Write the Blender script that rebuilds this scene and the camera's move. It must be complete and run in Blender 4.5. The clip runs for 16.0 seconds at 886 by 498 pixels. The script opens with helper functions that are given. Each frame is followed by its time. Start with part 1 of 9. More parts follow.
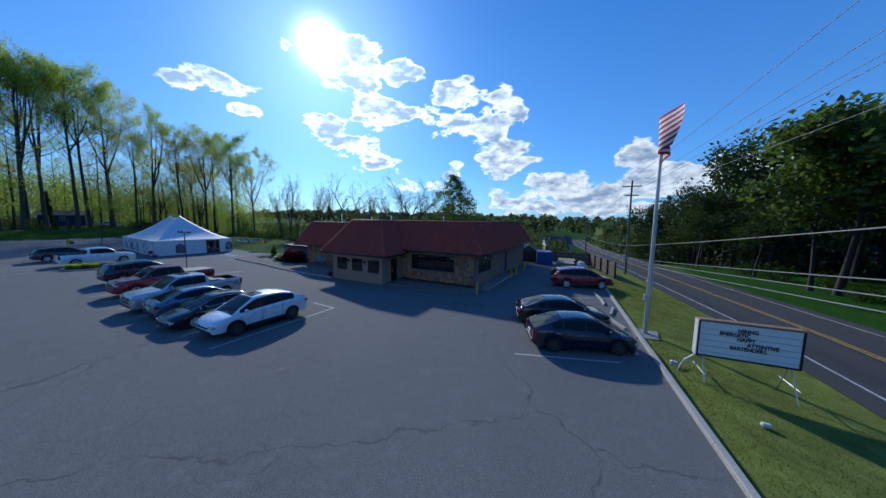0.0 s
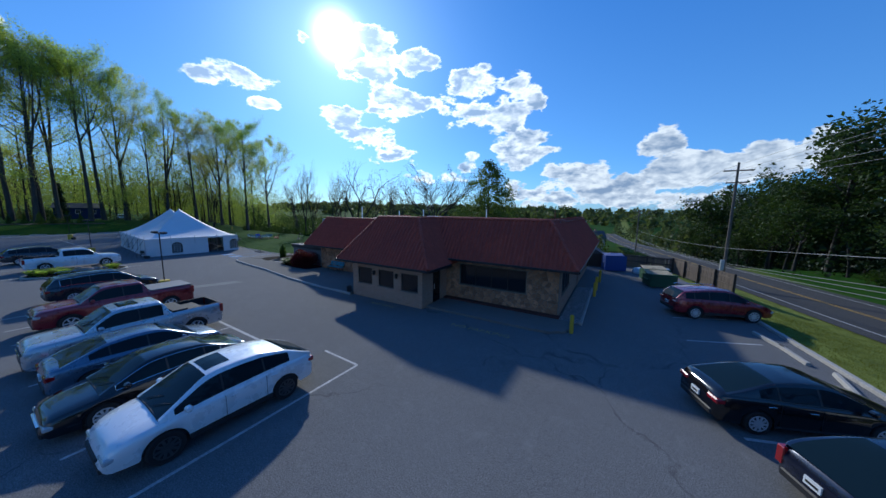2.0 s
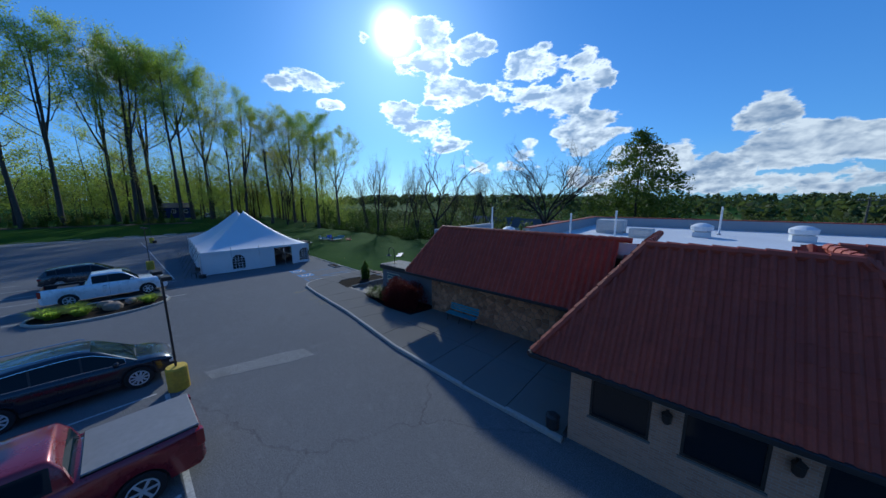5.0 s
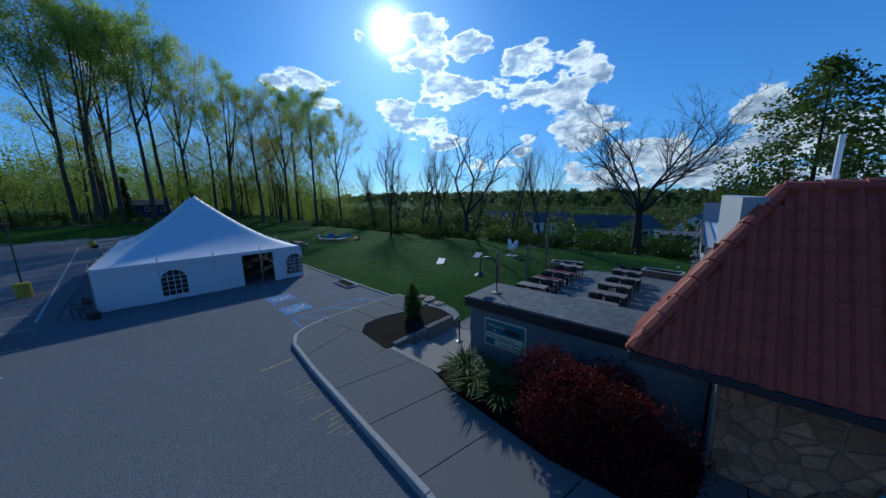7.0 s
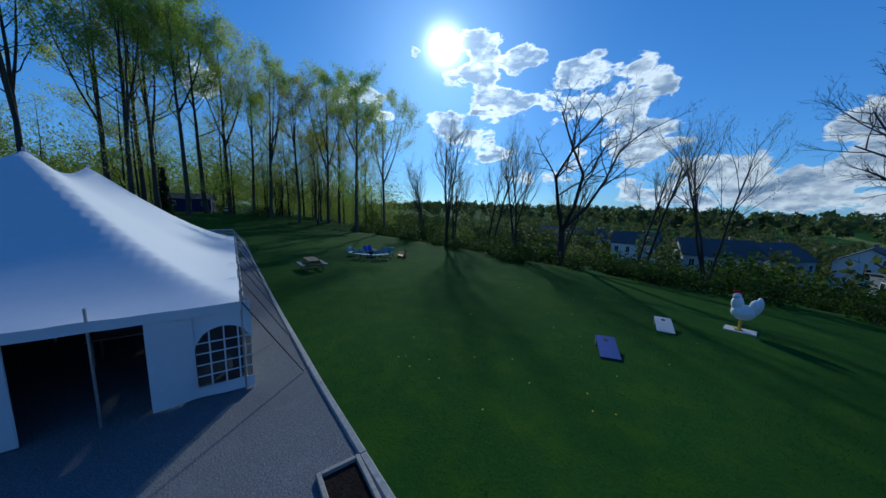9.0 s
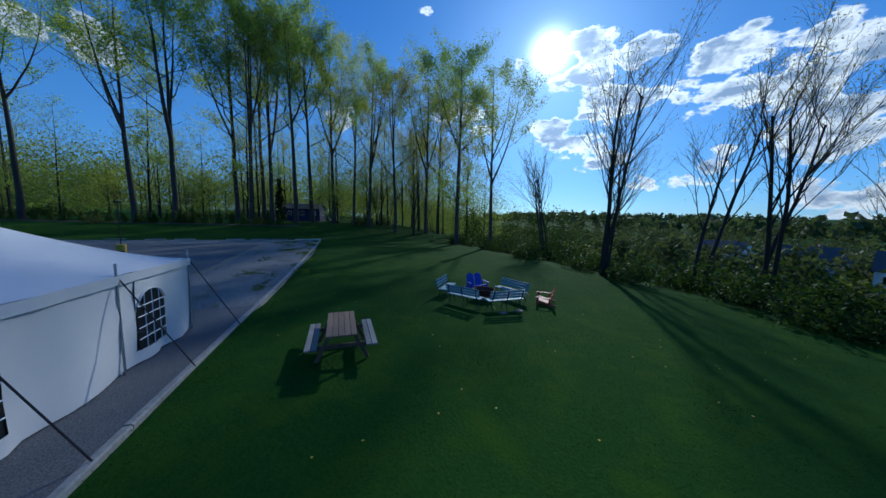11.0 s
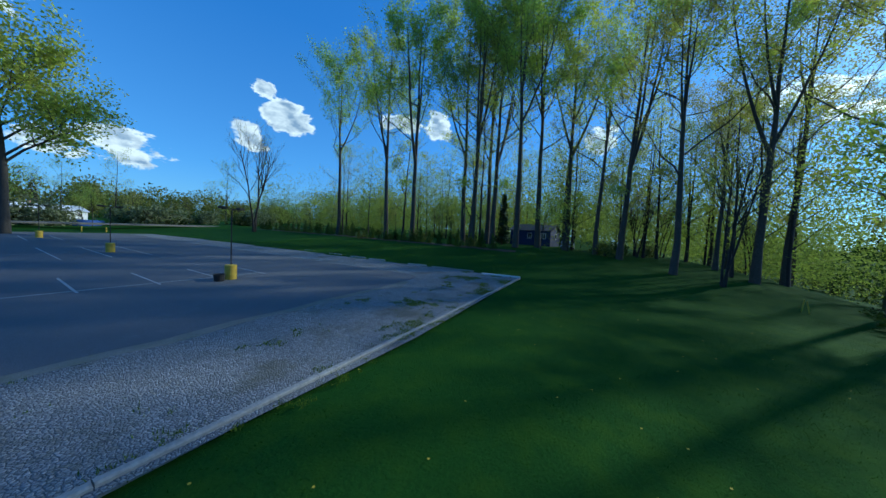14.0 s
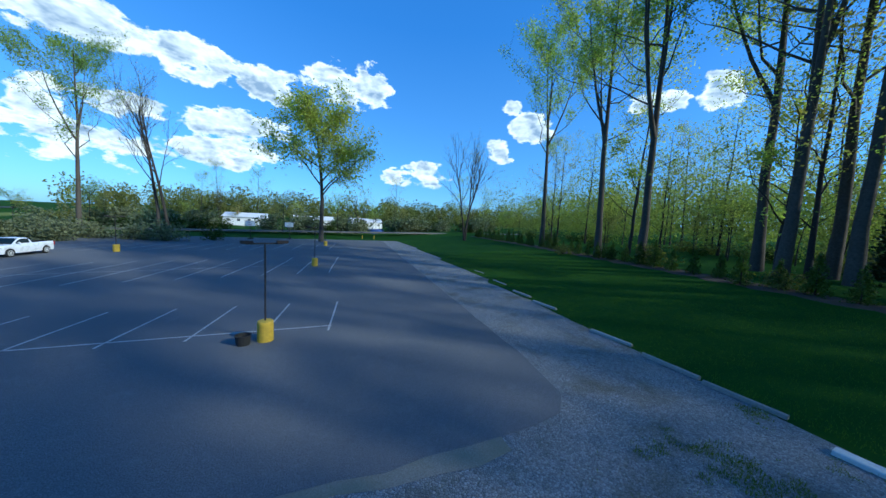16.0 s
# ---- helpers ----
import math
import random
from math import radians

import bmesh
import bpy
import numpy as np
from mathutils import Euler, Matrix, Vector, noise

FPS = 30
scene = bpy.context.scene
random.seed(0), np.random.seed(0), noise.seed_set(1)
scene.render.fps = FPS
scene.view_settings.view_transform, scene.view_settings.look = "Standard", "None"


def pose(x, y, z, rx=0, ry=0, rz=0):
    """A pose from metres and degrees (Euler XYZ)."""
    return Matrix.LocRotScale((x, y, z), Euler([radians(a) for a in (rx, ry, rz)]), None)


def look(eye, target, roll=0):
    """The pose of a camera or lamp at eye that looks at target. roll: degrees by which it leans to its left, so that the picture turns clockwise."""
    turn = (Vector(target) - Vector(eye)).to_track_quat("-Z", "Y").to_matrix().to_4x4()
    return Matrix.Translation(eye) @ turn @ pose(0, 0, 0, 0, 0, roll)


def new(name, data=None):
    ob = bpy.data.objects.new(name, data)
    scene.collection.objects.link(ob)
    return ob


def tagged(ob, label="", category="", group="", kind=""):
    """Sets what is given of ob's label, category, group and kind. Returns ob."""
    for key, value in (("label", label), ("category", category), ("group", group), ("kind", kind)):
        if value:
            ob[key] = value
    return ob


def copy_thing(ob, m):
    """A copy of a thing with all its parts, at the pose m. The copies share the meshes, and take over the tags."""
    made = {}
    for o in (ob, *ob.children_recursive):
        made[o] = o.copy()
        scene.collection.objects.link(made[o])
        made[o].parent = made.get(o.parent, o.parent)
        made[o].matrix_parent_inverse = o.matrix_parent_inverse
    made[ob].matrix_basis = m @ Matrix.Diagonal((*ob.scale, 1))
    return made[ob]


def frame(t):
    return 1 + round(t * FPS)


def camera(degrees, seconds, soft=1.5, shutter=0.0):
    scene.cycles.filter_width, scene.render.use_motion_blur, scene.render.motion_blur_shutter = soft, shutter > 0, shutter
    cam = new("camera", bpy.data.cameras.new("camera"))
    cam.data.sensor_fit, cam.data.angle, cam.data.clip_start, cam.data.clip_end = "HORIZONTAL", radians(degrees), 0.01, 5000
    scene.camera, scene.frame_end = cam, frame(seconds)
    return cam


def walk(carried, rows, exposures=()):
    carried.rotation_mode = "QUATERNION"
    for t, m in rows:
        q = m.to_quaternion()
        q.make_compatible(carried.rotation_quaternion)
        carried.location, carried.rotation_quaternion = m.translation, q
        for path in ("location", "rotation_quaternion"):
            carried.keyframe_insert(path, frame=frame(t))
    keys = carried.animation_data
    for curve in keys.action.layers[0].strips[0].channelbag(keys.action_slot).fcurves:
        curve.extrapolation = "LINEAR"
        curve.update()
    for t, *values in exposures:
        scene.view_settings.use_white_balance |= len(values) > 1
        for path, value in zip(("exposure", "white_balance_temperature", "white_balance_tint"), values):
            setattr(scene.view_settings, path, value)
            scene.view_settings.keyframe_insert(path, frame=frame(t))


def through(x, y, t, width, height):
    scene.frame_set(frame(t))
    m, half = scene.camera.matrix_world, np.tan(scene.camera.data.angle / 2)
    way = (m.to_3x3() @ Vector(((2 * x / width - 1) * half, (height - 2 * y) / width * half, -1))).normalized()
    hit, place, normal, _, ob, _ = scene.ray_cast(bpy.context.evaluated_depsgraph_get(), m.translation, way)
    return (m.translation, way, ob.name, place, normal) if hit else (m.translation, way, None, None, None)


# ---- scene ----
cam = camera(113.5, 16.0)
PATH = [
    (0, (1.655, -0.399, 5.755), (0.729, 1.362, 5.548), 0.8),
    (0.5, (0.15, 1.039, 5.822), (-0.784, 2.793, 5.592), 0.7),
    (1, (-1.406, 2.556, 5.879), (-2.355, 4.299, 5.633), 0.9),
    (1.5, (-2.915, 3.696, 5.962), (-3.885, 5.427, 5.708), 1.0),
    (2, (-4.638, 4.908, 6.01), (-5.649, 6.613, 5.746), 0.8),
    (2.5, (-6.583, 6.13, 6.132), (-7.648, 7.801, 5.862), 0.7),
    (3, (-8.565, 7.326, 6.347), (-9.692, 8.955, 6.073), 0.6),
    (3.5, (-10.711, 8.251, 6.681), (-11.896, 9.837, 6.401), 1.0),
    (4, (-12.958, 9.337, 6.738), (-14.208, 10.871, 6.451), 0.8),
    (4.5, (-15.415, 10.308, 6.778), (-16.717, 11.793, 6.464), 0.0),
    (7, (-30.478, 17.037, 5.085), (-31.778, 18.518, 4.745), -1.3),
    (7.5, (-33.561, 19.252, 4.879), (-34.875, 20.726, 4.563), -0.0),
    (8, (-36.692, 21.206, 4.605), (-38.044, 22.651, 4.314), 0.9),
    (10.3, (-51.74, 28.632, 4.031), (-53.478, 29.589, 3.779), 1.3),
    (10.5, (-53.106, 29.243, 3.894), (-54.877, 30.138, 3.65), 1.2),
    (11, (-56.44, 30.549, 3.469), (-58.287, 31.285, 3.259), 1.2),
    (11.5, (-59.861, 31.737, 3.21), (-61.774, 32.293, 3.03), 1.9),
    (12, (-63.269, 32.74, 3.139), (-65.232, 33.092, 2.981), 2.3),
    (12.5, (-66.657, 33.463, 3.144), (-68.649, 33.583, 3.019), 3.1),
    (13, (-70.07, 33.987, 3.066), (-72.06, 33.826, 2.952), 3.2),
    (13.5, (-73.58, 34.043, 3.145), (-75.519, 33.564, 3.042), 3.4),
    (14, (-76.942, 33.844, 3.411), (-78.757, 33.01, 3.306), 3.2),
    (14.5, (-80.282, 33.312, 3.883), (-81.885, 32.123, 3.766), 2.7),
    (15, (-83.542, 32.312, 4.476), (-84.87, 30.824, 4.335), 2.6),
    (15.5, (-86.739, 30.931, 4.974), (-87.762, 29.22, 4.81), 2.6),
    (16, (-89.822, 29.065, 5.372), (-90.553, 27.212, 5.193), 2.9),
]
walk(cam, [(t, look(eye, target, roll)) for t, eye, target, roll in PATH],
     [(0, 0.2, 5900, 6), (3, 0.2, 5900, 5), (4.5, 0.05, 5800, 4), (7, -0.18, 5550, 0), (8, -0.24, 5550, 0), (10.3, -0.28, 5600, 2), (11, -0.18, 5600, 3), (12.5, -0.05, 5700, 8), (13.5, 0.02, 5250, -1), (14, 0.38, 5600, -7), (16, 0.72, 5700, -4)])
# ---------------------------------------------------------------- light and air
SUN_AZ, SUN_EL = 139.8, 27.0
sun_way = Vector((math.cos(radians(SUN_AZ)) * math.cos(radians(SUN_EL)), math.sin(radians(SUN_AZ)) * math.cos(radians(SUN_EL)), math.sin(radians(SUN_EL))))
sun_data = bpy.data.lights.new("sun", "SUN")
sun_data.energy, sun_data.angle, sun_data.color = 2.9, radians(1.6), (1.0, 0.94, 0.84)
sun_ob = new("sun", sun_data)
sun_ob.matrix_world = look((0, 0, 60), Vector((0, 0, 60)) - sun_way)


class Nodes:
    """Short hand for a node tree."""

    def __init__(self, tree):
        self.tree = tree
        tree.nodes.clear()

    def add(self, kind, inputs=None, **settings):
        n = self.tree.nodes.new(kind)
        if "operation" in settings:
            n.operation = settings["operation"]
        if "use_clamp" in settings:
            n.use_clamp = settings["use_clamp"]
        if "data_type" in settings:
            n.data_type, n.blend_type = settings["data_type"], settings["blend_type"]
        if "feature" in settings:
            n.feature = settings["feature"]
        for key, value in (inputs or {}).items():
            if isinstance(value, bpy.types.NodeSocket):
                self.tree.links.new(value, n.inputs[key])
            else:
                n.inputs[key].default_value = value
        return n

    def math(self, op, a, b=0.0, clamp=False):
        return self.add("ShaderNodeMath", {0: a, 1: b}, operation=op, use_clamp=clamp).outputs[0]

    def ramp(self, fac, stops):
        n = self.add("ShaderNodeValToRGB", {0: fac})
        while len(n.color_ramp.elements) < len(stops):
            n.color_ramp.elements.new(0.5)
        for e, (p, c) in zip(n.color_ramp.elements, stops):
            e.position, e.color = p, (c, c, c, 1) if isinstance(c, (int, float)) else (*c, 1)
        return n.outputs[0]

    def mix(self, fac, a, b, blend="MIX"):
        n = self.add("ShaderNodeMix", {0: fac}, data_type="RGBA", blend_type=blend)
        for key, value in ((6, a), (7, b)):
            if isinstance(value, bpy.types.NodeSocket):
                self.tree.links.new(value, n.inputs[key])
            else:
                n.inputs[key].default_value = (*value, 1)
        return n.outputs[2]

    def noise(self, vector, scale, detail=4.0, rough=0.55, dist=0.0):
        return self.add("ShaderNodeTexNoise", {"Vector": vector, "Scale": scale, "Detail": detail, "Roughness": rough, "Distortion": dist}).outputs[0]


# cumulus: azimuth, elevation, half width, half height in degrees, weight
CLOUDS_SUN = [
    (133.6, 27.0, 4.4, 2.3, 1.1),
    (125.9, 25.0, 4.5, 2.2, 1.1),
    (134.9, 23.3, 5.6, 2.1, 1.0),
    (128.8, 18.6, 5.7, 2.8, 1.0),
    (139.4, 15.4, 3.7, 2.2, 1.0),
    (134.8, 12.6, 4.4, 2.2, 0.9),
    (130.0, 9.8, 4.5, 1.6, 0.7),
    (115.1, 21.9, 4.9, 2.8, 1.2),
    (118.2, 17.6, 5.0, 2.5, 1.0),
    (108.6, 22.0, 3.5, 1.7, 1.0),
    (109.7, 17.2, 5.3, 3.7, 1.2),
    (104.5, 19.2, 2.6, 2.7, 1.0),
    (106.1, 11.6, 5.7, 4.1, 1.1),
    (115.3, 8.1, 2.4, 2.2, 0.8),
]
CLOUDS_LOW = [
    (155.6, 19.1, 6.0, 2.2, 1.0),
    (151.3, 16.3, 2.8, 1.0, 0.8),
    (145.0, 26.1, 1.2, 0.8, 0.7),
    (84.9, 9.8, 3.2, 3.0, 1.3),
    (81.6, 6.6, 6.0, 3.2, 1.8),
    (73.8, 6.6, 5.0, 3.0, 1.8),
    (68.5, 7.6, 3.0, 3.2, 1.6),
    (92.0, 4.2, 8.1, 2.7, 1.3),
    (102.1, 3.0, 9.0, 2.4, 1.0),
    (81.4, 2.0, 10.6, 1.6, 0.9),
    (97.0, 7.5, 7.0, 1.3, 0.7),
    (178.0, 17.0, 3.0, 2.0, 0.9),
    (121.0, 6.0, 8.0, 1.2, 0.6),
    (162.2, 33.2, 1.7, 0.7, 0.6),
]
CLOUDS_FAR = [
    (-62.0, 20.7, 7.8, 2.7, 1.2),
    (-71.1, 20.2, 5.8, 2.5, 1.1),
    (-80.1, 19.9, 5.7, 2.8, 1.1),
    (-93.1, 22.6, 8.0, 3.6, 1.2),
    (-57.6, 12.0, 2.6, 2.2, 1.0),
    (-64.7, 12.8, 5.4, 1.8, 1.0),
    (-76.6, 13.5, 7.3, 2.6, 1.0),
    (-75.5, 9.0, 8.3, 2.4, 1.0),
    (-61.5, 7.5, 8.0, 3.2, 0.9),
    (-104.4, 8.8, 6.8, 2.7, 1.0),
    (-145.6, 19.2, 3.8, 2.2, 0.9),
    (-122.9, 20.9, 1.7, 1.3, 0.9),
    (-127.0, 17.5, 4.0, 2.5, 1.1),
    (-121.1, 13.6, 2.5, 2.0, 1.0),
    (-153.4, 19.4, 2.5, 2.7, 0.9),
]
world = bpy.data.worlds.new("sky")
scene.world = world
world.use_nodes = True
W = Nodes(world.node_tree)
sky = W.add("ShaderNodeTexSky")
sky.sky_type, sky.sun_disc, sky.sun_elevation, sky.sun_rotation = "NISHITA", False, radians(SUN_EL), radians(90 - SUN_AZ)
sky.altitude, sky.air_density, sky.dust_density, sky.ozone_density = 120.0, 1.0, 0.6, 2.5
way = W.add("ShaderNodeTexCoord").outputs["Generated"]
unit = W.add("ShaderNodeVectorMath", {0: way}, operation="NORMALIZE").outputs[0]
xyz = W.add("ShaderNodeSeparateXYZ", {0: unit})
az = W.math("MULTIPLY", W.math("ARCTAN2", xyz.outputs[1], xyz.outputs[0]), 180 / math.pi)
el_up = W.math("ARCSINE", xyz.outputs[2])
el = W.math("MULTIPLY", el_up, 180 / math.pi)
cover = None
for ca, ce, sa, se, wt in CLOUDS_SUN + CLOUDS_LOW + CLOUDS_FAR:
    da = W.math("SUBTRACT", az, ca)
    da = W.math("MULTIPLY", W.add("ShaderNodeMath", {0: da, 1: -180.0, 2: 180.0}, operation="WRAP").outputs[0], 1 / sa)
    de = W.math("MULTIPLY", W.math("SUBTRACT", el, ce), 1 / se)
    r2 = W.math("ADD", W.math("MULTIPLY", da, da), W.math("MULTIPLY", de, de))
    b = W.math("MULTIPLY", W.math("SUBTRACT", 1.0, r2), wt)
    b = W.math("MAXIMUM", b, -2.0)
    cover = b if cover is None else W.add("ShaderNodeMath", {0: cover, 1: b, 2: 0.35}, operation="SMOOTH_MAX").outputs[0]
flat = W.add("ShaderNodeVectorMath", {0: unit, 1: (1.0, 1.0, 1.9)}, operation="MULTIPLY").outputs[0]
side = tuple(0.022 * (sun_way + Vector((0, 0, 0.5))).normalized())
toward = W.add("ShaderNodeVectorMath", {0: flat, 1: side}, operation="ADD").outputs[0]
puff = W.noise(flat, 12.0, 9.0, 0.60, 0.15)
lump = W.noise(flat, 5.0, 3.0, 0.5)
relief = W.math("SUBTRACT", W.noise(flat, 11.0, 4.0, 0.55, 0.15), W.noise(toward, 11.0, 4.0, 0.55, 0.15))
dens = W.math("ADD", W.math("MULTIPLY", cover, 0.62), W.math("ADD", W.math("MULTIPLY", W.math("SUBTRACT", puff, 0.5), 3.3), W.math("MULTIPLY", W.math("SUBTRACT", lump, 0.5), 1.0)))
alpha = W.ramp(dens, [(0.06, 0.0), (0.24, 1.0)])
thick = W.ramp(dens, [(0.20, 0.0), (0.52, 1.0)])
dot = W.add("ShaderNodeVectorMath", {0: unit, 1: sun_way}, operation="DOT_PRODUCT").outputs["Value"]
near = W.math("POWER", W.math("MAXIMUM", dot, 0.0), 7.0)
shade = W.math("SUBTRACT", W.math("MULTIPLY", thick, W.math("ADD", 0.50, W.math("MULTIPLY", near, 0.40))), W.math("MULTIPLY", relief, 4.0), True)
lit = W.mix(shade, (0.70, 0.74, 0.80), (0.21, 0.29, 0.43))
gain = W.math("ADD", 1.0, W.math("MULTIPLY", near, 1.0))
lit = W.mix(1.0, lit, W.add("ShaderNodeCombineXYZ", {0: gain, 1: gain, 2: gain}).outputs[0], "MULTIPLY")
sky_col = W.mix(1.0, sky.outputs[0], (0.026, 0.047, 0.076), "MULTIPLY")
haze = W.ramp(W.math("MULTIPLY", el_up, 2 / math.pi), [(0.0, (0.34, 0.55, 0.80)), (0.10, (0.18, 0.43, 0.80)), (0.35, (0.06, 0.27, 0.72)), (0.9, (0.03, 0.17, 0.58))])
haze = W.mix(1.0, haze, (0.27, 0.305, 0.355), "MULTIPLY")
sky_col = W.mix(1.0, sky_col, haze, "ADD")
mixed = W.mix(alpha, sky_col, lit)
glow = W.math("ADD", W.math("MULTIPLY", W.math("POWER", W.math("MAXIMUM", dot, 0.0), 1100.0), 3.0), W.math("MULTIPLY", W.math("POWER", W.math("MAXIMUM", dot, 0.0), 45.0), 0.12))
halo = W.mix(1.0, mixed, W.add("ShaderNodeCombineXYZ", {0: glow, 1: glow, 2: glow}).outputs[0], "ADD")
W.tree.links.new(W.add("ShaderNodeBackground", {0: halo, 1: 1.0}).outputs[0], W.add("ShaderNodeOutputWorld").inputs[0])


# ---------------------------------------------------------------- materials
def material(name, color, rough=0.8, metal=0.0, vary=0.25, grain=8.0, big=0.6, bump=0.0, tint=None, coat=0.0, spec=0.5, each=0.0, transmission=0.0):
    """Painted or raw surface with variation at two scales. each: change of brightness from piece to piece."""
    m = bpy.data.materials.new(name)
    m.use_nodes = True
    N = Nodes(m.node_tree)
    pos = N.add("ShaderNodeTexCoord").outputs["Object"]
    fine, broad = N.noise(pos, grain, 6.0, 0.6), N.noise(pos, big, 4.0, 0.55)
    c = np.array(color)
    lo, hi = tuple(c * (1 - vary)), tuple(np.minimum(c * (1 + vary), 0.95))
    col = N.mix(N.ramp(fine, [(0.3, 0.0), (0.7, 1.0)]), lo, hi)
    col = N.mix(N.math("MULTIPLY", N.ramp(broad, [(0.38, 0.0), (0.66, 1.0)]), 0.55), col, tuple(tint or c * (1 - 0.8 * vary)))
    if each:
        rnd = N.add("ShaderNodeObjectInfo").outputs["Random"]
        isl = N.add("ShaderNodeNewGeometry").outputs["Random Per Island"]
        k = N.math("ADD", 1 - each, N.math("MULTIPLY", N.math("FRACT", N.math("ADD", rnd, isl)), 2 * each))
        col = N.mix(1.0, col, N.add("ShaderNodeCombineXYZ", {0: k, 1: k, 2: k}).outputs[0], "MULTIPLY")
    b = N.add("ShaderNodeBsdfPrincipled", {"Base Color": col, "Metallic": metal, "Coat Weight": coat, "Coat Roughness": 0.06, "Specular IOR Level": spec, "Transmission Weight": transmission})
    N.tree.links.new(N.math("ADD", rough - 0.06, N.math("MULTIPLY", fine, 0.12), True), b.inputs["Roughness"])
    if bump:
        N.tree.links.new(N.add("ShaderNodeBump", {"Strength": 0.6, "Distance": bump, "Height": fine}).outputs[0], b.inputs["Normal"])
    N.tree.links.new(b.outputs[0], N.add("ShaderNodeOutputMaterial").inputs[0])
    return m


def asphalt_material(name, base, crack=0.5, speck=0.5):
    m = bpy.data.materials.new(name)
    m.use_nodes = True
    N = Nodes(m.node_tree)
    pos = N.add("ShaderNodeTexCoord").outputs["Object"]
    agg = N.noise(pos, 38.0, 3.0, 0.75)
    mid = N.noise(pos, 1.7, 6.0, 0.6)
    broad = N.noise(pos, 0.13, 5.0, 0.6)
    c = np.array(base)
    col = N.mix(N.ramp(agg, [(0.35, 0.0), (0.7, 1.0)]), tuple(c * (1 - 1.5 * speck)), tuple(c * (1 + 1.5 * speck)))
    col = N.mix(N.math("MULTIPLY", N.ramp(broad, [(0.35, 0.0), (0.65, 1.0)]), 0.5), col, tuple(c * 0.72))
    col = N.mix(N.math("MULTIPLY", N.ramp(mid, [(0.55, 0.0), (0.75, 1.0)]), 0.45), col, tuple(c * 1.25))
    mottle = N.noise(pos, 9.0, 5.0, 0.75)
    col = N.mix(N.math("MULTIPLY", N.ramp(mottle, [(0.42, 1.0), (0.6, 0.0)]), 0.30), col, tuple(c * 0.5))
    warp = N.add("ShaderNodeVectorMath", {0: pos, 1: N.add("ShaderNodeVectorMath", {0: N.add("ShaderNodeTexNoise", {"Vector": pos, "Scale": 0.9, "Detail": 5.0}).outputs[1], 1: (1.6, 1.6, 0.0)}, operation="MULTIPLY").outputs[0]}, operation="ADD").outputs[0]
    long = N.add("ShaderNodeTexVoronoi", {"Vector": warp, "Scale": 0.085}, feature="DISTANCE_TO_EDGE").outputs[0]
    net = N.add("ShaderNodeTexVoronoi", {"Vector": warp, "Scale": 0.75}, feature="DISTANCE_TO_EDGE").outputs[0]
    cl = N.math("MULTIPLY", N.ramp(long, [(0.0, 1.0), (0.0021, 0.0)]), N.ramp(N.noise(pos, 0.7, 3.0), [(0.34, 0.25), (0.55, 1.0)]))
    cn = N.math("MULTIPLY", N.ramp(net, [(0.0, 1.0), (0.010, 0.0)]), N.ramp(N.noise(pos, 0.16, 3.0), [(0.56, 0.0), (0.66, 1.0)]))
    old_and_lit = N.ramp(N.math("MULTIPLY", N.math("ADD", N.add("ShaderNodeSeparateXYZ", {0: pos}).outputs[0], 70.0), 1 / 70), [(0.35, 0.0), (0.75, 1.0)])
    fine_net = N.add("ShaderNodeTexVoronoi", {"Vector": warp, "Scale": 2.2}, feature="DISTANCE_TO_EDGE").outputs[0]
    cf = N.math("MULTIPLY", N.ramp(fine_net, [(0.0, 0.8), (0.012, 0.0)]), N.ramp(N.noise(pos, 0.23, 3.0), [(0.47, 0.0), (0.60, 1.0)]))
    worn = N.math("MULTIPLY", N.math("MAXIMUM", N.math("MAXIMUM", cl, cn), cf), N.math("ADD", 0.12, N.math("MULTIPLY", old_and_lit, 0.88)))
    cr = N.math("MULTIPLY", worn, crack)
    # dims the back lot by x, weaker sun put into its colour
    col = N.mix(N.math("SUBTRACT", 1.0, old_and_lit, True), col, (0.90, 0.93, 0.98), "MULTIPLY")
    col = N.mix(cr, col, tuple(c * 0.25))
    oil = N.ramp(N.noise(pos, 0.55, 2.0, 0.5, 0.4), [(0.70, 0.0), (0.78, 1.0)])
    col = N.mix(N.math("MULTIPLY", oil, 0.35), col, tuple(c * 0.4))
    b = N.add("ShaderNodeBsdfPrincipled", {"Base Color": col, "Roughness": 0.92, "Specular IOR Level": 0.14})
    h = N.math("SUBTRACT", N.math("MULTIPLY", agg, 0.5), cr)
    N.tree.links.new(N.add("ShaderNodeBump", {"Strength": 0.55, "Distance": 0.012, "Height": h}).outputs[0], b.inputs["Normal"])
    N.tree.links.new(b.outputs[0], N.add("ShaderNodeOutputMaterial").inputs[0])
    return m


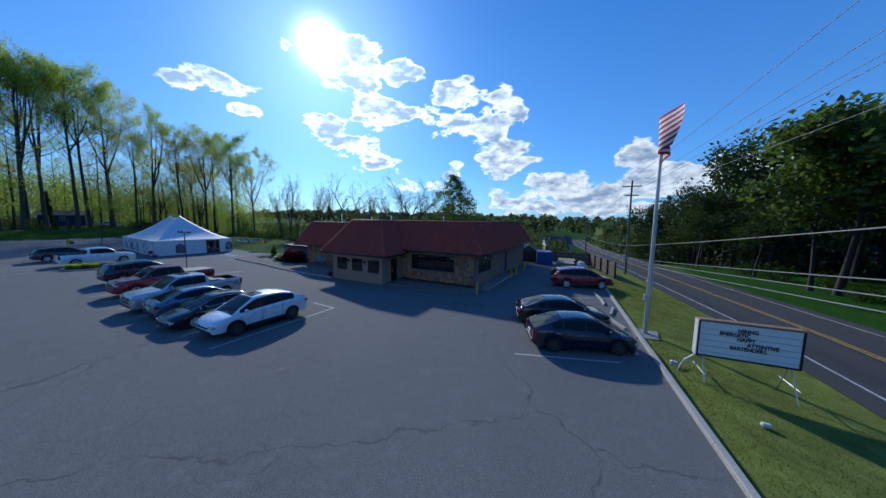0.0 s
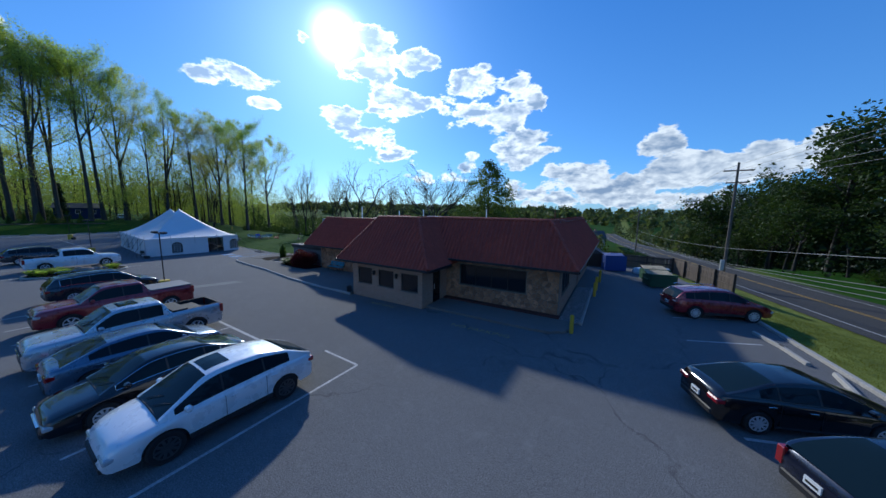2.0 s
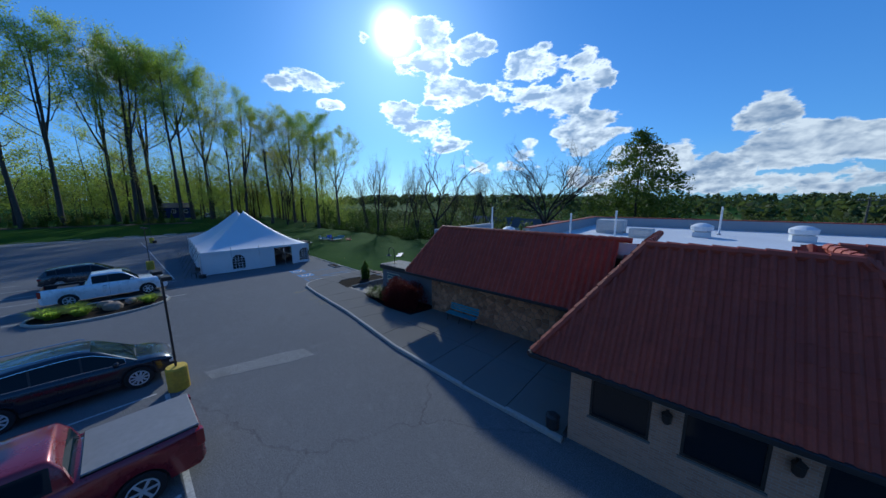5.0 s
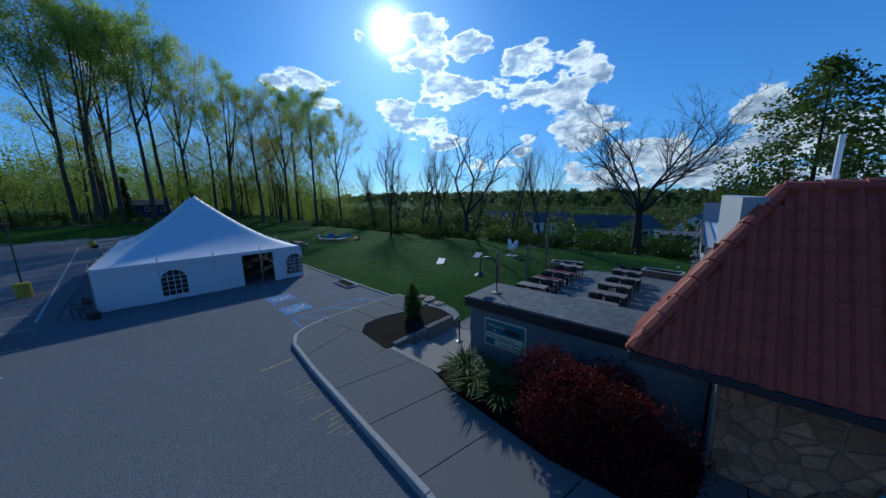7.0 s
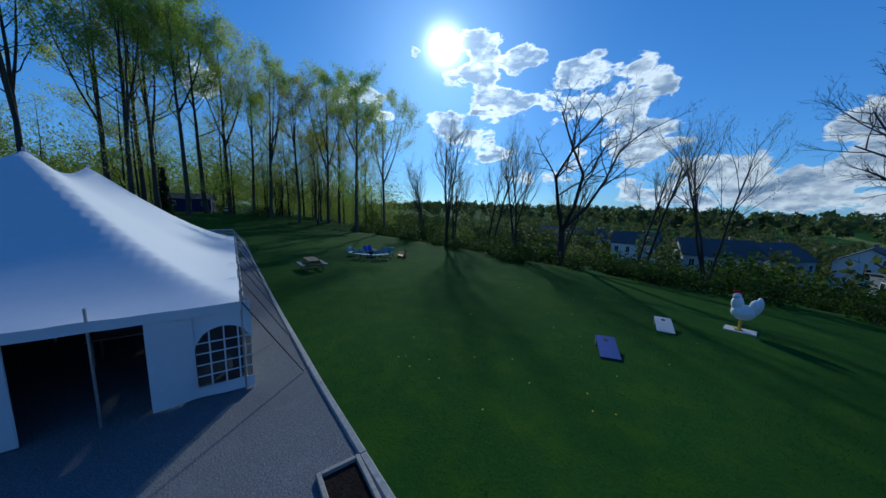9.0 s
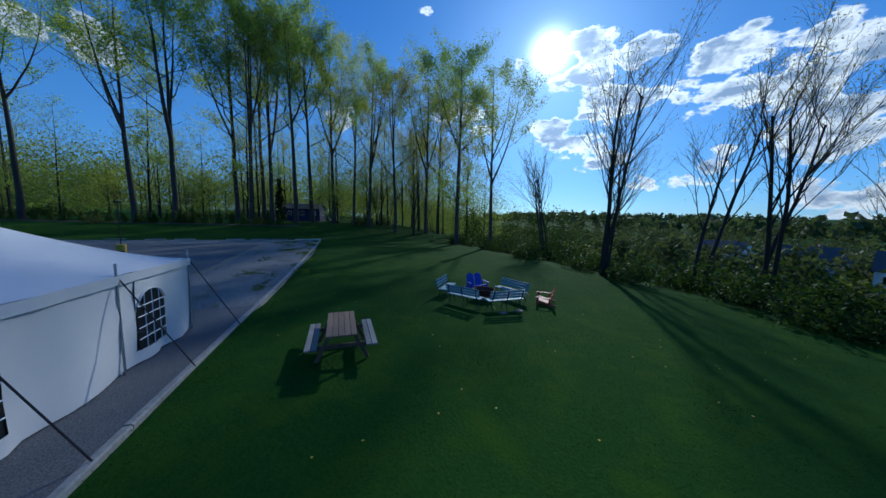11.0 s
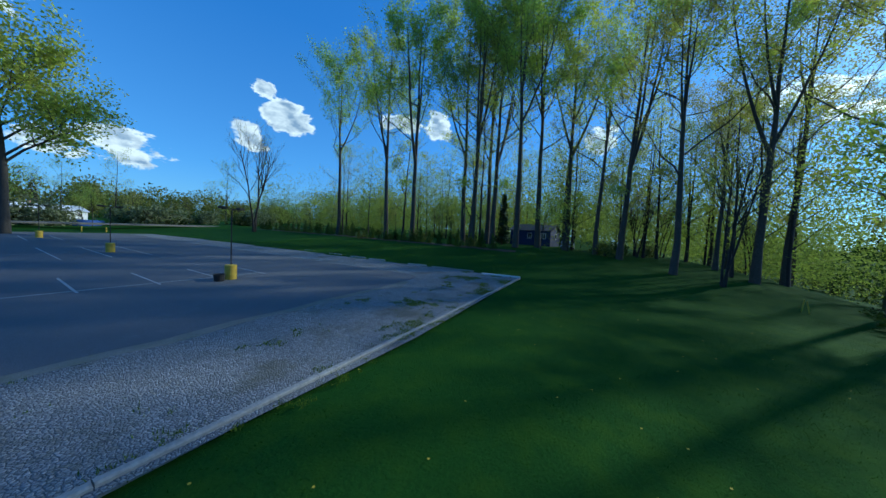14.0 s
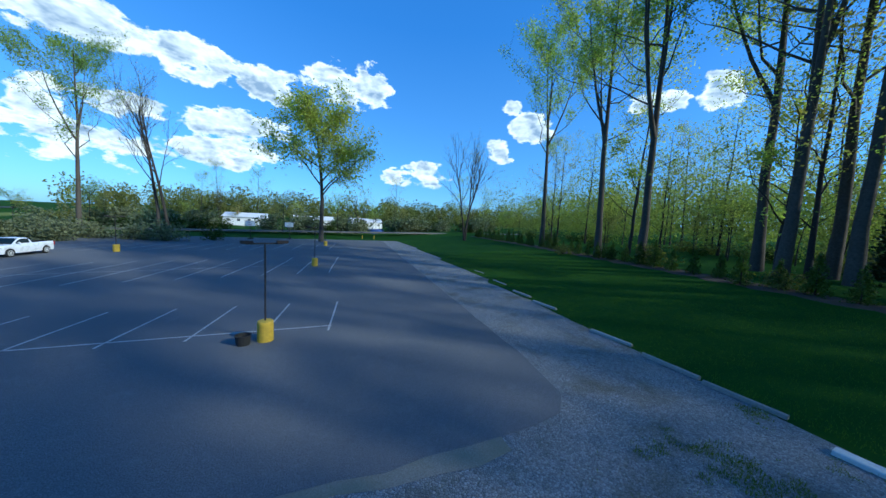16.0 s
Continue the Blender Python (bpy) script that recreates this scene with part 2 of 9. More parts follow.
def leaf_material(name, color, vary=0.35, through=0.45, gloss=0.3):
    """Leaves: each clump its own shade, letting light through."""
    m = bpy.data.materials.new(name)
    m.use_nodes = True
    N = Nodes(m.node_tree)
    isl = N.add("ShaderNodeNewGeometry").outputs["Random Per Island"]
    rnd = N.add("ShaderNodeObjectInfo").outputs["Random"]
    c = np.array(color)
    col = N.mix(isl, tuple(c * (1 - vary)), tuple(c * (1 + vary) * np.array([1.12, 1.0, 0.8])))
    col = N.mix(N.math("MULTIPLY", rnd, 0.5), col, tuple(c * np.array([1.25, 0.95, 0.75])))
    d = N.add("ShaderNodeBsdfPrincipled", {"Base Color": col, "Roughness": 0.6, "Specular IOR Level": gloss})
    t = N.add("ShaderNodeBsdfTranslucent", {"Color": N.mix(1.0, col, (1.28, 1.4, 0.72), "MULTIPLY")})
    mix = N.add("ShaderNodeMixShader", {0: through, 1: d.outputs[0], 2: t.outputs[0]})
    N.tree.links.new(mix.outputs[0], N.add("ShaderNodeOutputMaterial").inputs[0])
    return m


def grass_material(name, base, sunlit=None):
    m = bpy.data.materials.new(name)
    m.use_nodes = True
    N = Nodes(m.node_tree)
    pos = N.add("ShaderNodeTexCoord").outputs["Object"]
    fine, mid, broad = N.noise(pos, 16.0, 5.0, 0.7), N.noise(pos, 1.1, 5.0, 0.6), N.noise(pos, 0.12, 4.0, 0.55)
    c = np.array(base)
    col = N.mix(N.ramp(fine, [(0.3, 0.0), (0.7, 1.0)]), tuple(c * 0.75), tuple(c * 1.25))
    col = N.mix(N.math("MULTIPLY", N.ramp(mid, [(0.45, 0.0), (0.7, 1.0)]), 0.75), col, tuple(c * np.array([1.9, 1.35, 0.8])))
    col = N.mix(N.math("MULTIPLY", N.ramp(broad, [(0.45, 0.0), (0.65, 1.0)]), 0.5), col, tuple(c * np.array([0.65, 0.8, 0.8])))
    if sunlit:
        # sunlight put into the colour: brighter, yellower strip by x along the verge
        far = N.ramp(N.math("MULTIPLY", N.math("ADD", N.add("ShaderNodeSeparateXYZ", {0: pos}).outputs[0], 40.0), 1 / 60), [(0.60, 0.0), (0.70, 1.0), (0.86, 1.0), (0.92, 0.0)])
        col = N.mix(far, col, N.mix(N.ramp(mid, [(0.35, 0.0), (0.7, 1.0)]), tuple(np.array(sunlit) * 0.7), tuple(np.array(sunlit) * 1.2)))
    b = N.add("ShaderNodeBsdfPrincipled", {"Base Color": col, "Roughness": 0.95, "Specular IOR Level": 0.03})
    N.tree.links.new(N.add("ShaderNodeBump", {"Strength": 0.6, "Distance": 0.04, "Height": N.math("ADD", fine, mid)}).outputs[0], b.inputs["Normal"])
    N.tree.links.new(b.outputs[0], N.add("ShaderNodeOutputMaterial").inputs[0])
    return m


def stone_mix_material(name, stops, scale, joint=None, joint_width=0.04, bump=0.03, rough=0.85, soil=None):
    """Loose or broken stone: cells of several colours with dark gaps between."""
    m = bpy.data.materials.new(name)
    m.use_nodes = True
    N = Nodes(m.node_tree)
    pos = N.add("ShaderNodeTexCoord").outputs["Object"]
    cell = N.add("ShaderNodeTexVoronoi", {"Vector": pos, "Scale": scale})
    edge = N.add("ShaderNodeTexVoronoi", {"Vector": pos, "Scale": scale}, feature="DISTANCE_TO_EDGE").outputs[0]
    pick = N.add("ShaderNodeSeparateColor", {0: cell.outputs["Color"]}).outputs[0]
    col = N.ramp(pick, stops)
    col = N.mix(N.math("MULTIPLY", N.noise(pos, 0.5, 5.0), 0.6), col, tuple(np.array(stops[0][1]) * 0.7))
    if soil:
        col = N.mix(N.math("MULTIPLY", N.ramp(N.noise(pos, 0.42, 5.0, 0.65), [(0.52, 0.0), (0.66, 1.0)]), 0.75), col, soil)
    col = N.mix(N.ramp(edge, [(0.0, 1.0), (joint_width, 0.0)]), col, joint or tuple(np.array(stops[0][1]) * 0.35))
    b = N.add("ShaderNodeBsdfPrincipled", {"Base Color": col, "Roughness": rough, "Specular IOR Level": 0.3})
    N.tree.links.new(N.add("ShaderNodeBump", {"Strength": 0.8, "Distance": bump, "Height": N.ramp(edge, [(0.0, 0.0), (0.25, 1.0)])}).outputs[0], b.inputs["Normal"])
    N.tree.links.new(b.outputs[0], N.add("ShaderNodeOutputMaterial").inputs[0])
    return m


def brick_material(name, a, b2, mortar, w=0.2, h=0.067):
    m = bpy.data.materials.new(name)
    m.use_nodes = True
    N = Nodes(m.node_tree)
    pos = N.add("ShaderNodeTexCoord").outputs["Object"]
    s = N.add("ShaderNodeSeparateXYZ", {0: pos})
    flatv = N.add("ShaderNodeCombineXYZ", {0: N.math("ADD", s.outputs[0], s.outputs[1]), 1: s.outputs[2]}).outputs[0]
    br = N.add("ShaderNodeTexBrick", {"Vector": flatv, "Color1": (*a, 1), "Color2": (*b2, 1), "Mortar": (*mortar, 1), "Scale": 1.0, "Mortar Size": 0.007, "Brick Width": w, "Row Height": h})
    col = N.mix(N.math("MULTIPLY", N.noise(pos, 1.2, 5.0), 0.35), br.outputs[0], tuple(np.array(a) * 0.6))
    bs = N.add("ShaderNodeBsdfPrincipled", {"Base Color": col, "Roughness": 0.88})
    N.tree.links.new(N.add("ShaderNodeBump", {"Strength": 0.7, "Distance": 0.008, "Height": N.math("SUBTRACT", 1.0, br.outputs[1])}).outputs[0], bs.inputs["Normal"])
    N.tree.links.new(bs.outputs[0], N.add("ShaderNodeOutputMaterial").inputs[0])
    return m


def glass_material(name, tint, rough=0.03, clear=0.0, spec=0.5):
    """Window glass: dark and glossy, or clear."""
    m = bpy.data.materials.new(name)
    m.use_nodes = True
    N = Nodes(m.node_tree)
    g = N.add("ShaderNodeBsdfPrincipled", {"Base Color": (*tint, 1), "Roughness": rough, "Specular IOR Level": spec})
    t = N.add("ShaderNodeBsdfTransparent", {0: (0.75, 0.82, 0.85, 1)})
    mix = N.add("ShaderNodeMixShader", {0: clear, 1: g.outputs[0], 2: t.outputs[0]})
    N.tree.links.new(mix.outputs[0], N.add("ShaderNodeOutputMaterial").inputs[0])
    return m


M_ASPHALT = asphalt_material("worn asphalt", (0.178, 0.177, 0.178), 0.6)
M_ROAD = asphalt_material("road asphalt", (0.075, 0.075, 0.077), 0.25)
M_PATCH = asphalt_material("light asphalt patch", (0.185, 0.18, 0.17), 0.3)
M_PALE = asphalt_material("pale patched asphalt", (0.27, 0.265, 0.25), 0.3)
# lawn colour darkened for shade, second colour is the sunlit verge
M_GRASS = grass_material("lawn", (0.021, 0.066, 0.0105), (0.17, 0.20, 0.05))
M_CONC = material("concrete", (0.16, 0.152, 0.14), 0.95, spec=0.1, vary=0.12, grain=30, big=0.5, bump=0.004)
M_KERB = material("weathered kerb concrete", (0.36, 0.34, 0.31), 0.92, vary=0.2, grain=14, big=0.8, bump=0.008)
M_PATIO = material("grey patio concrete", (0.125, 0.14, 0.155), 0.8, spec=0.3, vary=0.1, grain=20, big=0.35, bump=0.003)
M_GRAVEL = stone_mix_material("grey gravel", [(0.0, (0.20, 0.205, 0.21)), (0.4, (0.31, 0.32, 0.33)), (0.8, (0.42, 0.425, 0.43)), (1.0, (0.27, 0.26, 0.235))], 17.0, joint_width=0.10, bump=0.03, soil=(0.13, 0.12, 0.08))
M_RIVER = stone_mix_material("river stones", [(0.0, (0.2, 0.2, 0.21)), (0.5, (0.38, 0.38, 0.38)), (1.0, (0.55, 0.54, 0.52))], 11.0, joint_width=0.12, bump=0.05)
M_PAVER = material("grey pavers", (0.19, 0.19, 0.19), 0.9, vary=0.2, grain=20, big=0.8, bump=0.005, each=0.2)
M_MULCH = material("dark mulch", (0.020, 0.015, 0.012), 0.98, spec=0.05, vary=0.6, grain=22, big=2.0, bump=0.045)
M_REDMULCH = material("red-brown mulch", (0.09, 0.03, 0.022), 0.95, vary=0.5, grain=26, big=2.0, bump=0.03)
M_BROWNMULCH = material("brown bark mulch", (0.075, 0.045, 0.03), 0.95, vary=0.5, grain=24, big=1.5, bump=0.03)
M_LINE = material("worn white line paint", (0.42, 0.42, 0.415), 0.8, vary=0.35, grain=12, big=2.5, tint=(0.22, 0.22, 0.22))
M_YLINE = material("yellow line paint", (0.42, 0.25, 0.04), 0.8, vary=0.3, grain=12, big=2.5, tint=(0.25, 0.15, 0.04))
M_FADED = material("faded yellow stencil paint", (0.36, 0.28, 0.11), 0.85, vary=0.45, grain=20, big=3.0, tint=(0.08, 0.075, 0.06))
M_BLUEP = material("blue parking paint", (0.008, 0.15, 0.36), 0.8, vary=0.35, grain=14, big=2.6, tint=(0.02, 0.085, 0.19))
M_TILE = material("red clay roof tile", (0.34, 0.058, 0.030), 0.7, vary=0.18, grain=10, big=0.7, bump=0.006, tint=(0.24, 0.042, 0.026), each=0.09)
M_BRICK = brick_material("tan brick", (0.47, 0.275, 0.18), (0.35, 0.20, 0.135), (0.41, 0.33, 0.27))
M_STONE = material("tan fieldstone", (0.38, 0.195, 0.105), 0.88, vary=0.3, grain=9, big=1.6, bump=0.015, tint=(0.27, 0.14, 0.085), each=0.42)
M_MORTAR = material("grey mortar", (0.25, 0.20, 0.155), 0.95, vary=0.2, grain=30, big=1.0, bump=0.006)
M_STUCCO = material("grey painted stucco", (0.13, 0.145, 0.16), 0.9, vary=0.1, grain=40, big=0.6, bump=0.004)
M_WHITEWALL = material("white painted block", (0.33, 0.35, 0.375), 0.85, vary=0.06, grain=20, big=0.5, bump=0.003)
M_MEMBRANE = material("white roof membrane", (0.62, 0.64, 0.66), 0.7, vary=0.12, grain=6, big=0.4)
M_TAR = material("silver-grey roof coating", (0.10, 0.11, 0.125), 0.8, spec=0.25, vary=0.45, grain=5, big=0.9, tint=(0.05, 0.055, 0.062))
M_BLACK = material("black metal trim", (0.018, 0.018, 0.02), 0.45, vary=0.3, grain=8)
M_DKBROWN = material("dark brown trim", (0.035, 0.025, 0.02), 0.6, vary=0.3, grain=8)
M_GLASS = glass_material("dark window glass", (0.012, 0.014, 0.017))
M_CLEAR = glass_material("tent window vinyl", (0.03, 0.035, 0.04), 0.15, 0.35)
M_TENT = material("white tent vinyl", (0.62, 0.63, 0.65), 0.55, vary=0.03, grain=5, big=0.6, bump=0.003)
M_STEEL = material("galvanised steel", (0.48, 0.49, 0.50), 0.38, metal=0.85, vary=0.15, grain=10)
M_ALU = material("dull aluminium pole", (0.55, 0.55, 0.54), 0.45, metal=0.6, vary=0.12, grain=6)
M_YELLOW = material("yellow painted concrete", (0.55, 0.36, 0.03), 0.7, vary=0.2, grain=8, big=1.5, tint=(0.42, 0.28, 0.05))
M_WOOD = material("weathered brown wood", (0.17, 0.11, 0.075), 0.8, vary=0.35, grain=12, big=1.5, bump=0.004, each=0.15)
M_GREYWOOD = material("grey weathered wood", (0.30, 0.27, 0.24), 0.88, vary=0.3, grain=14, big=1.2, bump=0.005, each=0.18)
M_TABLE = material("grey-brown table boards", (0.19, 0.15, 0.125), 0.55, vary=0.3, grain=12, big=1.5, bump=0.004, each=0.15)
M_CEDAR = material("warm cedar boards", (0.26, 0.16, 0.10), 0.75, vary=0.3, grain=12, big=1.5, bump=0.004, each=0.12)
M_POLE = material("utility pole wood", (0.16, 0.13, 0.105), 0.9, vary=0.3, grain=10, big=1.0, bump=0.006)
M_TURQ = material("turquoise painted wood", (0.07, 0.26, 0.34), 0.6, vary=0.12, grain=12, big=2.0, each=0.06)
M_BLUECH = material("bright blue painted wood", (0.015, 0.06, 0.50), 0.5, vary=0.12, grain=12, big=2.0, each=0.05)
M_REDCH = material("red painted wood", (0.42, 0.055, 0.04), 0.6, vary=0.15, grain=12, big=2.0, each=0.06)
M_RUST = material("rusted iron", (0.10, 0.035, 0.022), 0.9, vary=0.4, grain=14, big=3.0, bump=0.006)
M_ROCK = material("brown fieldstone boulder", (0.26, 0.19, 0.14), 0.9, vary=0.35, grain=6, big=1.5, bump=0.03, each=0.2)
M_BARK = material("grey-brown bark", (0.075, 0.062, 0.05), 0.95, vary=0.4, grain=7, big=0.8, bump=0.03)
M_DKBARK = material("dark bark", (0.036, 0.03, 0.026), 0.95, vary=0.4, grain=7, big=0.8, bump=0.03)
M_LEAF = leaf_material("young green leaves", (0.26, 0.36, 0.115), through=0.68)
M_LEAFY = leaf_material("yellow-green spring leaves", (0.34, 0.40, 0.13), through=0.68)
M_LEAFM = leaf_material("mid green leaves", (0.075, 0.125, 0.035), 0.35, 0.45)
M_UNDER = leaf_material("muted undergrowth leaves", (0.12, 0.15, 0.055), 0.4, 0.4, 0.1)
M_LEAFW = leaf_material("wood edge leaves", (0.19, 0.25, 0.085), 0.45, 0.55, 0.1)
# distance haze is mixed into this leaf colour, paler and bluer
M_FARLEAF = leaf_material("far haze-tinted foliage", (0.085, 0.115, 0.06), 0.5, 0.3, 0.05)
M_LEAFD = leaf_material("full green leaves", (0.055, 0.105, 0.022))
# green leaves darkened in colour to stand for the roadside wood's shade
M_LEAFSHADE = leaf_material("shaded dark green leaves", (0.036, 0.066, 0.024), 0.4, 0.3, 0.1)
M_PINE = leaf_material("dark evergreen needles", (0.020, 0.043, 0.021), 0.3, 0.2)
M_BUD = leaf_material("brown-olive buds", (0.28, 0.28, 0.12), 0.3, 0.6)
M_MAPLE = leaf_material("dark red leaves", (0.085, 0.016, 0.021), 0.45, 0.3, 0.05)
M_SHRUB = leaf_material("shrub leaves", (0.036, 0.07, 0.02), 0.4, 0.35, 0.05)
M_SILVER = leaf_material("silver-green leaves", (0.13, 0.17, 0.11), 0.3, 0.35)
M_GREENBOX = material("green painted steel", (0.012, 0.075, 0.035), 0.55, vary=0.25, grain=9, big=1.2)
M_BLUEBOX = material("blue painted steel", (0.015, 0.06, 0.26), 0.55, vary=0.2, grain=9, big=1.2)
M_LID = material("pale ribbed plastic lid", (0.50, 0.43, 0.29), 0.7, vary=0.2, grain=6)
M_WHITE = material("white paint", (0.74, 0.75, 0.76), 0.6, vary=0.05, grain=8)
M_RED = material("red cloth", (0.42, 0.012, 0.03), 0.8, vary=0.15, grain=9)
M_FLAGRED = material("red flag cloth", (0.48, 0.018, 0.03), 0.85, vary=0.08, grain=9)
M_FLAGWHITE = material("white flag cloth", (0.75, 0.74, 0.73), 0.85, vary=0.05, grain=9)
M_FLAGBLUE = material("blue flag cloth", (0.02, 0.03, 0.14), 0.85, vary=0.08, grain=9)
M_NAVY = material("navy siding", (0.018, 0.032, 0.11), 0.8, vary=0.12, grain=8)
M_SIDING = material("pale grey siding", (0.50, 0.50, 0.49), 0.85, vary=0.08, grain=8)
M_SHINGLE = material("dark shingle roof", (0.085, 0.085, 0.092), 0.95, vary=0.3, grain=12, bump=0.01)
M_RUBBER = material("black rubber", (0.016, 0.016, 0.017), 0.85, vary=0.25, grain=12)
M_PLASTIC = material("black plastic", (0.02, 0.02, 0.022), 0.6, vary=0.2, grain=12)
M_RIM = material("alloy rim", (0.62, 0.63, 0.64), 0.35, metal=0.25, vary=0.1, grain=8)
M_DARKRIM = material("dark machined rim", (0.09, 0.09, 0.095), 0.35, metal=0.5, vary=0.2, grain=8)
M_CHROME = material("chrome", (0.65, 0.66, 0.67), 0.12, metal=1.0, vary=0.05)
M_LAMPW = material("clear headlight", (0.45, 0.47, 0.5), 0.1, vary=0.2, grain=20, coat=1.0)
M_LAMPR = material("red tail light", (0.30, 0.008, 0.012), 0.15, vary=0.15, grain=20, coat=1.0)
M_CARGLASS = glass_material("tinted car glass", (0.008, 0.018, 0.024), 0.015, spec=0.12)
M_PANEL = material("white sign panel", (0.74, 0.76, 0.76), 0.4, vary=0.04, grain=4, big=1.0)
M_INK = material("black letters", (0.012, 0.012, 0.013), 0.6, vary=0.1)
M_TEAL = material("teal sign paint", (0.02, 0.12, 0.15), 0.5, vary=0.12, grain=6)
M_CREAM = material("cream sign paint", (0.60, 0.55, 0.40), 0.6, vary=0.08, grain=6)
M_WIRE = material("black cable", (0.02, 0.02, 0.02), 0.6, vary=0.1)


# ---------------------------------------------------------------- mesh helpers
def part(name, bm, mat, parent=None, label="", smooth=False):
    """Links a bmesh as one mesh object under a thing or a part."""
    data = bpy.data.meshes.new(name)
    bm.normal_update()
    bm.to_mesh(data)
    bm.free()
    return mesh_part(name, data, mat, parent, label, smooth)


def mesh_part(name, data, mat, parent=None, label="", smooth=False):
    if mat is not None and not data.materials:
        data.materials.append(mat)
    if smooth:
        data.polygons.foreach_set("use_smooth", [True] * len(data.polygons))
    ob = new(name, data)
    ob.parent = parent
    if label:
        tagged(ob, label)
    return ob


def arrays(name, verts, faces, mat, parent=None, label="", smooth=False):
    data = bpy.data.meshes.new(name)
    data.from_pydata([tuple(v) for v in verts], [], [tuple(f) for f in faces])
    data.update()
    return mesh_part(name, data, mat, parent, label, smooth)


def thing(name, m, label, category, group="", kind=""):
    ob = new(name)
    ob.matrix_basis = m
    return tagged(ob, label, category, group, kind)


def box(bm, x0, x1, y0, y1, z0, z1, bevel=0.0, m=None):
    made = bmesh.ops.create_cube(bm, size=1.0, matrix=Matrix.Translation(((x0 + x1) / 2, (y0 + y1) / 2, (z0 + z1) / 2)) @ Matrix.Diagonal((abs(x1 - x0), abs(y1 - y0), abs(z1 - z0), 1)))
    vs = made["verts"]
    if bevel:
        es = list({e for v in vs for e in v.link_edges})
        vs = [v for f in bmesh.ops.bevel(bm, geom=es, offset=bevel, segments=1, affect="EDGES")["faces"] for v in f.verts] + [v for v in vs if v.is_valid]
        vs = list(set(vs))
    if m is not None:
        linked, todo = set(), list(vs)
        while todo:
            v = todo.pop()
            if v in linked:
                continue
            linked.add(v)
            todo += [e.other_vert(v) for e in v.link_edges]
        bmesh.ops.transform(bm, matrix=m, verts=list(linked))
    return bm


def boxes(*dims, bevel=0.0):
    bm = bmesh.new()
    for d in dims:
        box(bm, *d, bevel=bevel)
    return bm


def tube(bm, pts, radii, n=8, cap=True):
    pts = [Vector(p) for p in pts]
    radii = [radii] * len(pts) if isinstance(radii, (int, float)) else radii
    rings, side = [], None
    for i, p in enumerate(pts):
        d = (pts[min(i + 1, len(pts) - 1)] - pts[max(i - 1, 0)]).normalized()
        side = (Vector((1, 0, 0)) if abs(d.x) < 0.8 else Vector((0, 1, 0))) if side is None else side
        side = (side - d * side.dot(d)).normalized()
        other = d.cross(side)
        rings.append([bm.verts.new(p + radii[i] * (math.cos(a) * side + math.sin(a) * other)) for a in (2 * math.pi * k / n for k in range(n))])
    for a, b in zip(rings, rings[1:]):
        for k in range(n):
            bm.faces.new((a[k], a[(k + 1) % n], b[(k + 1) % n], b[k]))
    if cap:
        bm.faces.new(rings[0][::-1])
        bm.faces.new(rings[-1])
    return bm


def tubes(*runs, n=8):
    bm = bmesh.new()
    for pts, r in runs:
        tube(bm, pts, r, n)
    return bm


def lathe(bm, profile, n=16, m=None):
    """Turns (radius, height) pairs about z."""
    m = m or Matrix()
    rings = [[bm.verts.new(m @ Vector((r * math.cos(a), r * math.sin(a), z))) for a in (2 * math.pi * k / n for k in range(n))] for r, z in profile]
    for a, b in zip(rings, rings[1:]):
        for k in range(n):
            bm.faces.new((a[k], a[(k + 1) % n], b[(k + 1) % n], b[k]))
    bm.faces.new(rings[0][::-1])
    bm.faces.new(rings[-1])
    return bm


def prism(bm, outline, z0, z1, m=None):
    """An upright prism over an outline of (x, y); counter-clockwise."""
    m = m or Matrix()
    lo = [bm.verts.new(m @ Vector((x, y, z0))) for x, y in outline]
    hi = [bm.verts.new(m @ Vector((x, y, z1))) for x, y in outline]
    bm.faces.new(hi)
    bm.faces.new(lo[::-1])
    for k in range(len(lo)):
        j = (k + 1) % len(lo)
        bm.faces.new((lo[k], lo[j], hi[j], hi[k]))
    return bm


def slab(outline, z0, z1):
    bm = prism(bmesh.new(), outline, z0, z1)
    bmesh.ops.recalc_face_normals(bm, faces=bm.faces)
    return bm


def text_mesh(words, size, depth, align="LEFT", bold=0.0):
    """Raised letters in the built-in font, as a mesh standing in x and y."""
    curve = bpy.data.curves.new("letters", "FONT")
    curve.body, curve.size, curve.extrude, curve.align_x, curve.resolution_u = words, size, depth, align, 2
    curve.offset = bold
    ob = bpy.data.objects.new("letters", curve)
    data = bpy.data.meshes.new_from_object(ob)
    bpy.data.objects.remove(ob)
    return data


def smooth_step(a, b, x):
    t = np.clip((x - a) / (b - a), 0, 1)
    return t * t * (3 - 2 * t)


# ---------------------------------------------------------------- ground
def road_x(y):
    """Centre of the road."""
    return 13.6 - 0.125 * (y - 20)


def road_z(y):
    return -0.35 - 0.045 * np.clip(y - 22, 0, 130) + 0.02 * np.clip(10 - y, 0, 200)


def kerb_x(y):
    return 5.75 - 0.112 * y


def lawn_edge(x):
    """The lot's edge towards the lawn."""
    return np.interp(-np.asarray(x, float), (-10, 42.2, 52, 62, 70, 80, 90, 102.2), (26.4, 26.4, 26.8, 27.45, 28.05, 28.65, 29.15, 29.6))


